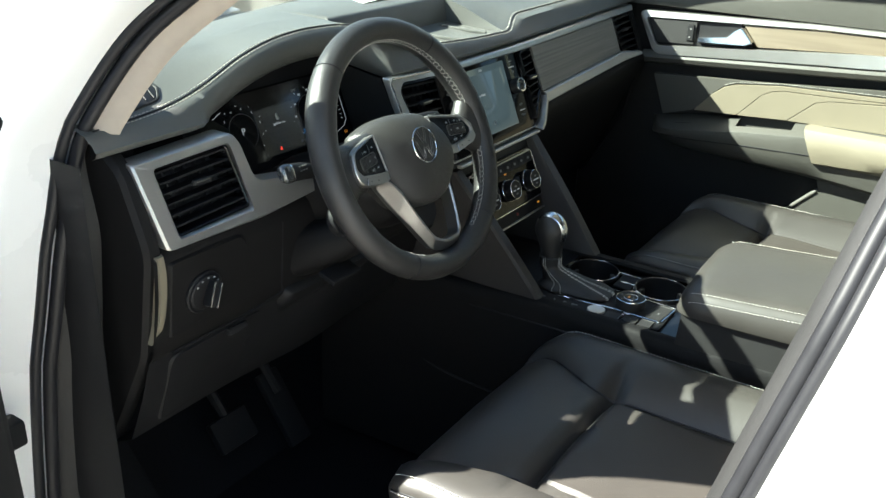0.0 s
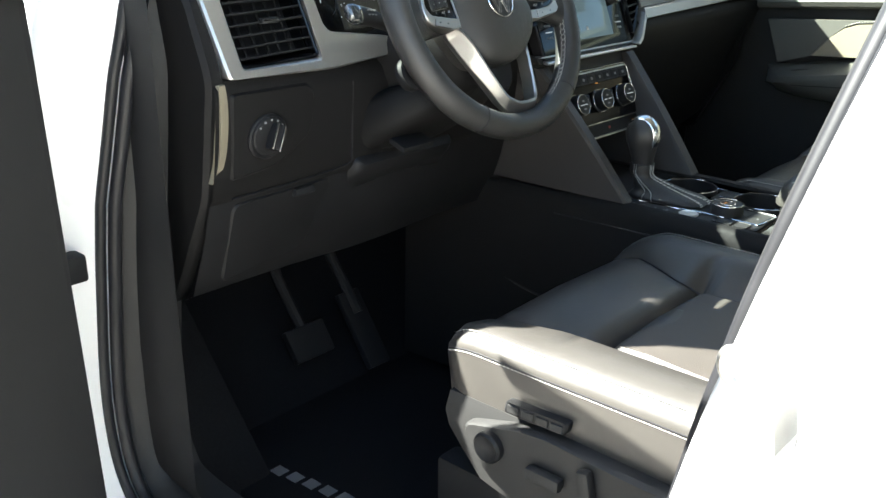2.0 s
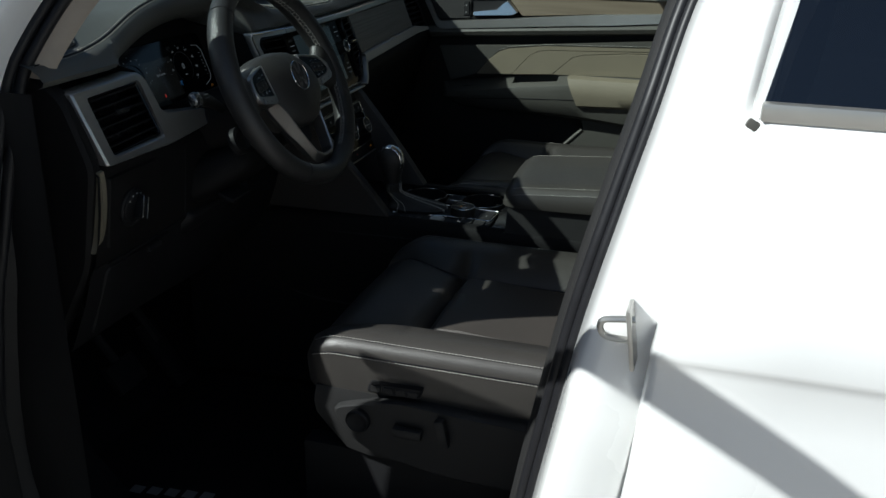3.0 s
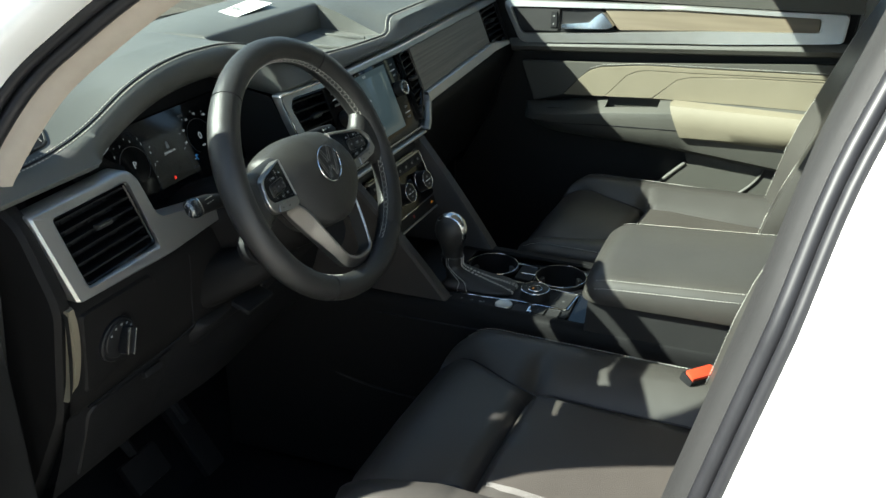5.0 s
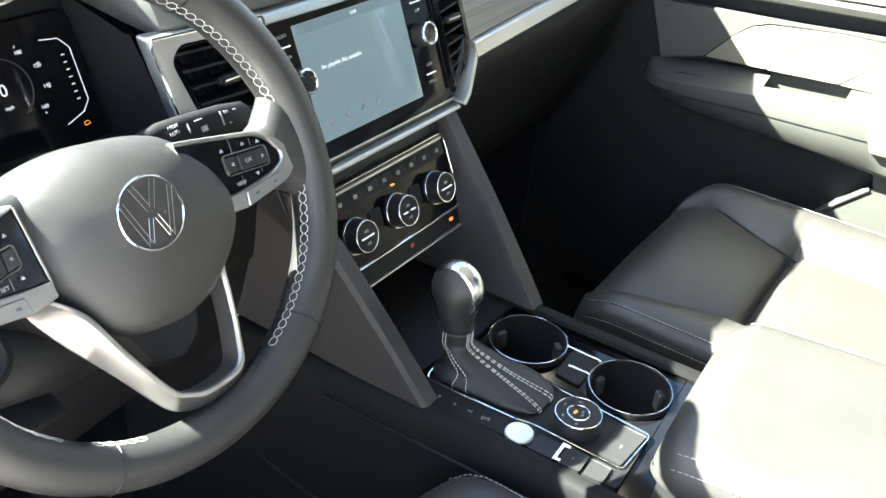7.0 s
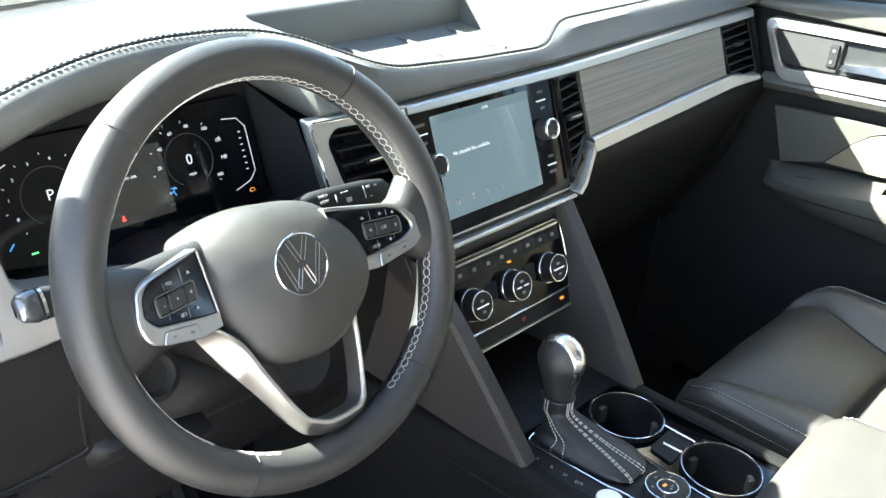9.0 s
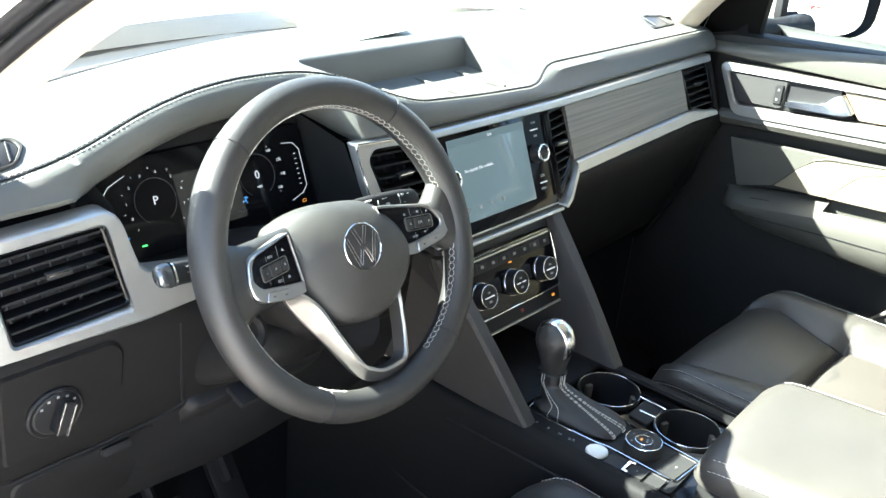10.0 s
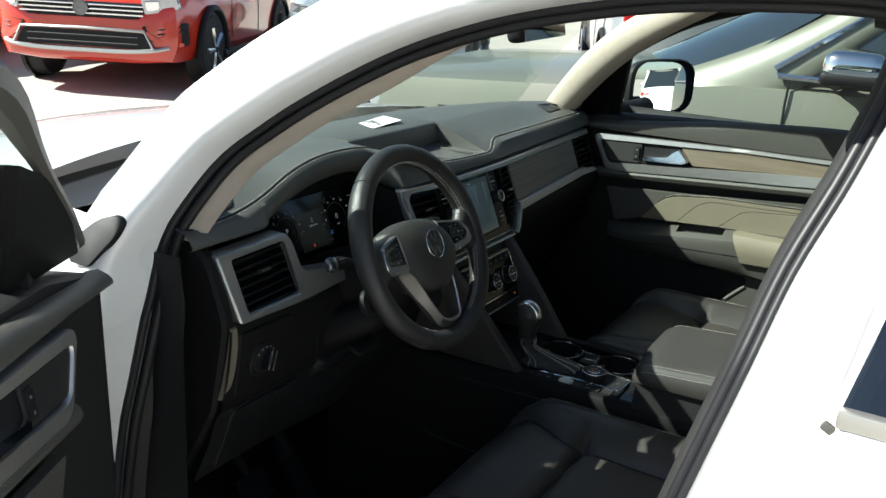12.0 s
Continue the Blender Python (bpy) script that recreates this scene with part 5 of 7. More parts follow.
for k, (a, b) in enumerate(zip(ins, outs)):
    w = (b - a).length
    n = (b - a) / w
    flat_w = min(0.0042, 0.55 * w)
    fall = min(0.0105, 0.85 * max(0.0, w - 0.0050))
    h = 0.0075 - 0.002 * k / len(ins)
    at = lambda m, dd: wp((a + n * m).x, (a + n * m).y, h - dd)
    legs.append([at(0.0015, 0.022), at(0, 0.0022), at(0.0010, 0.0003), at(flat_w * 0.5, 0.0), at(flat_w, 0.0004), at(flat_w + 0.0006, 0.0012), at(w - 0.0006, fall + 0.0014), at(w, fall + 0.0030), at(w - 0.003, 0.022)])
loft(bm, legs)
part("silver_spoke", bm, M_SATIN, wheel, "satin silver V-shaped lower spoke", angle=28)
bm = bmesh.new()
plate(bm, rounded([(-0.040, -0.050), (0.040, -0.050), (0.030, -0.098), (0.010, -0.112), (-0.018, -0.104)], 0.008), lambda u, v, d: wp(u, v, -0.016 - d), 0, 0.02, 0.004)
part("lower_hub", bm, M_BLACK, wheel)

# paper slip and rear-view mirror
bm = bmesh.new()
plate(bm, [(-0.035, 0.440), (0.056, 0.434), (0.035, 0.372), (-0.066, 0.376)], lambda x, y, d: Vector((x, y, 1.2385 + 0.004 * math.sin(x * 40) - d)), -0.001, 0.0, 0.0005)
ppr = tagged(part("paper_slip", bm, M_PAPER), "white printed paper slip on the dashboard", "paper")
for k in range(5):
    bm = bmesh.new()
    box(bm, (-0.012 + 0.004 * (k % 2), 0.387 + 0.010 * k, 1.2410 + 0.004 * math.sin(-0.4)), (0.05 - 0.008 * (k % 3), 0.003, 0.0006))
    part("print_line", bm, M_DIM, ppr)
mirr = thing("rear_view_mirror", (0.0, 0.04, 1.47), "dark rear-view mirror hanging at the windscreen", "mirror")
bm = bmesh.new()
box(bm, (-0.005, 0.045, 1.480), (0.255, 0.035, 0.065), 0.014, Euler((radians(-8), 0, radians(6))).to_matrix(), 3)
part("housing", bm, M_BLACK, mirr)
bm = bmesh.new()
box(bm, (-0.005, 0.0265, 1.478), (0.235, 0.002, 0.052), 0.0, Euler((radians(-8), 0, radians(6))).to_matrix())
part("mirror_glass", bm, M_MIRROR, mirr)
bm = bmesh.new()
tube(bm, [(0, 0.06, 1.49), (0, 0.085, 1.53), (0, 0.10, 1.575)], 0.014, 10)
part("stem", bm, M_BLACK, mirr)


# ---- centre console ----
con = thing("center_console", (0, -0.1, 0.42), "dark centre console with shifter panel and piano-black surround", "console")
SKEW = Matrix.Translation((0, -0.10, 0)) @ Matrix.Rotation(radians(3.0), 4, "Z") @ Matrix.Translation((0, 0.10, 0))


def cp(x, y, z):
    return SKEW @ Vector((x, y, z))


def con_plate(name, loop, mat, d0, d1, r=0.004, label="", parent=None, edge=0.001, z0=0.800):
    bm = bmesh.new()
    plate(bm, rounded(loop, r), lambda x, y, d: cp(x, y, z0 + d), d0, d1, edge)
    return part(name, bm, mat, parent or con, label)


# climate panel on the stack
clim = thing("climate_panel", (0, 0.09, 0.89), "glossy black climate panel with three knobs in a silver frame", "control panel")
face_plate("panel", [(-0.106, 0.984), (0.108, 0.984), (0.1135, 0.899), (-0.110, 0.899)], M_PANEL, 0.0140, 0.0400, 0.012, parent=clim)
face_ring("silver_frame", [(-0.107, 0.9845), (0.109, 0.9845), (0.1135, 0.8985), (-0.110, 0.8985)], [(-0.1056, 0.9831), (0.1076, 0.9831), (0.1120, 0.9000), (-0.1086, 0.9000)], M_KNOBCHROME, 0.0118, 0.0240, 0.012, 0.011, parent=clim, edge=0.001)
face_plate("button_bar", [(-0.098, 0.979), (0.100, 0.979), (0.101, 0.962), (-0.099, 0.962)], M_BLACK, 0.0100, 0.0200, 0.003, parent=clim)
face_plate("silver_line", [(-0.100, 0.9815), (0.101, 0.9815), (0.101, 0.9795), (-0.100, 0.9795)], M_SILVER, 0.0095, 0.0200, 0.0005, parent=clim, edge=0.0003)
for k in range(8):
    x = -0.086 + 0.0246 * k
    bt = face_plate("button", [(x - 0.0116, 0.977), (x + 0.0116, 0.977), (x + 0.0116, 0.964), (x - 0.0116, 0.964)], M_BLACK, 0.0086, 0.0120, 0.0015, parent=clim)
    face_plate("symbol", [(x - 0.0028, 0.9725), (x + 0.0028, 0.9725), (x + 0.0028, 0.9685), (x - 0.0028, 0.9685)], M_DIM, 0.0078, 0.0090, 0.0006, parent=bt, edge=0.0002)
face_plate("lit_mark", [(-0.004, 0.9622), (0.002, 0.9622), (0.002, 0.9611), (-0.004, 0.9611)], M_AMBER, 0.0078, 0.0100, 0.0003, parent=clim, edge=0.0002)
for x in (-0.073, -0.001, 0.071):
    bm = bmesh.new()
    disc(bm, ff(x, 0.932, 0.0140), (0, -1, 0.4), [(0.0200, 0), (0.0196, 0.003), (0.0182, 0.004), (0.0178, 0.014), (0.0170, 0.0180), (0.0155, 0.0186)], 36)
    kn = part("climate_knob", bm, M_BLACK, clim, "black rotary knob")
    for r0, h0 in ((0.0192, 0.0034), (0.0166, 0.0186)):
        bm = bmesh.new()
        c0, ax = ff(x, 0.932, 0.0140), Vector((0, -1, 0.4)).normalized()
        up_ = Vector((0, 0.4, 1)).normalized()
        tube(bm, [c0 + ax * h0 + Vector((r0 * math.cos(t), 0, 0)) + up_ * (r0 * math.sin(t)) for t in (2 * math.pi * k / 40 for k in range(40))], 0.0005, 6, closed=True)
        part("knob_ring", bm, M_KNOBCHROME, kn)
    bm = bmesh.new()
    disc(bm, ff(x, 0.932, 0.0140), (0, -1, 0.4), [(0.0160, 0.0175), (0.0160, 0.0188), (0.001, 0.0190)], 30)
    part("knob_face", bm, M_BLACK, kn)
    zc = 0.9385
    for x0, x1 in (((x - 0.0100, x + 0.0100),) if x != -0.001 else ((x - 0.0105, x - 0.0025), (x + 0.0025, x + 0.0105))):
        face_plate("knob_bar", [(x0, zc + 0.0006), (x1, zc + 0.0006), (x1, zc - 0.0006), (x0, zc - 0.0006)], M_DIAL, -0.0072, -0.0050, 0.0003, parent=kn, edge=0.0002)
    for dz in (0.0060, -0.0065):
        face_plate("knob_mark", [(x - 0.0028, zc + dz + 0.0013), (x + 0.0028, zc + dz + 0.0013), (x + 0.0028, zc + dz - 0.0013), (x - 0.0028, zc + dz - 0.0013)], M_DIM, -0.0070, -0.0050, 0.0003, parent=kn, edge=0.0002)
for x in (-0.036, 0.036):
    face_plate("flat_key", [(x - 0.010, 0.946), (x + 0.010, 0.946), (x + 0.010, 0.926), (x - 0.010, 0.926)], M_BLACK, 0.0120, 0.0200, 0.003, parent=clim)
low = face_plate("lower_switch_strip", [(-0.108, 0.8965), (0.114, 0.8965), (0.111, 0.878), (-0.104, 0.878)], M_BLACK, 0.0160, 0.0400, 0.003, parent=clim)
face_plate("lit_mark", [(0.087, 0.8895), (0.094, 0.8895), (0.094, 0.8862), (0.087, 0.8862)], M_AMBER, 0.0154, 0.0170, 0.001, parent=low, edge=0.0002)
face_plate("lit_mark", [(0.010, 0.8895), (0.016, 0.8895), (0.016, 0.8850), (0.010, 0.8850)], material("dim_red_symbol", (0.25, 0.02, 0.02), 0.5), 0.0154, 0.0170, 0.001, parent=low, edge=0.0002)
face_plate("silver_line", [(-0.106, 0.8775), (0.111, 0.8775), (0.109, 0.8757), (-0.104, 0.8757)], M_SILVER, 0.0140, 0.0300, 0.0004, parent=clim, edge=0.0003)
# stack body round the panel
face_plate("stack_face", [(-0.150, 1.006), (0.150, 1.006), (0.128, 0.874), (-0.128, 0.874)], M_PLASTIC, 0.0215, 0.10, 0.006, "dark plastic stack", con)
# slanted side walls of the stack down to the console
for s in (-1, 1):
    bm = bmesh.new()
    top_x, bot_x = 0.128, 0.118
    sec = []
    for k in range(9):
        t = k / 8
        z = lerp(1.000, 0.806, t)
        y = lerp(0.130, -0.030, t) - 0.004 * math.sin(math.pi * t)
        xo = lerp(top_x + 0.016, bot_x + 0.006, t)
        ring = [(xo - 0.027, y + 0.010), (xo - 0.024, y + 0.001), (xo - 0.005, y - 0.001), (xo, y + 0.004), (xo + 0.004, y + 0.08), (xo + 0.004, 0.30), (xo - 0.027, 0.30)]
        sec.append([Vector((s * a, b, z)) for a, b in ring])
    loft(bm, sec)
    part("stack_wall", bm, M_STACK, con, "slanted dark plastic side wall", angle=40)
bm = bmesh.new()
box(bm, (0, 0.26, 0.86), (0.20, 0.02, 0.16), 0.0)
box(bm, (0, 0.13, 0.795), (0.21, 0.26, 0.01), 0.0)
part("storage_tray", bm, M_BLACK, con, "open black storage tray")
# console body and rails
for s in (-1, 1):
    bm = bmesh.new()
    sec = []
    for k in range(15):
        t = k / 14
        y = lerp(0.42, -0.66, t)
        z = table(y, [(-0.66, 0.795), (-0.25, 0.800), (-0.02, 0.806), (0.10, 0.80)])
        xo = table(y, [(-0.66, 0.128), (-0.25, 0.126), (0.10, 0.124)])
        sec.append([cp(s * a, y, b) for a, b in ((xo - 0.022, z - 0.004), (xo - 0.020, z + 0.001), (xo - 0.008, z + 0.002), (xo - 0.001, z - 0.005), (xo + 0.002, z - 0.020), (xo + 0.008, z - 0.10), (xo + 0.014, 0.42))])
    loft(bm, sec, closed=False, caps=False)
    part("console_side", bm, M_HARD, con, "dark console side", angle=50)
bm = bmesh.new()
tube(bm, smooth_path([(-0.143, 0.290, 0.745), (-0.145, 0.250, 0.692), (-0.146, 0.206, 0.643), (-0.147, 0.135, 0.622), (-0.148, 0.050, 0.617), (-0.150, -0.10, 0.615)], 5), 0.0022, 6)
part("carpet_edge", bm, M_PLASTIC, con, "thin edge of the tunnel carpet")
bm = bmesh.new()
tube(bm, [cp(-table(y, [(-0.66, 0.1325), (-0.25, 0.1305), (0.10, 0.1285)]), y, 0.768) for y in (0.10, -0.1, -0.3, -0.66)], 0.0014, 6)
part("console_joint", bm, M_SEAL, con)
CUPS = [(0.056, -0.052), (0.048, -0.180)]
bm = bmesh.new()
loops = [rounded([(-0.106, 0.08), (0.106, 0.08), (0.106, -0.27), (-0.106, -0.27)], 0.003)] + [[Vector((cx + 0.0425 * math.cos(t), cy + 0.0425 * math.sin(t))) for t in (2 * math.pi * k / 40 for k in range(40))] for cx, cy in CUPS]
edges = []
for lp in loops:
    vs = [bm.verts.new(cp(p.x, p.y, 0.794)) for p in lp]
    edges += [bm.edges.new((vs[i], vs[(i + 1) % len(vs)])) for i in range(len(vs))]
bmesh.ops.triangle_fill(bm, use_beauty=True, use_dissolve=False, edges=edges)
part("console_deck", bm, M_GLOSS, con, "piano-black deck with cup openings")
con_plate("shifter_panel", [(-0.100, 0.020), (-0.030, 0.012), (0.008, -0.050), (0.004, -0.105), (-0.010, -0.225), (-0.100, -0.225)], M_BLACK, 0.0, -0.006, 0.006, "black shifter panel")
bm = bmesh.new()
line = [(-0.073, 0.006), (0.010, 0.010), (0.008, -0.080), (-0.001, -0.108), (-0.013, -0.2255), (-0.074, -0.2190), (-0.0680, -0.118), (-0.072, -0.104)]
tube(bm, [cp(x, y, 0.8012) for x, y in rounded(line, [0.012, 0.006, 0.02, 0.02, 0.006, 0.006, 0.01, 0.01], 4)], 0.0012, 6, closed=True)
part("silver_outline", bm, M_CHROME, con, "thin bright outline")
# shift letters and switches
up = SKEW @ Matrix.Rotation(radians(-90), 4, "Z")
for txt, y in (("P", -0.022), ("R", -0.041), ("N", -0.059), ("D/S", -0.077)):
    words(txt, 0.0065, SKEW @ Matrix.Translation((-0.089, y, 0.8006)) @ Matrix.Rotation(radians(-75), 4, "Z"), M_PRINT, con)
con_plate("switch_recess", [(-0.102, -0.131), (-0.077, -0.131), (-0.077, -0.160), (-0.102, -0.160)], M_SEAL, 0.0006, -0.006, 0.003)
con_plate("parking_brake_switch", [(-0.103, -0.163), (-0.078, -0.163), (-0.079, -0.187), (-0.103, -0.187)], M_PLASTIC, 0.003, -0.006, 0.002)
con_plate("bright_edge", [(-0.103, -0.158), (-0.077, -0.158), (-0.077, -0.167), (-0.0805, -0.167), (-0.0805, -0.1615), (-0.099, -0.1615), (-0.099, -0.166), (-0.103, -0.166)], M_CHROME, 0.0042, -0.004, 0.0004, edge=0.0003)
con_plate("auto_hold_switch", [(-0.103, -0.189), (-0.079, -0.189), (-0.080, -0.211), (-0.103, -0.211)], M_PLASTIC, 0.0022, -0.006, 0.002)
words("P", 0.0055, SKEW @ Matrix.Translation((-0.091, -0.175, 0.8034)) @ Matrix.Rotation(radians(-75), 4, "Z"), M_DIM, con)
con_plate("park_assist_button", [(-0.066, -0.188), (-0.014, -0.194), (-0.0165, -0.2225), (-0.0700, -0.2160)], M_PLASTIC, 0.0008, -0.006, 0.0015)
words("P", 0.0065, SKEW @ Matrix.Translation((-0.045, -0.207, 0.8012)) @ Matrix.Rotation(radians(-75), 4, "Z"), M_PRINT, con)
bm = bmesh.new()
disc(bm, cp(-0.088, -0.115, 0.800), (0, 0, 1), [(0.0148, 0), (0.0148, 0.002), (0.0138, 0.0032), (0.0125, 0.0028), (0.0010, 0.0030)], 36)
part("start_button", bm, material("brushed_button_metal", (0.75, 0.74, 0.70), 0.35, metal=0.6), con, "round silver start button")
DK = cp(-0.040, -0.156, 0.799)
bm = bmesh.new()
disc(bm, DK, (0, 0, 1), [(0.0250, 0), (0.0248, 0.011), (0.0238, 0.0155), (0.0225, 0.0162), (0.001, 0.0162)], 44)
dk = part("drive_mode_knob", bm, M_PLASTIC, con, "round black mode knob")
for r0 in (0.0236, 0.0112):
    bm = bmesh.new()
    tube(bm, [DK + Vector((r0 * math.cos(t), r0 * math.sin(t), 0.0162)) for t in (2 * math.pi * k / 40 for k in range(40))], 0.0008, 6, closed=True)
    part("knob_ring", bm, M_CHROME, dk)
bm = bmesh.new()
box(bm, DK + Vector((-0.001, 0.003, 0.0164)), (0.0055, 0.0030, 0.0004))
part("lit_mark", bm, M_AMBER, dk)
for k in range(6):
    a = radians(60 * k + 20)
    r0 = 0.017 if k < 4 else 0.005
    bm = bmesh.new()
    box(bm, DK + Vector((r0 * math.cos(a), r0 * math.sin(a), 0.0163)), (0.0036, 0.0024, 0.0004))
    part("symbol", bm, M_DIM, dk)
# cup holders
for cx, cy in CUPS:
    ch = thing("cup_holder", cp(cx, cy, 0.73), "black cup holder with a bright rim, empty", "cup holder", "cup holders")
    bm = bmesh.new()
    disc_prof = [(0.0462, 0.006), (0.0458, 0.0008), (0.0448, -0.0002), (0.0432, 0.0006), (0.0420, 0.012), (0.039, 0.060), (0.036, 0.066), (0.001, 0.067)]
    axis, c0 = Vector((0, 0, -1)), cp(cx, cy, 0.801)
    loft(bm, [[c0 + Vector((r * math.cos(t), r * math.sin(t), -h)) for t in (2 * math.pi * k / 44 for k in range(44))] for r, h in disc_prof], caps=False)
    part("well", bm, M_BLACK, ch, "dark cup well")
    bm = bmesh.new()
    tube(bm, [cp(cx + 0.0450 * math.cos(t), cy + 0.0450 * math.sin(t), 0.8014) for t in (2 * math.pi * k / 48 for k in range(48))], 0.00045, 6, closed=True)
    part("bright_ring", bm, M_CHROME, ch)
    for a in (75, 195, 315):
        bm = bmesh.new()
        ar = radians(a)
        box(bm, cp(cx + 0.0385 * math.cos(ar), cy + 0.0385 * math.sin(ar), 0.776), (0.012, 0.007, 0.022), 0.002, Matrix.Rotation(ar + radians(90), 3, "Z"))
        part("grip_tab", bm, M_DOORPLASTIC, ch)
con_plate("cup_bridge", [(0.026, -0.101), (0.082, -0.101), (0.078, -0.132), (0.020, -0.132)], M_BLACK, -0.0040, -0.012, 0.004)
con_plate("bright_bar", [(0.0705, -0.094), (0.0735, -0.094), (0.0710, -0.137), (0.0680, -0.137)], M_CHROME, 0.0, -0.006, 0.001)
con_plate("bright_slot", [(0.043, -0.108), (0.047, -0.108), (0.047, -0.138), (0.043, -0.138)], M_CHROME, -0.0034, -0.008, 0.0015)
# shifter
sh = thing("gear_shifter", cp(-0.03, -0.03, 0.80), "black leather gear selector with chrome cap and stitched boot", "gear lever")
bm = bmesh.new()
top, foot = Vector((-0.033, -0.004, 0.852)), Vector((-0.032, -0.057, 0.801))
def boot_at(t, a, grow=1.0):
    """A place on the boot: t from its foot to the collar, a round it."""
    f = ease(0.0, 0.62, t)
    c = Vector((lerp(foot.x, top.x, f), lerp(foot.y, top.y, ease(0.0, 0.72, t)), lerp(foot.z, top.z, t)))
    fold = 1 + 0.075 * math.sin(t * 17 + 0.8 * math.sin(a)) * (1 - t) + 0.02 * math.sin(3 * a + 9 * t) * (1 - t)
    wx, wy = lerp(0.035, 0.0180, f) * fold * grow, lerp(0.063, 0.0190, f) * fold * grow
    p = lerp(0.55, 0.95, f)
    return cp(c.x + wx * math.copysign(abs(math.cos(a)) ** p, math.cos(a)), c.y + wy * math.copysign(abs(math.sin(a)) ** p, math.sin(a)), c.z)
loft(bm, [[boot_at(k / 16, 2 * math.pi * j / 36) for j in range(36)] for k in range(17)])
boot = part("boot", bm, M_BOOT, sh, "soft folded leather boot", angle=70)
bm = bmesh.new()
for a, b in ((-108, -112), (-104, -103), (-88, -88), (-84, -79)):
    stitches(bm, [boot_at(k / 24, radians(lerp(a, b, k / 24)), 1.012) for k in range(25)], 0.0034, 0.002, 0.00062, (-0.0006, -0.0006, 0.0006))
for a in (165, 176):
    stitches(bm, [boot_at(k / 24, radians(a), 1.012) for k in range(25)], 0.0034, 0.002, 0.00062, (-0.0006, -0.0006, 0.0006))
part("boot_stitching", bm, M_THREAD, boot)
bm = bmesh.new()
tube(bm, [boot_at(0.985, 2 * math.pi * j / 28, 1.0) for j in range(28)], 0.0016, 6, closed=True)
part("collar_piping", bm, M_BOOT, boot)
KPROF = smooth_path([(0.848, 0.0145, 0.0), (0.856, 0.0148, 0.0), (0.870, 0.0176, 0.001), (0.885, 0.0214, 0.002)], 4)[:-1] + [Vector((0.898 + 0.031 * math.sin(t), 0.0232 * math.cos(t), 0.003)) for t in (radians(a) for a in (-20, -8, 5, 18, 30, 42, 54, 64, 73, 81, 87, 89.5))]
def knob_at(p, a, grow=0.0):
    return cp(-0.033 + (p.y + grow) * math.cos(a), -0.004 + p.z + (p.y * 1.22 + grow) * math.sin(a), p.x)
bm = bmesh.new()
loft(bm, [[knob_at(p, 2 * math.pi * j / 40) for j in range(40)] for p in KPROF])
part("knob", bm, M_WHEEL, sh, "black leather knob", angle=70)
bm = bmesh.new()
side = [(p.x, -p.y * 1.22, p.y) for p in KPROF if p.x > 0.862] + [(p.x, p.y * 1.22, p.y) for p in reversed(KPROF) if p.x > 0.918]
rows_c = []
for z, dy, w in side:
    zc = min(z, 0.898)
    n = Vector((dy / 1.22, max(0.0, z - 0.898) * 0.75)).normalized()
    row = []
    for j in range(15):
        ph = radians(lerp(-33, 33, j / 14))
        wx = 0.0232 if z > 0.898 else w
        lift = -0.0006 if j in (0, 14) else 0.0010
        row.append(cp(-0.033 + (wx + lift) * math.sin(ph), -0.001 + dy * math.cos(ph) + n.x * lift, zc + (z - zc) * math.cos(ph) + n.y * lift))
    rows_c.append(row)
loft(bm, rows_c, closed=False, caps=False)
part("chrome_cap", bm, M_KNOBCHROME, sh, "satin chrome spine over the knob", angle=70)
# armrest box
ab = thing("armrest_box", (0, -0.45, 0.42), "padded black leather centre armrest with pale stitching", "armrest")
bm = bmesh.new()
def lid(t, k):
    y = -0.250 - 0.40 * t
    w = 0.128 - 0.030 * (1 - math.sqrt(max(0.0, 1 - (1 - min(1, (t + 0.004) / 0.085)) ** 2)))
    front = math.sqrt(max(0.0, 1 - (1 - min(1, t / 0.10)) ** 2))
    top = lerp(0.866, 0.893, front) + 0.022 * t
    prof = [(-w, 0.852), (-w - 0.002, 0.862), (-w + 0.001, top - 0.018), (-w + 0.010, top - 0.006), (-w + 0.03, top), (0, top + 0.004), (w - 0.03, top), (w - 0.010, top - 0.006), (w - 0.001, top - 0.018), (w + 0.002, 0.862), (w, 0.852)]
    return cp(prof[k][0], y, max(0.852, prof[k][1]))
rings = [[lid(t, k) for k in range(11)] for t in (0, 0.003, 0.008, 0.016, 0.027, 0.04, 0.055, 0.075, 0.10, 0.14, 0.3, 0.5, 0.7, 0.85, 1.0)]
loft(bm, rings)
part("lid", bm, M_LEATHER, ab, angle=60)
for s in (-1, 1):
    for k, dx, dz in ((3 if s < 0 else 7, 0.0, 0.0008), (2 if s < 0 else 8, s * 0.0006, 0.002)):
        bm = bmesh.new()
        stitches(bm, [lid(t, k) + Vector((dx, 0, dz)) for t in (0.05, 0.08, 0.12, 0.3, 0.5, 0.7, 0.9)], 0.0034, 0.0021, 0.00036)
        part("stitching", bm, M_THREAD, ab, "pale twin stitching")
bm = bmesh.new()
sec = []
for z, w, yf in ((0.42, 0.132, -0.30), (0.76, 0.126, -0.265), (0.80, 0.122, -0.258), (0.858, 0.118, -0.262)):
    sec.append([cp(x, y, z) for x, y in ((-w, yf), (w, yf), (w, -0.66), (-w, -0.66))])
loft(bm, sec)
part("box", bm, M_PLASTIC, ab, "dark plastic box")
con_plate("front_apron", [(-0.104, -0.226), (0.104, -0.226), (0.104, -0.268), (-0.104, -0.268)], M_GLOSS, -0.004, -0.01, 0.004, "piano-black apron")


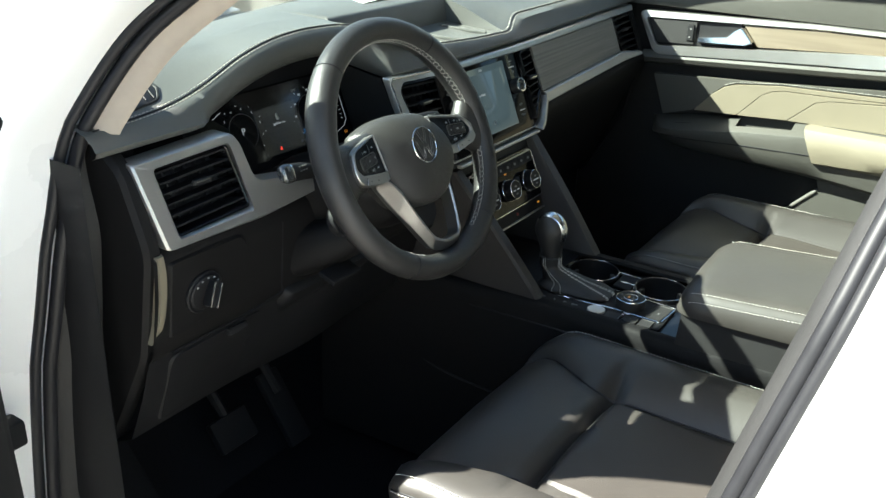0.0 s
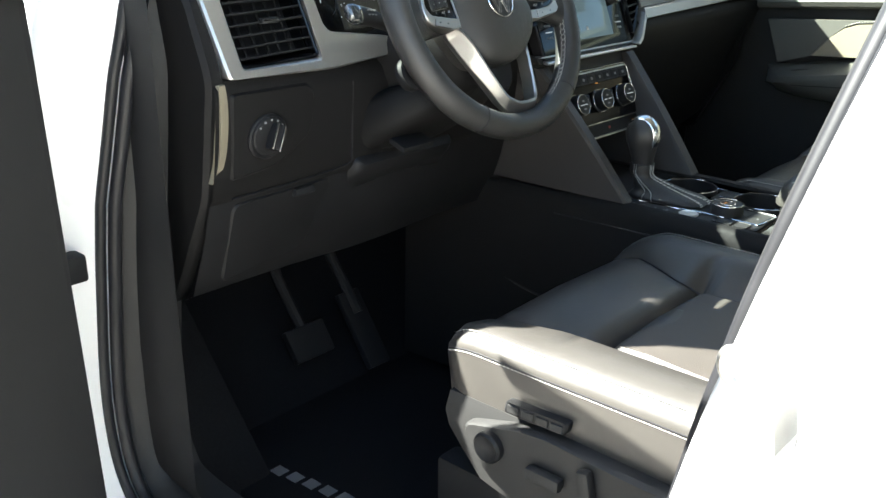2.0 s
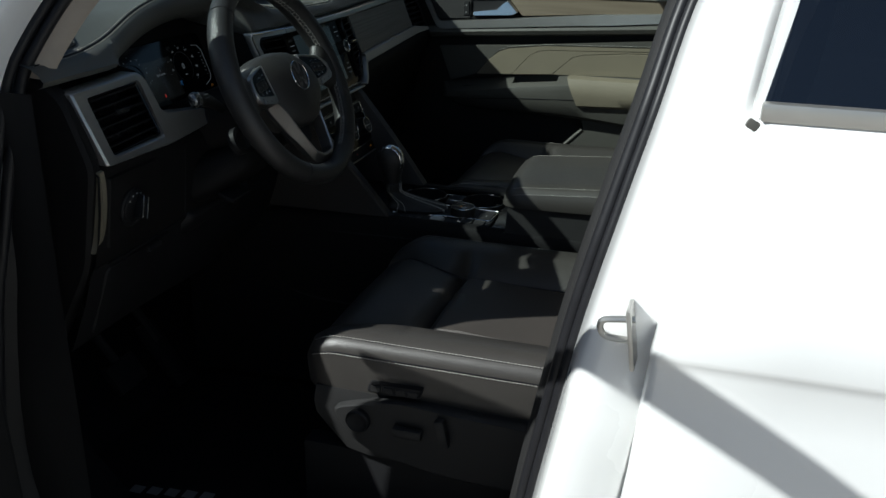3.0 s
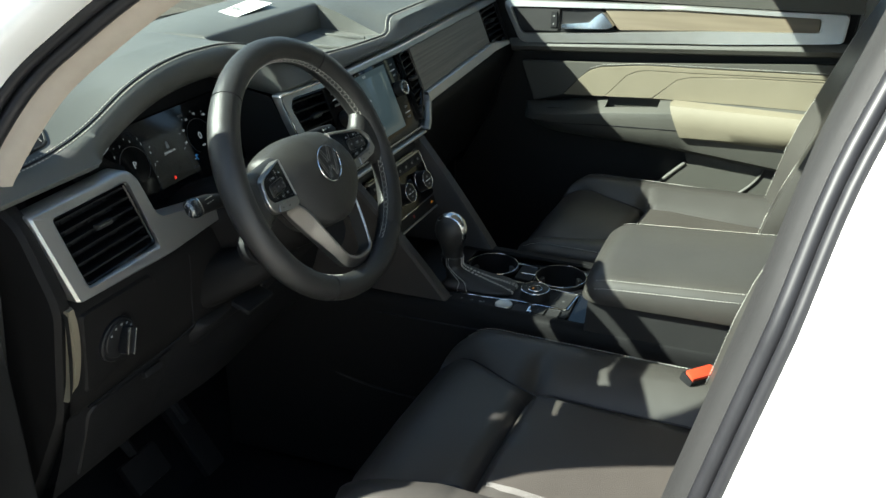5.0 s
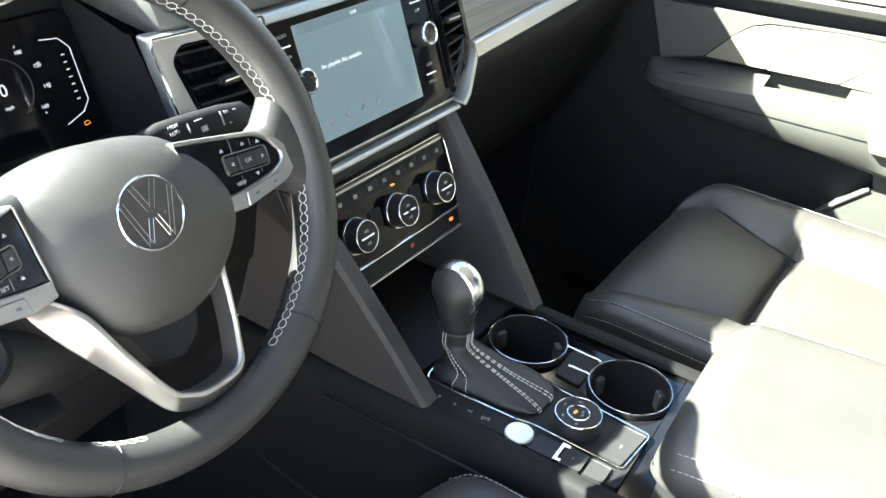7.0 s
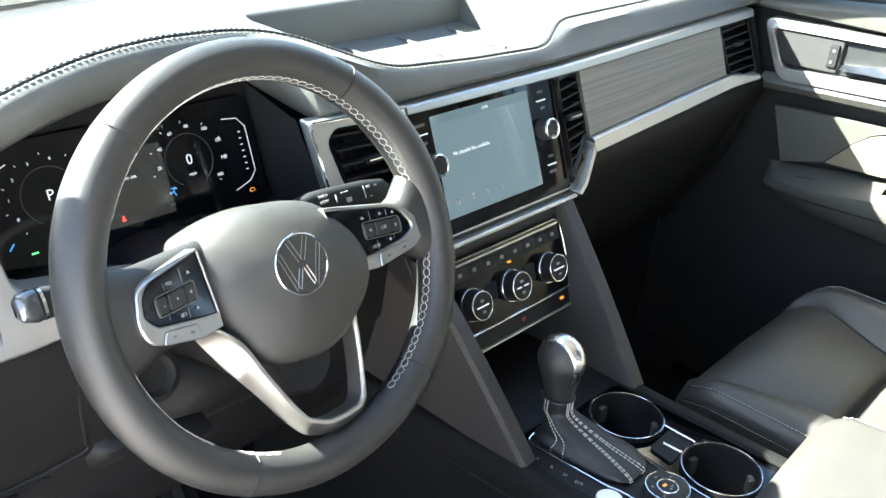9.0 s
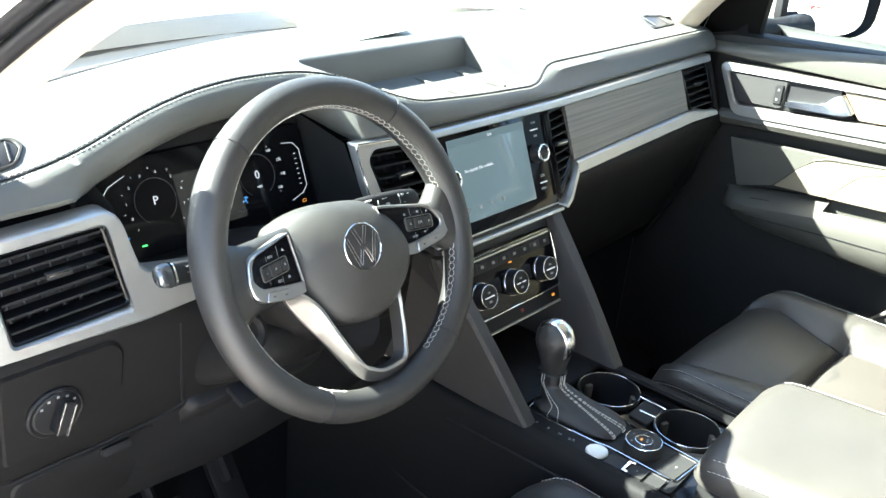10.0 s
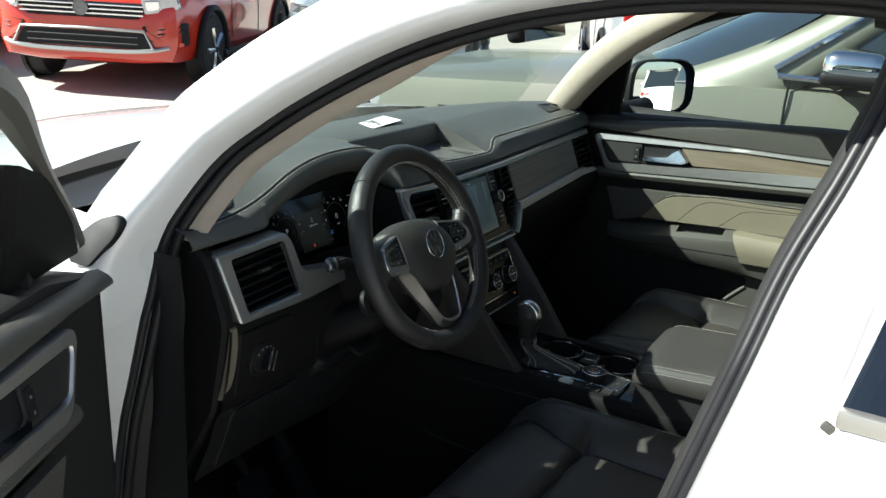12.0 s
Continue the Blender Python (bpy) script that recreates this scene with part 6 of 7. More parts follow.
# ---- seats ----
def build_seat(name, label, cx, outer):
    """A front seat round x = cx; outer is the side towards its door (-1 or 1)."""
    st = thing(name, (cx, -0.32, 0.42), label, "car seat", "front seats")
    def sheet(rows_y, prof_of, nm, mat, lab="", caps=True, angle=60):
        bm = bmesh.new()
        loft(bm, [prof_of(y) for y in rows_y], closed=True, caps=caps)
        return part(nm, bm, mat, st, lab, angle=angle)
    y_f = -0.055 if outer < 0 else -0.022
    ys = [y_f - d for d in (0, 0.002, 0.006, 0.013, 0.023, 0.036, 0.052, 0.075, 0.11)] + [-0.195, -0.210, -0.217, -0.223, -0.229, -0.236, -0.25, -0.28, -0.36, -0.44, -0.52, -0.60]
    def front(y):
        return math.sqrt(max(0.0, 1 - (1 - min(1.0, (y_f - y) / 0.075)) ** 2))
    def cushion(y):
        f = front(y)
        lift = table(y, [(-0.60, -0.025), (-0.35, -0.015), (-0.10, 0.0)])
        dip = 0.020 * math.exp(-((y + 0.223) / 0.008) ** 2)
        zc = lerp(0.715, 0.770, f) + lift - dip
        zb = lerp(0.715, 0.788, f) + table(y, [(-0.60, 0.010), (-0.10, 0.0)])
        side = lambda z: lerp(0.700, z, f)
        vu = table(y, [(-0.60, 0.150), (-0.30, 0.128), (-0.20, 0.124), (-0.06, 0.188), (0.0, 0.195)])
        round_ = lerp(0.72, 1.0, math.sqrt(max(0.0, 1 - (1 - min(1.0, (y_f - y) / 0.060)) ** 2))) * (0.93 if outer > 0 else 1.0)
        half = [(0.232, 0.690), (0.2395, side(0.761)), (0.2385, side(0.774)), (0.2280, side(0.784)), (0.209, zb), (lerp(vu, 0.209, 0.45), zb - 0.004), (vu, min(zc, zb) - 0.009), (vu - 0.026, zc - 0.001)]
        pts = [Vector((cx - u * round_, y, z)) for u, z in half] + [Vector((cx, y, zc + 0.003))]
        return pts + [Vector((cx + u * round_, y, z)) for u, z in reversed(half)]
    sheet(ys, cushion, "cushion", M_LEATHER, "black leather seat cushion with side bolsters")
    # perforated middle, split by a seam across
    bm = bmesh.new()
    for y0, y1 in ((-0.240, -0.56),):
        rows = []
        for k in range(9):
            y = lerp(y0, y1, k / 8)
            zc = 0.768 + table(y, [(-0.60, -0.025), (-0.35, -0.015), (-0.10, 0.0)])
            e = 0.004 * (0 if k in (0, 8) else 1)
            rows.append([Vector((cx + u, y, zc + 0.003 * (1 - (u / 0.12) ** 2) + e - (0.005 if abs(u) > 0.108 else 0))) for u in (-0.112, -0.106, -0.05, 0, 0.05, 0.106, 0.112)])
        loft(bm, rows, closed=False, caps=False)
    part("centre_panel", bm, M_PERF, st, "perforated centre panel")
    for uu, y0, y1 in ((-1, -0.09, -0.56), (1, -0.09, -0.56)):
        bm = bmesh.new()
        tube(bm, [cushion(y)[6 if uu < 0 else 10] + Vector((0, 0, 0.001)) for y in [lerp(y0, y1, k / 20) for k in range(21)]], 0.0016, 6)
        part("piping", bm, M_SEAL, st)
    for row, (ox, oz) in ((3, (0.0, 0.0010)), (1, (0.0010, 0.0004))):
        for side in (-1, 1):
            bm = bmesh.new()
            pts = [cushion(y)[row if side < 0 else 16 - row] + Vector((side * ox, 0, oz)) for y in [lerp(y_f - 0.028, -0.58, k / 30) for k in range(31)]]
            stitches(bm, pts, 0.0036, 0.0021, 0.00046)
            part("stitching", bm, M_THREAD, st, "pale contrast stitching")
            bm = bmesh.new()
            tube(bm, [p + Vector((-side * 0.0010, 0, 0.003 if row == 1 else -0.0012)) for p in pts], 0.0011, 5)
            part("seam", bm, M_SEAL, st)
    # seat base with its side cover
    bm = bmesh.new()
    def base(y):
        f = ease(-0.06, -0.16, y)
        z1 = 0.700
        z0 = lerp(0.66, 0.58, f)
        return [Vector((cx + u, y, z)) for u, z in ((-0.215, z0), (-0.236, z0 + 0.01), (-0.243, lerp(z0, z1, 0.6)), (-0.234, z1), (0.234, z1), (0.243, lerp(z0, z1, 0.6)), (0.236, z0 + 0.01), (0.215, z0))]
    loft(bm, [base(y) for y in (-0.090, -0.094, -0.11, -0.14, -0.18, -0.3, -0.45, -0.62)])
    part("seat_base", bm, M_PLASTIC, st, "dark plastic seat base", angle=50)
    bm = bmesh.new()
    fs = lambda y, z, d: Vector((cx + outer * (0.243 - d), y, z))
    plate(bm, rounded([(-0.118, 0.676), (-0.16, 0.615), (-0.30, 0.585), (-0.60, 0.585), (-0.60, 0.685), (-0.36, 0.700), (-0.22, 0.704)], [0.02, 0.04, 0.05, 0.02, 0.02, 0.03, 0.03]), fs, -0.010, 0.01, 0.005)
    part("side_cover", bm, M_PLASTIC, st, "dark side cover")
    bm = bmesh.new()
    plate(bm, rounded([(-0.182, 0.725), (-0.178, 0.710), (-0.262, 0.712), (-0.266, 0.728)], 0.004), lambda y, z, d: fs(y, z, d), -0.004, 0.02, 0.003)
    mem = part("memory_switch_block", bm, M_BLACK, st, "row of memory buttons")
    for k in range(4):
        bm = bmesh.new()
        y = -0.186 - 0.0195 * k
        plate(bm, rounded([(y, 0.723), (y, 0.7135), (y - 0.016, 0.714), (y - 0.016, 0.7235)], 0.002), fs, -0.0062, -0.003, 0.001)
        part("button", bm, M_PLASTIC, mem)
    bm = bmesh.new()
    disc(bm, fs(-0.168, 0.664, -0.010), (outer, 0, 0), [(0.019, 0), (0.019, 0.008), (0.016, 0.011), (0.010, 0.008), (0.001, 0.008)], 28)
    part("lumbar_dial", bm, M_BLACK, st, "round lumbar control")
    bm = bmesh.new()
    box(bm, fs(-0.248, 0.660, -0.018), (0.014, 0.046, 0.016), 0.005)
    part("seat_slide_switch", bm, M_PLASTIC, st)
    bm = bmesh.new()
    box(bm, fs(-0.302, 0.670, -0.018), (0.014, 0.016, 0.046), 0.005, Euler((radians(-12), 0, 0)).to_matrix())
    part("recline_switch", bm, M_PLASTIC, st)
    for s in (-1, 1):
        bm = bmesh.new()
        box(bm, (cx + s * 0.20, -0.33, 0.49), (0.04, 0.55, 0.19), 0.008)
        part("rail", bm, M_BLACK, st)
    # backrest
    def back(k):
        t = k / 12
        yb = lerp(-0.492, -0.715, t)
        z = lerp(0.740, 1.380, t)
        w = table(t, [(0, 0.215), (0.3, 0.245), (0.6, 0.250), (0.85, 0.225), (1.0, 0.13)])
        dp = table(t, [(0, 0.060), (0.3, 0.075), (0.7, 0.055), (1.0, 0.018)])
        bol = table(t, [(0, 0.035), (0.3, 0.055), (0.7, 0.042), (1.0, 0.0)])
        pts = []
        for u, d in ((-1.0, -0.02), (-1.02, 0.4), (-0.96, 1.0), (-0.82, 1.02), (-0.66, 0.5), (-0.58, 0.05), (-0.3, 0.06), (0, 0.08), (0.3, 0.06), (0.58, 0.05), (0.66, 0.5), (0.82, 1.02), (0.96, 1.0), (1.02, 0.4), (1.0, -0.02)):
            pts.append(Vector((cx + u * w, yb + d * bol + (0.02 if abs(u) < 0.6 else 0), z)))
        pts += [Vector((cx + w * 0.9, yb - dp - 0.03, z)), Vector((cx - w * 0.9, yb - dp - 0.03, z))]
        return pts
    bm = bmesh.new()
    loft(bm, [back(k) for k in range(13)])
    part("backrest", bm, M_LEATHER, st, "black leather backrest with side bolsters", angle=60)
    for j in (3, 11):
        bm = bmesh.new()
        stitches(bm, [back(k)[j] + Vector((0, 0.001, 0)) for k in range(1, 12)], 0.0036, 0.0021, 0.00044, (0, 0.0005, 0.0003))
        part("stitching", bm, M_THREAD, st, "pale contrast stitching")
    bm = bmesh.new()
    box(bm, (cx, -0.760, 1.500), (0.27, 0.10, 0.19), 0.04, Euler((radians(-12), 0, 0)).to_matrix(), 4)
    part("headrest", bm, M_LEATHER, st)
    for s in (-1, 1):
        bm = bmesh.new()
        tube(bm, [(cx + s * 0.06, -0.735, 1.36), (cx + s * 0.06, -0.755, 1.44)], 0.007, 8)
        part("headrest_post", bm, M_CHROME, st)
    return st


build_seat("driver_seat", "black leather driver seat with pale contrast stitching", -0.372, -1)
build_seat("passenger_seat", "black leather passenger seat, empty, beside the console", 0.420, 1)
# belt buckle
bk = thing("seat_belt_buckle", (-0.170, -0.455, 0.74), "seat belt buckle with red release button", "seat belt buckle")
rot = Euler((radians(18), 0, radians(-42))).to_matrix()
bm = bmesh.new()
box(bm, (-0.170, -0.450, 0.770), (0.052, 0.026, 0.070), 0.005, rot)
part("housing", bm, M_BLACK, bk)
bm = bmesh.new()
box(bm, Vector((-0.170, -0.450, 0.770)) + rot @ Vector((0, -0.001, 0.036)), (0.044, 0.018, 0.008), 0.002, rot)
part("release_button", bm, M_REDPLASTIC, bk, "red release button")
bm = bmesh.new()
tube(bm, [(-0.168, -0.455, 0.745), (-0.160, -0.475, 0.66), (-0.155, -0.49, 0.56)], 0.010, 8)
part("stalk", bm, M_BLACK, bk)

# foot room: pedals, rest and mat
fm = thing("floor_mat", (-0.40, 0.12, 0.405), "black carpet floor mat with a pale printed word mark", "floor mat")
bm = bmesh.new()
plate(bm, rounded([(-0.66, 0.36), (-0.16, 0.36), (-0.16, -0.10), (-0.68, -0.10)], 0.05), lambda x, y, d: Vector((x, y, 0.412 - d)), 0.0, 0.012, 0.004)
part("mat", bm, M_CARPET, fm)
for k in range(5):
    bm = bmesh.new()
    box(bm, (-0.590 + 0.005 * k, 0.275 - 0.032 * k, 0.4130), (0.020, 0.022, 0.001), 0.0)
    part("mark_bar", bm, M_DIM, fm)
bm = bmesh.new()
box(bm, (-0.66, 0.40, 0.52), (0.12, 0.34, 0.05), 0.015, Euler((radians(50), 0, 0)).to_matrix())
part("foot_rest", bm, M_CARPET, body, "black carpeted foot rest")
for nm, px_, w, lab in (("brake_pedal", -0.40, 0.085, "wide black brake pedal"), ("accelerator_pedal", -0.27, 0.050, "tall black accelerator pedal")):
    pe = thing(nm, (px_, 0.42, 0.50), lab, "pedal")
    bm = bmesh.new()
    box(bm, (px_, 0.42, 0.52 if w > 0.06 else 0.50), (w, 0.016, 0.06 if w > 0.06 else 0.15), 0.004, Euler((radians(-35), 0, 0)).to_matrix())
    part("pedal_pad", bm, M_BLACK, pe)
    bm = bmesh.new()
    tube(bm, [(px_, 0.43, 0.53), (px_, 0.50, 0.62), (px_, 0.55, 0.76)], 0.010, 8)
    part("pedal_arm", bm, M_BLACK, pe)


# ---- doors ----
def build_door(name, label, place, mirror):
    """A front door; place maps a point of a closed passenger-side door to the world. Its lining faces -x there."""
    s = -1 if mirror else 1
    door = thing(name, place(Vector((0.9, -0.1, 0.45))), label, "car door")
    f = lambda y, z, d: place(Vector((0.750 + d + 0.025 * ease(1.08, 1.22, z), y, z)))
    def flat(nm, loop, mat, d0, d1, r=0.006, lab="", parent=None, edge=0.002):
        bm = bmesh.new()
        plate(bm, rounded(loop, r), f, d0, d1, edge)
        return part(nm, bm, mat, parent or door, lab)
    # outer skin with its lower flank
    bm = bmesh.new()
    rows = []
    for z in (0.36, 0.5, 0.7, 0.9, 1.0, 1.012, 1.15, 1.215):
        y1, y0 = table(z, [(0.36, 0.34), (0.8, 0.36), (1.2, 0.33)]), -table(z, [(0.36, 0.50), (0.868, 0.575), (1.2, 0.635)])
        rows.append([place(Vector((-flank(z) - (0.012 if k in (0, 10) else 0), lerp(y0, y1, k / 10), z))) for k in range(11)])
    loft(bm, rows, closed=False, caps=False)
    part("outer_skin", bm, M_WHITE, door, "white painted outer skin")
    # lining backing and rims
    bm = bmesh.new()
    plate(bm, rounded([(0.330, 0.42), (0.325, 1.17), (0.20, 1.20), (-0.60, 1.235), (-0.575, 0.90), (-0.50, 0.42)], [0.05, 0.02, 0.02, 0.02, 0.05, 0.06]), f, 0.010, 0.06, 0.006)
    part("lining", bm, M_PLASTIC, door, "dark moulded door lining")
    # window ledge pad
    bm = bmesh.new()
    def ledge(t, k):
        y = lerp(0.325, -0.60, t)
        top = lerp(1.170, 1.235, ease(0, 1, t)) + 0.012 * math.sin(math.pi * t)
        prof = [(0.792, top), (0.775, top + 0.004), (0.762, top - 0.002), (0.756, top - 0.008), (0.755, top - 0.014), (0.757, min(top - 0.016, 1.160 + 0.006 * t))]
        return place(Vector((prof[k][0], y, prof[k][1])))
    loft(bm, [[ledge(i / 16, k) for k in range(6)] for i in range(17)], closed=False, caps=False)
    part("window_ledge", bm, M_DOORPLASTIC, door, "soft grey window ledge")
    # silver trim loop with its inset
    outer = [(0.198, 1.148), (0.146, 1.052), (-0.30, 1.082), (-0.570, 1.106), (-0.575, 1.164), (-0.20, 1.161)]
    inner = [(0.176, 1.134), (0.141, 1.073), (-0.30, 1.112), (-0.520, 1.124), (-0.520, 1.153), (-0.20, 1.149)]
    bm = bmesh.new()
    ring_plate(bm, rounded(outer, [0.02, 0.018, 0.05, 0.01, 0.01, 0.05]), rounded(inner, [0.014, 0.012, 0.04, 0.01, 0.01, 0.04]), f, -0.012, 0.012, 0.003)
    part("trim_loop", bm, M_SILVER, door, "satin silver trim surround")
    flat("handle_recess", [(0.175, 1.133), (0.141, 1.074), (-0.086, 1.095), (-0.040, 1.147)], M_BLACK, -0.004, 0.006, 0.008)
    flat("switch_plate", [(0.172, 1.131), (0.145, 1.080), (0.052, 1.085), (0.052, 1.137)], M_PLASTIC, -0.008, 0.002, 0.006)
    sw = flat("lock_switch", [(0.074, 1.128), (0.072, 1.092), (0.056, 1.093), (0.058, 1.129)], M_BLACK, -0.011, -0.004, 0.002)
    for zc in (1.119, 1.101):
        flat("lock_symbol", [(0.067, zc + 0.002), (0.067, zc - 0.002), (0.063, zc - 0.002), (0.063, zc + 0.002)], M_DIM, -0.0115, -0.010, 0.001, parent=sw, edge=0.0004)
    flat("door_handle", [(0.047, 1.103), (0.046, 1.093), (-0.066, 1.0985), (-0.082, 1.1065), (-0.052, 1.1375), (-0.040, 1.130), (-0.022, 1.112)], M_CHROME, -0.018, -0.002, [0.003, 0.003, 0.006, 0.006, 0.006, 0.006, 0.02], "chrome door pull", edge=0.004)
    flat("wood_inlay", [(-0.044, 1.149), (-0.090, 1.098), (-0.300, 1.111), (-0.520, 1.123), (-0.520, 1.154), (-0.200, 1.150)], M_WOODDOOR, -0.007, 0.006, 0.004, "brown wood-grain inlay")
    # ledge below the trim
    bm = bmesh.new()
    def roll(t, k):
        y = lerp(0.175, -0.585, t)
        zt = lerp(1.052, 1.100, t)
        prof = [(0.752, zt + 0.006), (0.742, zt), (0.738, zt - 0.010), (0.742, zt - 0.020), (0.757, zt - 0.026)]
        return place(Vector((prof[k][0], y, prof[k][1])))
    loft(bm, [[roll(i / 10, k) for k in range(5)] for i in range(11)], closed=False, caps=False)
    part("lining_ledge", bm, M_DOORPLASTIC, door)
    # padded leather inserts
    # beige inserts; the open door's take black leather, their shade put into the colour
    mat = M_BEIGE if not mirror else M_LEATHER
    def pad(nm, loop, m, d0=-0.006, r=0.003, lab=""):
        flat(nm, loop, m, d0, 0.012, r, lab, edge=0.0012)
    pad("insert_panel", [(0.142, 1.006), (0.108, 0.912), (0.037, 0.934), (0.000, 0.977), (-0.028, 1.0015), (-0.055, 1.0115), (-0.158, 1.0235), (-0.38, 1.0310), (-0.57, 1.0385), (-0.57, 1.060), (-0.10, 1.020)], M_DOORPLASTIC, -0.003, 0.004, "stitched dark insert")
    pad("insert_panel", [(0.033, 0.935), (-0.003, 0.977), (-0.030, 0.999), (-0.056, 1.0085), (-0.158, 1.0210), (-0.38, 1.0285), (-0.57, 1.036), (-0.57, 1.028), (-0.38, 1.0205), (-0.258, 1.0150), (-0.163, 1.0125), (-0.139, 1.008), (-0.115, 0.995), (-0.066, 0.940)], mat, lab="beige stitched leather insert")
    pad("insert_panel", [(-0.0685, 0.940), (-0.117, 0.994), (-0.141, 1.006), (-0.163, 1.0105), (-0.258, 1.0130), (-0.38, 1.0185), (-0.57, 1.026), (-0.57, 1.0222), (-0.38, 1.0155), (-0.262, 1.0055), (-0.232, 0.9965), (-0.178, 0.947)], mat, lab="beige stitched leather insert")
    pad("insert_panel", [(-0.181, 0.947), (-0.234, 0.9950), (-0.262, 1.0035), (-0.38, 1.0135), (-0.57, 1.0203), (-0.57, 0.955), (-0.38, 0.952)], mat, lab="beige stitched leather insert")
    bm = bmesh.new()
    stitches(bm, [f(y, z, -0.0036) for y, z in [(-0.030, 1.0035), (-0.056, 1.0140), (-0.158, 1.0260), (-0.38, 1.0335), (-0.57, 1.0410)]], 0.0036, 0.0022, 0.00045, (0, 0, 0))
    part("stitching", bm, M_THREAD, door, "pale thread stitching")
    # armrest
    bm = bmesh.new()
    def rest(t, k):
        y = lerp(0.135, -0.575, t)
        top, bot = table(y, [(-0.575, 0.945), (-0.25, 0.938), (-0.10, 0.922), (0.135, 0.885)]), table(y, [(-0.575, 0.805), (-0.25, 0.838), (0.085, 0.846), (0.135, 0.868)])
        out = table(y, [(-0.575, 0.700), (-0.2, 0.692), (0.03, 0.704), (0.085, 0.715), (0.110, 0.728), (0.125, 0.742), (0.135, 0.764)])
        prof = [(0.766, top + 0.018), (min(0.766, out + 0.012), top - 0.002 + 0.016 * ease(0.10, 0.135, y)), (out + 0.003, top - 0.007), (out, top - 0.020), (out + 0.004, lerp(top, bot, 0.55)), (out + 0.012, bot + 0.01), (out + 0.024, bot), (0.765, bot - 0.004)]
        return place(Vector((prof[k][0], y, prof[k][1])))
    rows_t = sorted([i / 18 for i in range(19)] + [0.006, 0.012, 0.02, 0.03, 0.042] + [(0.135 + 0.076) / 0.71, (0.135 + 0.200) / 0.71])
    vr = [[bm.verts.new(rest(t, k)) for k in range(8)] for t in rows_t]
    va = [bm.verts.new(rest(t, 0).lerp(rest(t, 1), 0.12)) for t in rows_t]
    vb = [bm.verts.new(rest(t, 0).lerp(rest(t, 1), 0.80)) for t in rows_t]
    down = Vector((0, 0, -0.045))
    cuts = [i for i, t in enumerate(rows_t) if 0.2965 < t < 0.4725]
    for i in range(len(rows_t) - 1):
        strips = [vr[i][0], va[i], vb[i]] + vr[i][1:]
        nexts = [vr[i + 1][0], va[i + 1], vb[i + 1]] + vr[i + 1][1:]
        for k in range(len(strips) - 1):
            if k == 1 and i in cuts and i + 1 in cuts:
                continue
            bm.faces.new((strips[k], nexts[k], nexts[k + 1], strips[k + 1]))
    rim = [va[i] for i in cuts] + [vb[i] for i in reversed(cuts)]
    floor_ = [bm.verts.new(v.co + down) for v in rim]
    for i in range(len(rim)):
        bm.faces.new((rim[i], rim[(i + 1) % len(rim)], floor_[(i + 1) % len(rim)], floor_[i]))
    bm.faces.new(floor_)
    part("armrest", bm, M_DOORPLASTIC, door, "grey plastic armrest with a grip hollow")
    bm = bmesh.new()
    tube(bm, [rest(i / 18, 4).lerp(rest(i / 18, 3), 0.25) for i in range(2, 18)], 0.0012, 5)
    part("armrest_joint", bm, M_SEAL, door)
    fa = lambda u, v, d: place(Vector((v, u, table(u, [(-0.575, 0.945), (-0.25, 0.938), (-0.10, 0.922), (0.135, 0.885)]) + d)))
    def on_rest(nm, loop, m, d0, d1, r=0.004, lab="", edge=0.001):
        bm = bmesh.new()
        plate(bm, rounded(loop, r), fa, d0, d1, edge)
        part(nm, bm, m, door, lab)
    on_rest("window_switch", [(0.070, 0.752), (0.070, 0.735), (0.030, 0.732), (0.030, 0.752)], M_BLACK, 0.004, 0.0, 0.003)
    bm = bmesh.new()
    def cush(t, k):
        y = lerp(-0.232, -0.520, t)
        top = 0.944
        w = math.sin(math.pi * min(1, max(0, t * 6 if t < 0.1 else (1 - t) * 6 if t > 0.9 else 0.5)))
        prof = [(0.756, top + 0.004), (0.715, top + 0.007), (0.697, top + 0.003), (0.687, top - 0.012), (0.685, top - 0.040), (0.690, top - 0.066 + 0.01 * t), (0.706, top - 0.074)]
        x, z = prof[k]
        return place(Vector((x, y - 0.030 * (0.944 - z) / 0.07 * (1 - t), z)))
    loft(bm, [[cush(i / 12, k) for k in range(7)] for i in range(13)], closed=False, caps=False)
    loft(bm, [[cush(0, k) for k in range(7)], [cush(0, k) + (place(Vector((0.02, 0, 0))) - place(Vector((0, 0, 0)))) for k in range(7)]], closed=False, caps=False)
    loft(bm, [[cush(1, k) for k in range(7)], [cush(1, k) + (place(Vector((0.03, -0.02, 0))) - place(Vector((0, 0, 0)))) for k in range(7)]], closed=False, caps=False)
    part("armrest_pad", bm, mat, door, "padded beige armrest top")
    # map pocket
    flat("lower_panel", [(-0.205, 0.735), (-0.276, 0.806), (-0.262, 0.850), (-0.575, 0.850), (-0.560, 0.62), (-0.520, 0.45), (-0.190, 0.45)], M_DOORPLASTIC, -0.016, 0.020, [0.02, 0.012, 0.01, 0.02, 0.02, 0.03, 0.03], "moulded lower door panel", edge=0.006)
    bm = bmesh.new()
    tube(bm, [f(q.x, q.y, -0.014) for q in smooth_path([(-0.185, 0.712, 0), (-0.207, 0.735, 0), (-0.240, 0.770, 0), (-0.274, 0.804, 0)], 4)], 0.0055, 8)
    tube(bm, [f(q.x, q.y, -0.016) for q in smooth_path([(-0.280, 0.690, 0), (-0.344, 0.712, 0), (-0.400, 0.745, 0), (-0.440, 0.788, 0), (-0.458, 0.835, 0)], 4)], 0.004, 8)
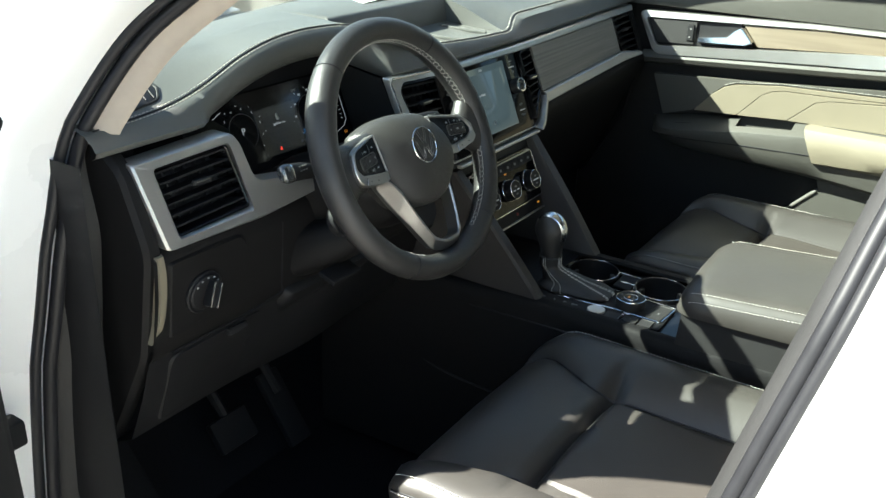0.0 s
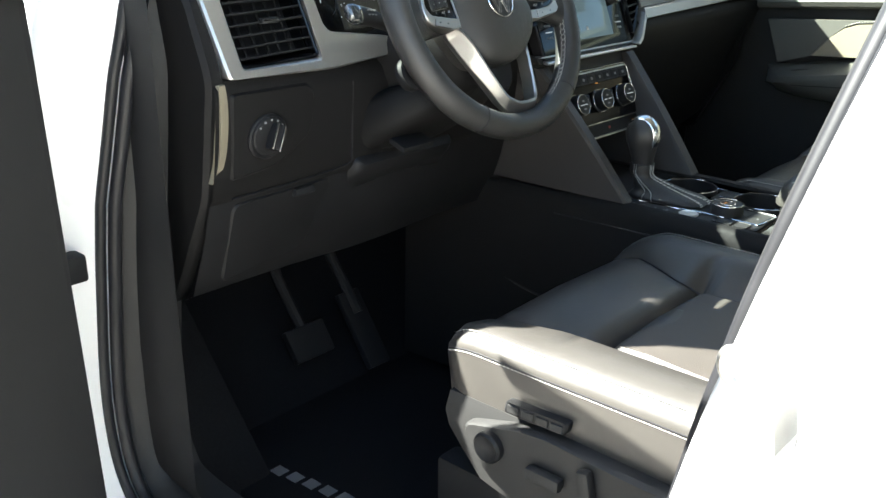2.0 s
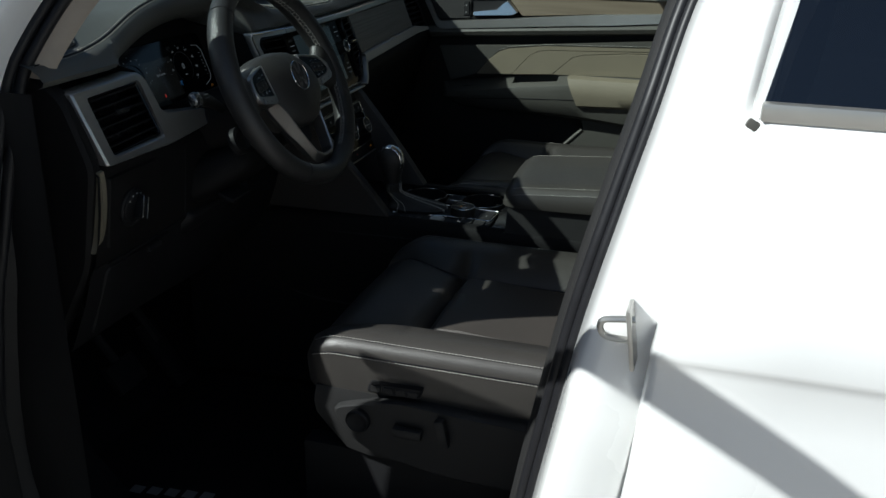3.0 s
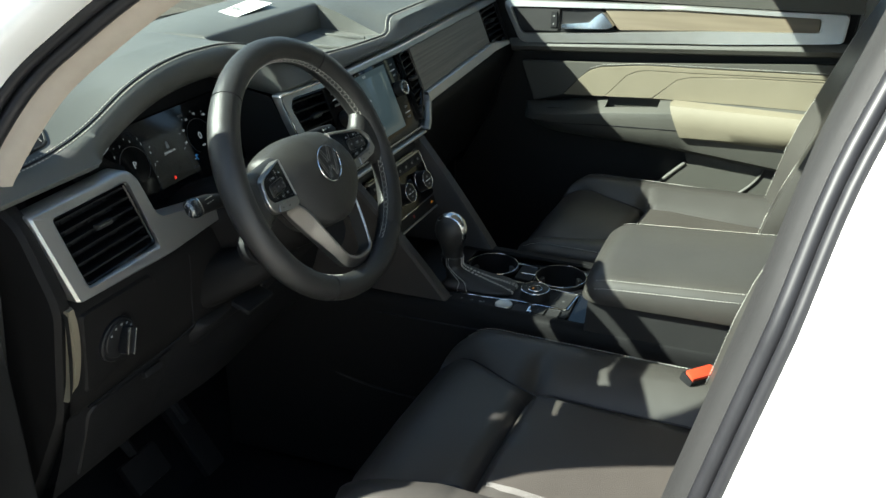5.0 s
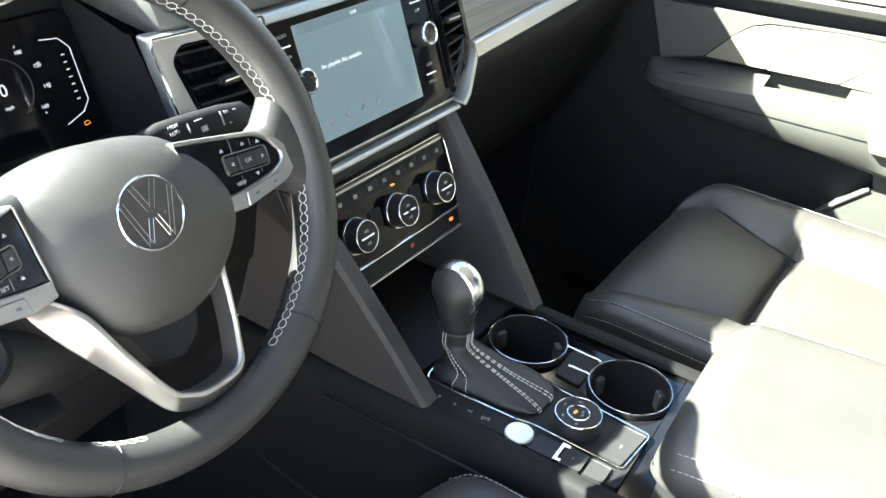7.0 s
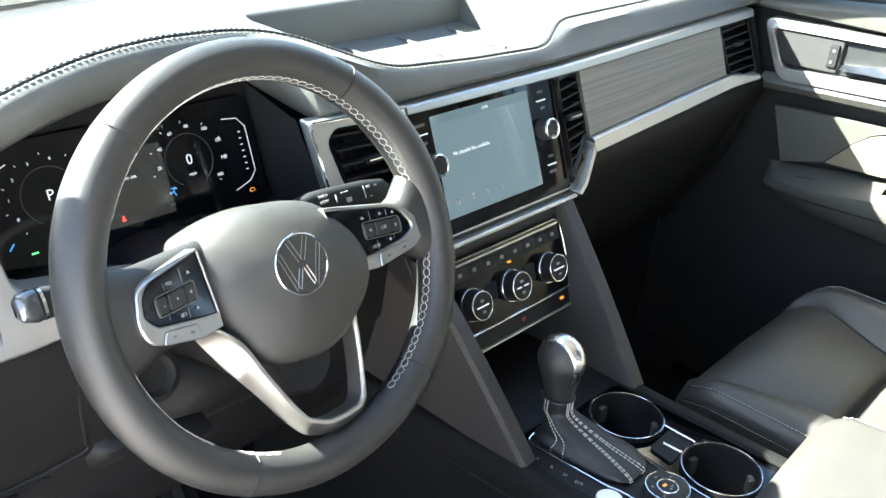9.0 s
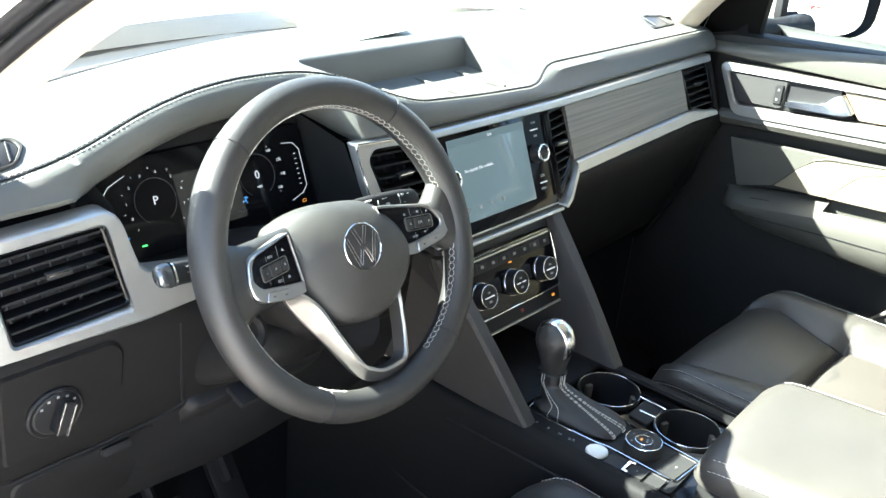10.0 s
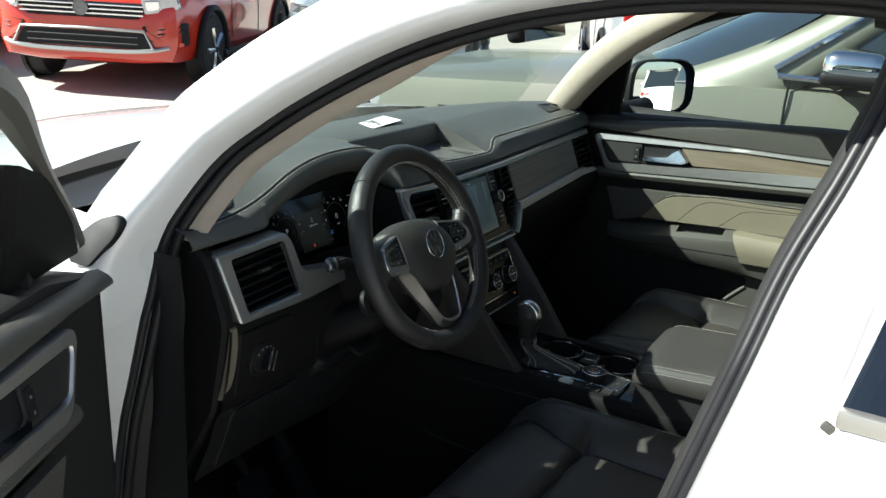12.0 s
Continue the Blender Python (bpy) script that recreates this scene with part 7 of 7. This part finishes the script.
    part("map_pocket", bm, M_DOORPLASTIC, door, "moulded rim of the map pocket", angle=60)
    # window
    bm = bmesh.new()
    tumble = lambda y, z: place(Vector((0.800 - 0.45 * (z - 1.22), y, z)))
    edge_pts = [(0.300, 1.185), (0.215, 1.292), (0.140, 1.352), (0.055, 1.410), (-0.055, 1.467), (-0.170, 1.505), (-0.300, 1.532), (-0.560, 1.548), (-0.610, 1.500), (-0.600, 1.35), (-0.580, 1.235)]
    if mirror:
        edge_pts[0:4] = [(0.345, 1.203), (0.255, 1.268), (0.165, 1.327), (0.065, 1.392)]
    vs = [bm.verts.new(tumble(y, z)) for y, z in edge_pts]
    bm.faces.new(vs)
    pane = part("window_pane", bm, M_GLASS, door, "clear side window")
    pane.visible_shadow = False
    bm = bmesh.new()
    run = smooth_path([(y, z, 0) for y, z in edge_pts], 4)
    tube(bm, [tumble(p.x, p.y) for p in run], [lerp(0.009, 0.022, ease(0.15, -0.1, p.x)) for p in run] if mirror else 0.012, 8)
    part("window_frame", bm, M_DOORPLASTIC if mirror else M_BLACK, door)
    bm = bmesh.new()
    corner = [(0.338, 1.190), (0.255, 1.263), (0.165, 1.322), (0.110, 1.352), (0.035, 1.380), (0.150, 1.200)] if mirror else [(0.300, 1.180), (0.235, 1.270), (0.140, 1.350), (0.104, 1.372), (0.152, 1.196)]
    plate(bm, rounded(corner, 0.006), lambda y, z, d: place(Vector((0.792 - 0.45 * (z - 1.22) + d, y, z))), 0.0, 0.02)
    part("mirror_corner_panel", bm, M_HARD, door)
    # outside mirror
    def housing(k, j):
        t = 2 * math.pi * j / 24
        c, sn = math.cos(t), math.sin(t)
        sgn = lambda v: math.copysign(abs(v) ** 0.55, v)
        u, v = 0.105 * sgn(c), 0.080 * sgn(sn)
        depth, grow = [(0.0, 1.0), (0.008, 1.05), (0.028, 1.0), (0.048, 0.78), (0.058, 0.40)][k]
        return place(Vector((1.068 + u * grow + 0.008 * v, 0.110 + depth - 0.56 * u * grow, 1.255 + v * grow)))
    bm = bmesh.new()
    rws = [[bm.verts.new(housing(k, j)) for j in range(24)] for k in range(5)]
    for a, b in zip(rws, rws[1:]):
        for j in range(24):
            bm.faces.new((a[j], a[(j + 1) % 24], b[(j + 1) % 24], b[j]))
    bm.faces.new(rws[-1])
    mir = part("mirror_housing", bm, M_WHITE if mirror else M_BLACK, door, "black outside mirror housing")
    bm = bmesh.new()
    def mglass(k, j):
        t = 2 * math.pi * j / 24
        sgn = lambda v: math.copysign(abs(v) ** 0.55, v)
        u, v = 0.094 * k * sgn(math.cos(t)) - 0.007, 0.074 * k * sgn(math.sin(t))
        return place(Vector((1.068 + u, 0.126 - 0.587 * u + 0.067 * v + (u * u + v * v) / 2.6 - 0.006, 1.255 + v)))
    loft(bm, [[mglass(k / 8, j) for j in range(24)] for k in range(8, 0, -1)], caps=False)
    mid = bm.verts.new(mglass(0, 0))
    bm.verts.ensure_lookup_table()
    inner = bm.verts[-25:-1]
    for j in range(24):
        bm.faces.new((inner[j], inner[(j + 1) % 24], mid))
    part("mirror_glass", bm, M_MIRROR, mir, "outside mirror glass")
    bm = bmesh.new()
    tube(bm, [place(Vector(p)) for p in ((0.80, 0.20, 1.20), (0.90, 0.165, 1.195), (1.0, 0.14, 1.20))], [0.035, 0.028, 0.030], 10)
    part("mirror_arm", bm, M_BLACK, mir)
    return door


build_door("passenger_door", "closed passenger door, grey lining with beige stitched inserts", lambda p: p, False)
HINGE, SWING = Vector((-0.915, 0.385)), radians(62)


def swung(p):
    v = Vector((-p.x, p.y)) - HINGE
    return Vector((HINGE.x + v.x * math.cos(SWING) + v.y * math.sin(SWING), HINGE.y - v.x * math.sin(SWING) + v.y * math.cos(SWING), p.z))


build_door("driver_door", "driver's door standing open, dark lining, shade-darkened inserts and white skin", swung, True)


# ---- parked cars round about ----
def parked_car(name, label, paint, at, heading, length=4.5, width=1.84, height=1.66, chrome=True, reach=0.0):
    """A parked family car; heading: degrees of its nose from +y, turning left."""
    L, W, H = length, width / 2, height
    base = Vector((at[0], at[1], slope(at[0], at[1])))
    m = Matrix.Translation(base) @ Matrix.Rotation(radians(heading), 4, "Z")
    car = thing(name, base, label, "car", "parked cars")
    P = lambda x, y, z: m @ Vector((x, y, z))
    def add(nm, bm, mat, lab="", parent=None, angle=40):
        return part(nm, bm, mat, parent or car, lab, angle)
    gl = M_TINTCAR
    front_y = L / 2 + reach
    lift = H / 1.68
    hood, belt = 0.60 * H, 0.64 * H
    # lower body: sections from tail to nose
    secs = []
    for y, w, zt, zb in ((-L / 2, 0.80, 0.60 * H, 0.42), (-L / 2 + 0.06, 0.92, 0.64 * H, 0.30), (-L / 2 + 0.35, 0.985, belt, 0.26), (-L * 0.2, 1.0, belt, 0.24), (L * 0.08, 1.0, belt * 0.985, 0.24), (L * 0.20, 1.0, belt * 0.975, 0.24), (L * 0.27, 0.99, hood * 0.995, 0.24), (L * 0.38, 0.975, hood * 0.965, 0.24), (front_y - 0.22, 0.94, hood * 0.92, 0.24), (front_y - 0.10, 0.92, hood * 0.86, 0.25), (front_y - 0.03, 0.83, hood * 0.76, 0.27), (front_y, 0.70, hood * 0.60, 0.30)):
        w *= W
        ring = [(-w * 0.55, zb), (-w * 0.93, zb + 0.03), (-w, zb + 0.18), (-w * 1.0, lerp(zb, zt, 0.55)), (-w * 0.985, lerp(zb, zt, 0.80)), (-w * 0.94, zt - 0.03), (-w * 0.86, zt), (-w * 0.4, zt + 0.035), (0, zt + 0.045)]
        ring = ring + [(-a, b) for a, b in ring[-2::-1]]
        secs.append([P(a, y, b) for a, b in ring])
    bm = bmesh.new()
    loft(bm, secs)
    add("body", bm, paint, angle=35)
    # roof and pillars
    y0, y1, y2, y3 = L * 0.235, L * 0.03, -L * 0.33, -L * 0.46
    zr = H
    sill = belt - 0.01
    bm = bmesh.new()
    for s in (-1, 1):
        for a, b in (((W * 0.90, -L * 0.06, sill), (W * 0.72, -L * 0.07, zr - 0.03)), ((W * 0.90, -L * 0.28, sill), (W * 0.71, -L * 0.27, zr - 0.04)), ((W * 0.88, y3, sill), (W * 0.66, y2 - 0.05, zr - 0.08))):
            tube(bm, [P(s * a[0], a[1], a[2]), P(s * b[0], b[1], b[2])], 0.045, 8)
        tube(bm, [P(s * W * 0.70, y1, zr - 0.05), P(s * W * 0.73, -L * 0.12, zr - 0.015), P(s * W * 0.66, y2 - 0.05, zr - 0.08)], 0.05, 8)
    add("pillars", bm, paint)
    bm = bmesh.new()
    def roofp(s, t):
        x = lerp(-1, 1, s)
        y = lerp(y1, y2 - 0.05, t)
        return P(x * W * 0.72, y, zr - 0.04 + 0.045 * (1 - x * x) + 0.03 * math.sin(math.pi * t))
    patch(bm, 8, 8, roofp)
    add("roof", bm, paint)
    bm = bmesh.new()
    patch(bm, 16, 6, lambda s, t: P(lerp(-1, 1, s) * lerp(W * 0.89, W * 0.71, t), lerp(y0 - 0.05, y1 + 0.02, t) + lerp(0.48, 0.14, t) * (1 - abs(lerp(-1, 1, s)) ** 2.4), lerp(sill - 0.01, zr - 0.04, t)))
    add("windscreen", bm, gl, "windscreen")
    bm = bmesh.new()
    patch(bm, 6, 4, lambda s, t: P(lerp(-1, 1, s) * lerp(W * 0.87, W * 0.68, t), lerp(y3, y2 - 0.05, t) - 0.06 * (1 - lerp(-1, 1, s) ** 2), lerp(sill, zr - 0.08, t)))
    add("rear_window", bm, gl)
    for s in (-1, 1):
        for ya, yb, yc, yd in ((y0 - 0.30, -L * 0.055, -L * 0.065, y1 - 0.06), (-L * 0.07, -L * 0.275, -L * 0.265, -L * 0.08), (-L * 0.29, y3 + 0.08, y2, -L * 0.28)):
            bm = bmesh.new()
            q = [bm.verts.new(P(s * W * 0.905, ya, sill)), bm.verts.new(P(s * W * 0.905, yb, sill)), bm.verts.new(P(s * W * 0.735, yc, zr - 0.06)), bm.verts.new(P(s * W * 0.735, yd, zr - 0.06))]
            bm.faces.new(q)
            add("side_window", bm, gl)
        # front pillar, flowing into the wing
        rows = []
        for k in range(15):
            t = (k / 14) ** 1.3
            c = Vector((W * 0.935, y0 - 0.33, sill - 0.070)).lerp(Vector((W * 0.735, y1 - 0.10, zr - 0.05)), t)
            e = Vector((W * 0.890, y0 - 0.04, sill - 0.045)).lerp(Vector((W * 0.700, y1 + 0.03, zr - 0.035)), t) + Vector((-0.03, 0.40, -0.06)) * (1 - t) ** 6
            rows.append([P(s * (q.x + lift), q.y, q.z + lift * 0.8) for q, lift in ((c.lerp(e, f), o) for f, o in ((0.0, -0.02), (0.02, 0.0), (0.2, 0.014), (0.5, 0.022), (0.8, 0.014), (0.98, 0.0), (1.0, -0.02)))])
        bm = bmesh.new()
        loft(bm, rows, closed=False, caps=False)
        add("front_pillar", bm, paint, angle=60)
        if chrome:
            bm = bmesh.new()
            tube(bm, [P(s * W * 0.935, y3 + 0.05, sill + 0.005), P(s * W * 0.945, -L * 0.1, sill + 0.005), P(s * W * 0.94, y0 - 0.30, sill + 0.004), P(s * W * 0.925, y0 - 0.28, sill + 0.03), P(s * W * 0.74, y1 - 0.10, zr - 0.05), P(s * W * 0.76, -L * 0.12, zr - 0.035)], 0.012, 6)
            add("chrome_window_line", bm, M_CHROME)
        # shut lines, handles, sill and mirror
        for yl in (y0 - 0.34, -L * 0.065, -L * 0.285):
            bm = bmesh.new()
            tube(bm, [P(s * W * 0.945, yl, sill - 0.01), P(s * W * 0.968, yl, sill - 0.10), P(s * W * 0.992, yl - 0.005, sill - 0.26), P(s * W * 1.001, yl - 0.005, 0.72), P(s * W * 1.001, yl, 0.42)], 0.005, 5)
            add("door_gap", bm, M_SEAL)
        for yl in (-L * 0.03, -L * 0.25):
            bm = bmesh.new()
            tube(bm, [P(s * W * 0.985, yl, 0.90), P(s * W * 1.02, yl - 0.04, 0.905), P(s * W * 1.02, yl - 0.14, 0.905), P(s * W * 0.985, yl - 0.18, 0.90)], 0.012, 8)
            add("door_handle", bm, M_CHROME if chrome else paint)
        bm = bmesh.new()
        box(bm, (0, 0, 0), (0.23, 0.21, 0.118), 0.055, None, 4)
        bm.transform(m @ Matrix.Translation((s * (W + 0.10), y0 - 0.585, sill + 0.075)))
        mi = add("outside_mirror", bm, M_CHROME if chrome else paint)
        bm = bmesh.new()
        box(bm, (0, 0, 0), (0.234, 0.214, 0.050), 0.022, None, 3)
        bm.transform(m @ Matrix.Translation((s * (W + 0.10), y0 - 0.585, sill + 0.040)))
        add("mirror_underside", bm, M_BLACK, parent=mi)
        bm = bmesh.new()
        tube(bm, [P(s * W * 0.92, y0 - 0.50, sill), P(s * (W + 0.05), y0 - 0.54, sill + 0.04)], 0.03, 8)
        add("mirror_arm", bm, M_BLACK, parent=mi)
        bm = bmesh.new()
        tube(bm, [P(s * W * 1.0, -L * 0.24, 0.27), P(s * W * 1.0, L * 0.24, 0.27)], 0.05, 8)
        add("sill_cladding", bm, M_BLACK)
        for yw in (L * 0.30, -L * 0.29):
            bm = bmesh.new()
            disc(bm, P(s * (W - 0.20), yw, 0.34), m.to_3x3() @ Vector((s, 0, 0)), [(0.27, 0), (0.335, 0.02), (0.35, 0.06), (0.35, 0.17), (0.335, 0.21), (0.25, 0.215)], 32)
            wh = add("wheel", bm, M_TYRE)
            bm = bmesh.new()
            disc(bm, P(s * (W - 0.20), yw, 0.34), m.to_3x3() @ Vector((s, 0, 0)), [(0.25, 0.19), (0.245, 0.218), (0.23, 0.205), (0.05, 0.200), (0.04, 0.212), (0.001, 0.213)], 32)
            add("rim", bm, M_RIM, parent=wh)
            for k in range(5):
                bm = bmesh.new()
                a = 2 * math.pi * k / 5
                ax = Vector((0, math.cos(a), math.sin(a)))
                tube(bm, [P(s * (W + 0.016), yw + ax.y * 0.03, 0.34 + ax.z * 0.03), P(s * (W + 0.012), yw + ax.y * 0.235, 0.34 + ax.z * 0.235)], [0.022, 0.030], 6)
                add("rim_spoke", bm, M_CHROME, parent=wh)
            bm = bmesh.new()
            arch = [P(s * (W + 0.005), yw + 0.405 * math.cos(t), 0.34 + 0.405 * math.sin(t)) for t in (radians(d) for d in range(-12, 193, 12))]
            tube(bm, arch, 0.035, 8)
            add("arch_cladding", bm, M_BLACK)
            bm = bmesh.new()
            disc(bm, P(s * (W - 0.02), yw, 0.34), m.to_3x3() @ Vector((s, 0, 0)), [(0.39, -0.02), (0.39, 0.018), (0.001, 0.018)], 28)
            add("wheel_well", bm, M_SEAL)
    # nose: grille, lamps, lower intake
    nose = lambda x, z, d: P(x, front_y - 0.03 - d - 0.17 * (max(0.0, abs(x) / W - 0.66) / 0.28) ** 2, z * lift)
    def front_plate(nm, loop, mat, d0, r=0.02, lab="", parent=None):
        bm = bmesh.new()
        lp = []
        rl = rounded(loop, r)
        for a, b in zip(rl, rl[1:] + rl[:1]):
            k = max(1, int((b - a).length / 0.12))
            lp += [a.lerp(b, j / k) for j in range(k)]
        n0 = [bm.verts.new(nose(p.x, p.y, d0)) for p in lp]
        n1 = [bm.verts.new(nose(p.x, p.y, d0 + 0.06)) for p in lp]
        for j in range(len(lp)):
            bm.faces.new((n0[j], n0[(j + 1) % len(lp)], n1[(j + 1) % len(lp)], n1[j]))
        bm.faces.new(n0)
        return add(nm, bm, mat, lab, parent)
    g = front_plate("grille", [(-0.62, 0.80), (0.62, 0.80), (0.52, 0.66), (-0.52, 0.66)], M_BLACK, -0.05, 0.03, "black grille with chrome bars")
    for zb in (0.695, 0.735, 0.775):
        bm = bmesh.new()
        tube(bm, [nose(lerp(-0.58, 0.58, k / 16), zb, -0.056) for k in range(17)], 0.008, 6)
        add("grille_bar", bm, M_CHROME, parent=g)
    bm = bmesh.new()
    disc(bm, nose(0, 0.745, -0.06), m.to_3x3() @ Vector((0, 1, 0)), [(0.072, 0), (0.072, 0.012), (0.062, 0.014), (0.060, 0.008), (0.001, 0.008)], 28)
    add("emblem", bm, M_EMBLEM, "round metal emblem", g)
    for s in (-1, 1):
        lp = front_plate("headlight", [(s * 0.56, 0.84), (s * 0.84, 0.86), (s * 0.86, 0.76), (s * 0.60, 0.71)], M_LAMP, -0.06, 0.02, "clear headlight")
        front_plate("lamp_reflector", [(s * 0.60, 0.82), (s * 0.72, 0.83), (s * 0.72, 0.76), (s * 0.62, 0.74)], M_CHROME, -0.066, 0.02, parent=lp)
        front_plate("bumper_vent", [(s * 0.55, 0.60), (s * 0.90, 0.64), (s * 0.90, 0.43), (s * 0.76, 0.40), (s * 0.60, 0.53)], M_BLACK, -0.045, 0.02, "black corner vent")
        front_plate("bumper_blade", [(s * 0.545, 0.555), (s * 0.605, 0.560), (s * 0.70, 0.500), (s * 0.885, 0.455), (s * 0.875, 0.425), (s * 0.74, 0.420)], paint, -0.058, 0.012, "painted blade below the corner vent")
        for zb in (0.535, 0.575):
            bm = bmesh.new()
            tube(bm, [nose(s * lerp(0.70, 0.885, k / 4), zb + 0.03 * k / 4, -0.052) for k in range(5)], 0.007, 6)
            add("vent_fin", bm, M_PLASTIC)
    inn = front_plate("lower_intake", [(-0.56, 0.54), (0.56, 0.54), (0.64, 0.40), (-0.64, 0.40)], M_BLACK, -0.055, 0.03, "black lower intake")
    for zb in (0.435, 0.495):
        bm = bmesh.new()
        tube(bm, [nose(lerp(-0.52, 0.52, k / 12), zb, -0.06) for k in range(13)], 0.010, 6)
        add("intake_bar", bm, M_PLASTIC, parent=inn)
    bm = bmesh.new()
    tube(bm, [nose(lerp(-0.78, 0.78, k / 16), 0.365 + 0.05 * abs(lerp(-1, 1, k / 16)) ** 4, -0.055) for k in range(17)], 0.022, 8)
    tube(bm, [nose(x, z, -0.058) for x, z in ((-0.66, 0.40), (-0.58, 0.555), (0, 0.565), (0.58, 0.555), (0.66, 0.40))], 0.014, 8)
    add("lip", bm, M_SILVER, "silver lower lip")
    # tail
    for s in (-1, 1):
        bm = bmesh.new()
        box(bm, (0, 0, 0), (0.34, 0.12, 0.13), 0.03)
        bm.transform(m @ Matrix.Translation((s * W * 0.72, -L / 2 + 0.06, 0.95)))
        add("tail_light", bm, M_TAIL)
    return car


M_RED = material("red_car_paint", (0.50, 0.030, 0.012), 0.25, vary=0.04, scale=3, coat=1.0)
M_GREYGREEN = material("grey_green_car_paint", (0.150, 0.153, 0.120), 0.34, vary=0.04, scale=3, coat=0.5, metal=0.2)
M_BLUE = material("silver_blue_car_paint", (0.28, 0.33, 0.40), 0.25, vary=0.04, scale=3, coat=1.0, metal=0.3)
M_DARKCAR = material("black_car_paint", (0.012, 0.013, 0.016), 0.22, vary=0.04, scale=3, coat=1.0)
M_SILVERCAR = material("pale_silver_car_paint", (0.42, 0.44, 0.46), 0.3, vary=0.04, scale=3, coat=1.0, metal=0.5)
M_TYRE = material("tyre_rubber", (0.018, 0.018, 0.018), 0.85, vary=0.2, scale=40)
M_RIM = material("dark_rim_metal", (0.10, 0.10, 0.10), 0.4, metal=0.8)
M_LAMP = material("lamp_glass", (0.45, 0.47, 0.50), 0.08, metal=0.6, coat=1.0)
M_TAIL = material("tail_lamp_red", (0.35, 0.01, 0.01), 0.15, coat=1.0)
M_TINTCAR = material("dark_car_window", (0.020, 0.026, 0.030), 0.04, vary=0.1, scale=3, coat=1.0)
parked_car("red_suv", "red parked family car facing the lot aisle", M_RED, (6.14, 7.50), 116, 4.5, 1.84, 1.68)
parked_car("grey_suv", "grey-green parked car with chrome window line", M_GREYGREEN, (2.88, -0.89), 0, 4.9, 1.90, 1.88, reach=0.38)
parked_car("silver_blue_suv", "pale silver-blue parked family car", M_BLUE, (7.8, 5.4), 116, 4.6, 1.86, 1.70)
parked_car("black_suv", "black parked family car", M_DARKCAR, (5.2, 10.3), 116, 4.6, 1.86, 1.70)
parked_car("silver_suv", "pale silver parked family car", M_SILVERCAR, (9.3, 2.6), 296, 4.7, 1.9, 1.75)
parked_car("white_suv", "white parked family car seen from its tail", M_WHITE, (3.1, -9.1), 192, 4.8, 1.9, 1.75, chrome=False)
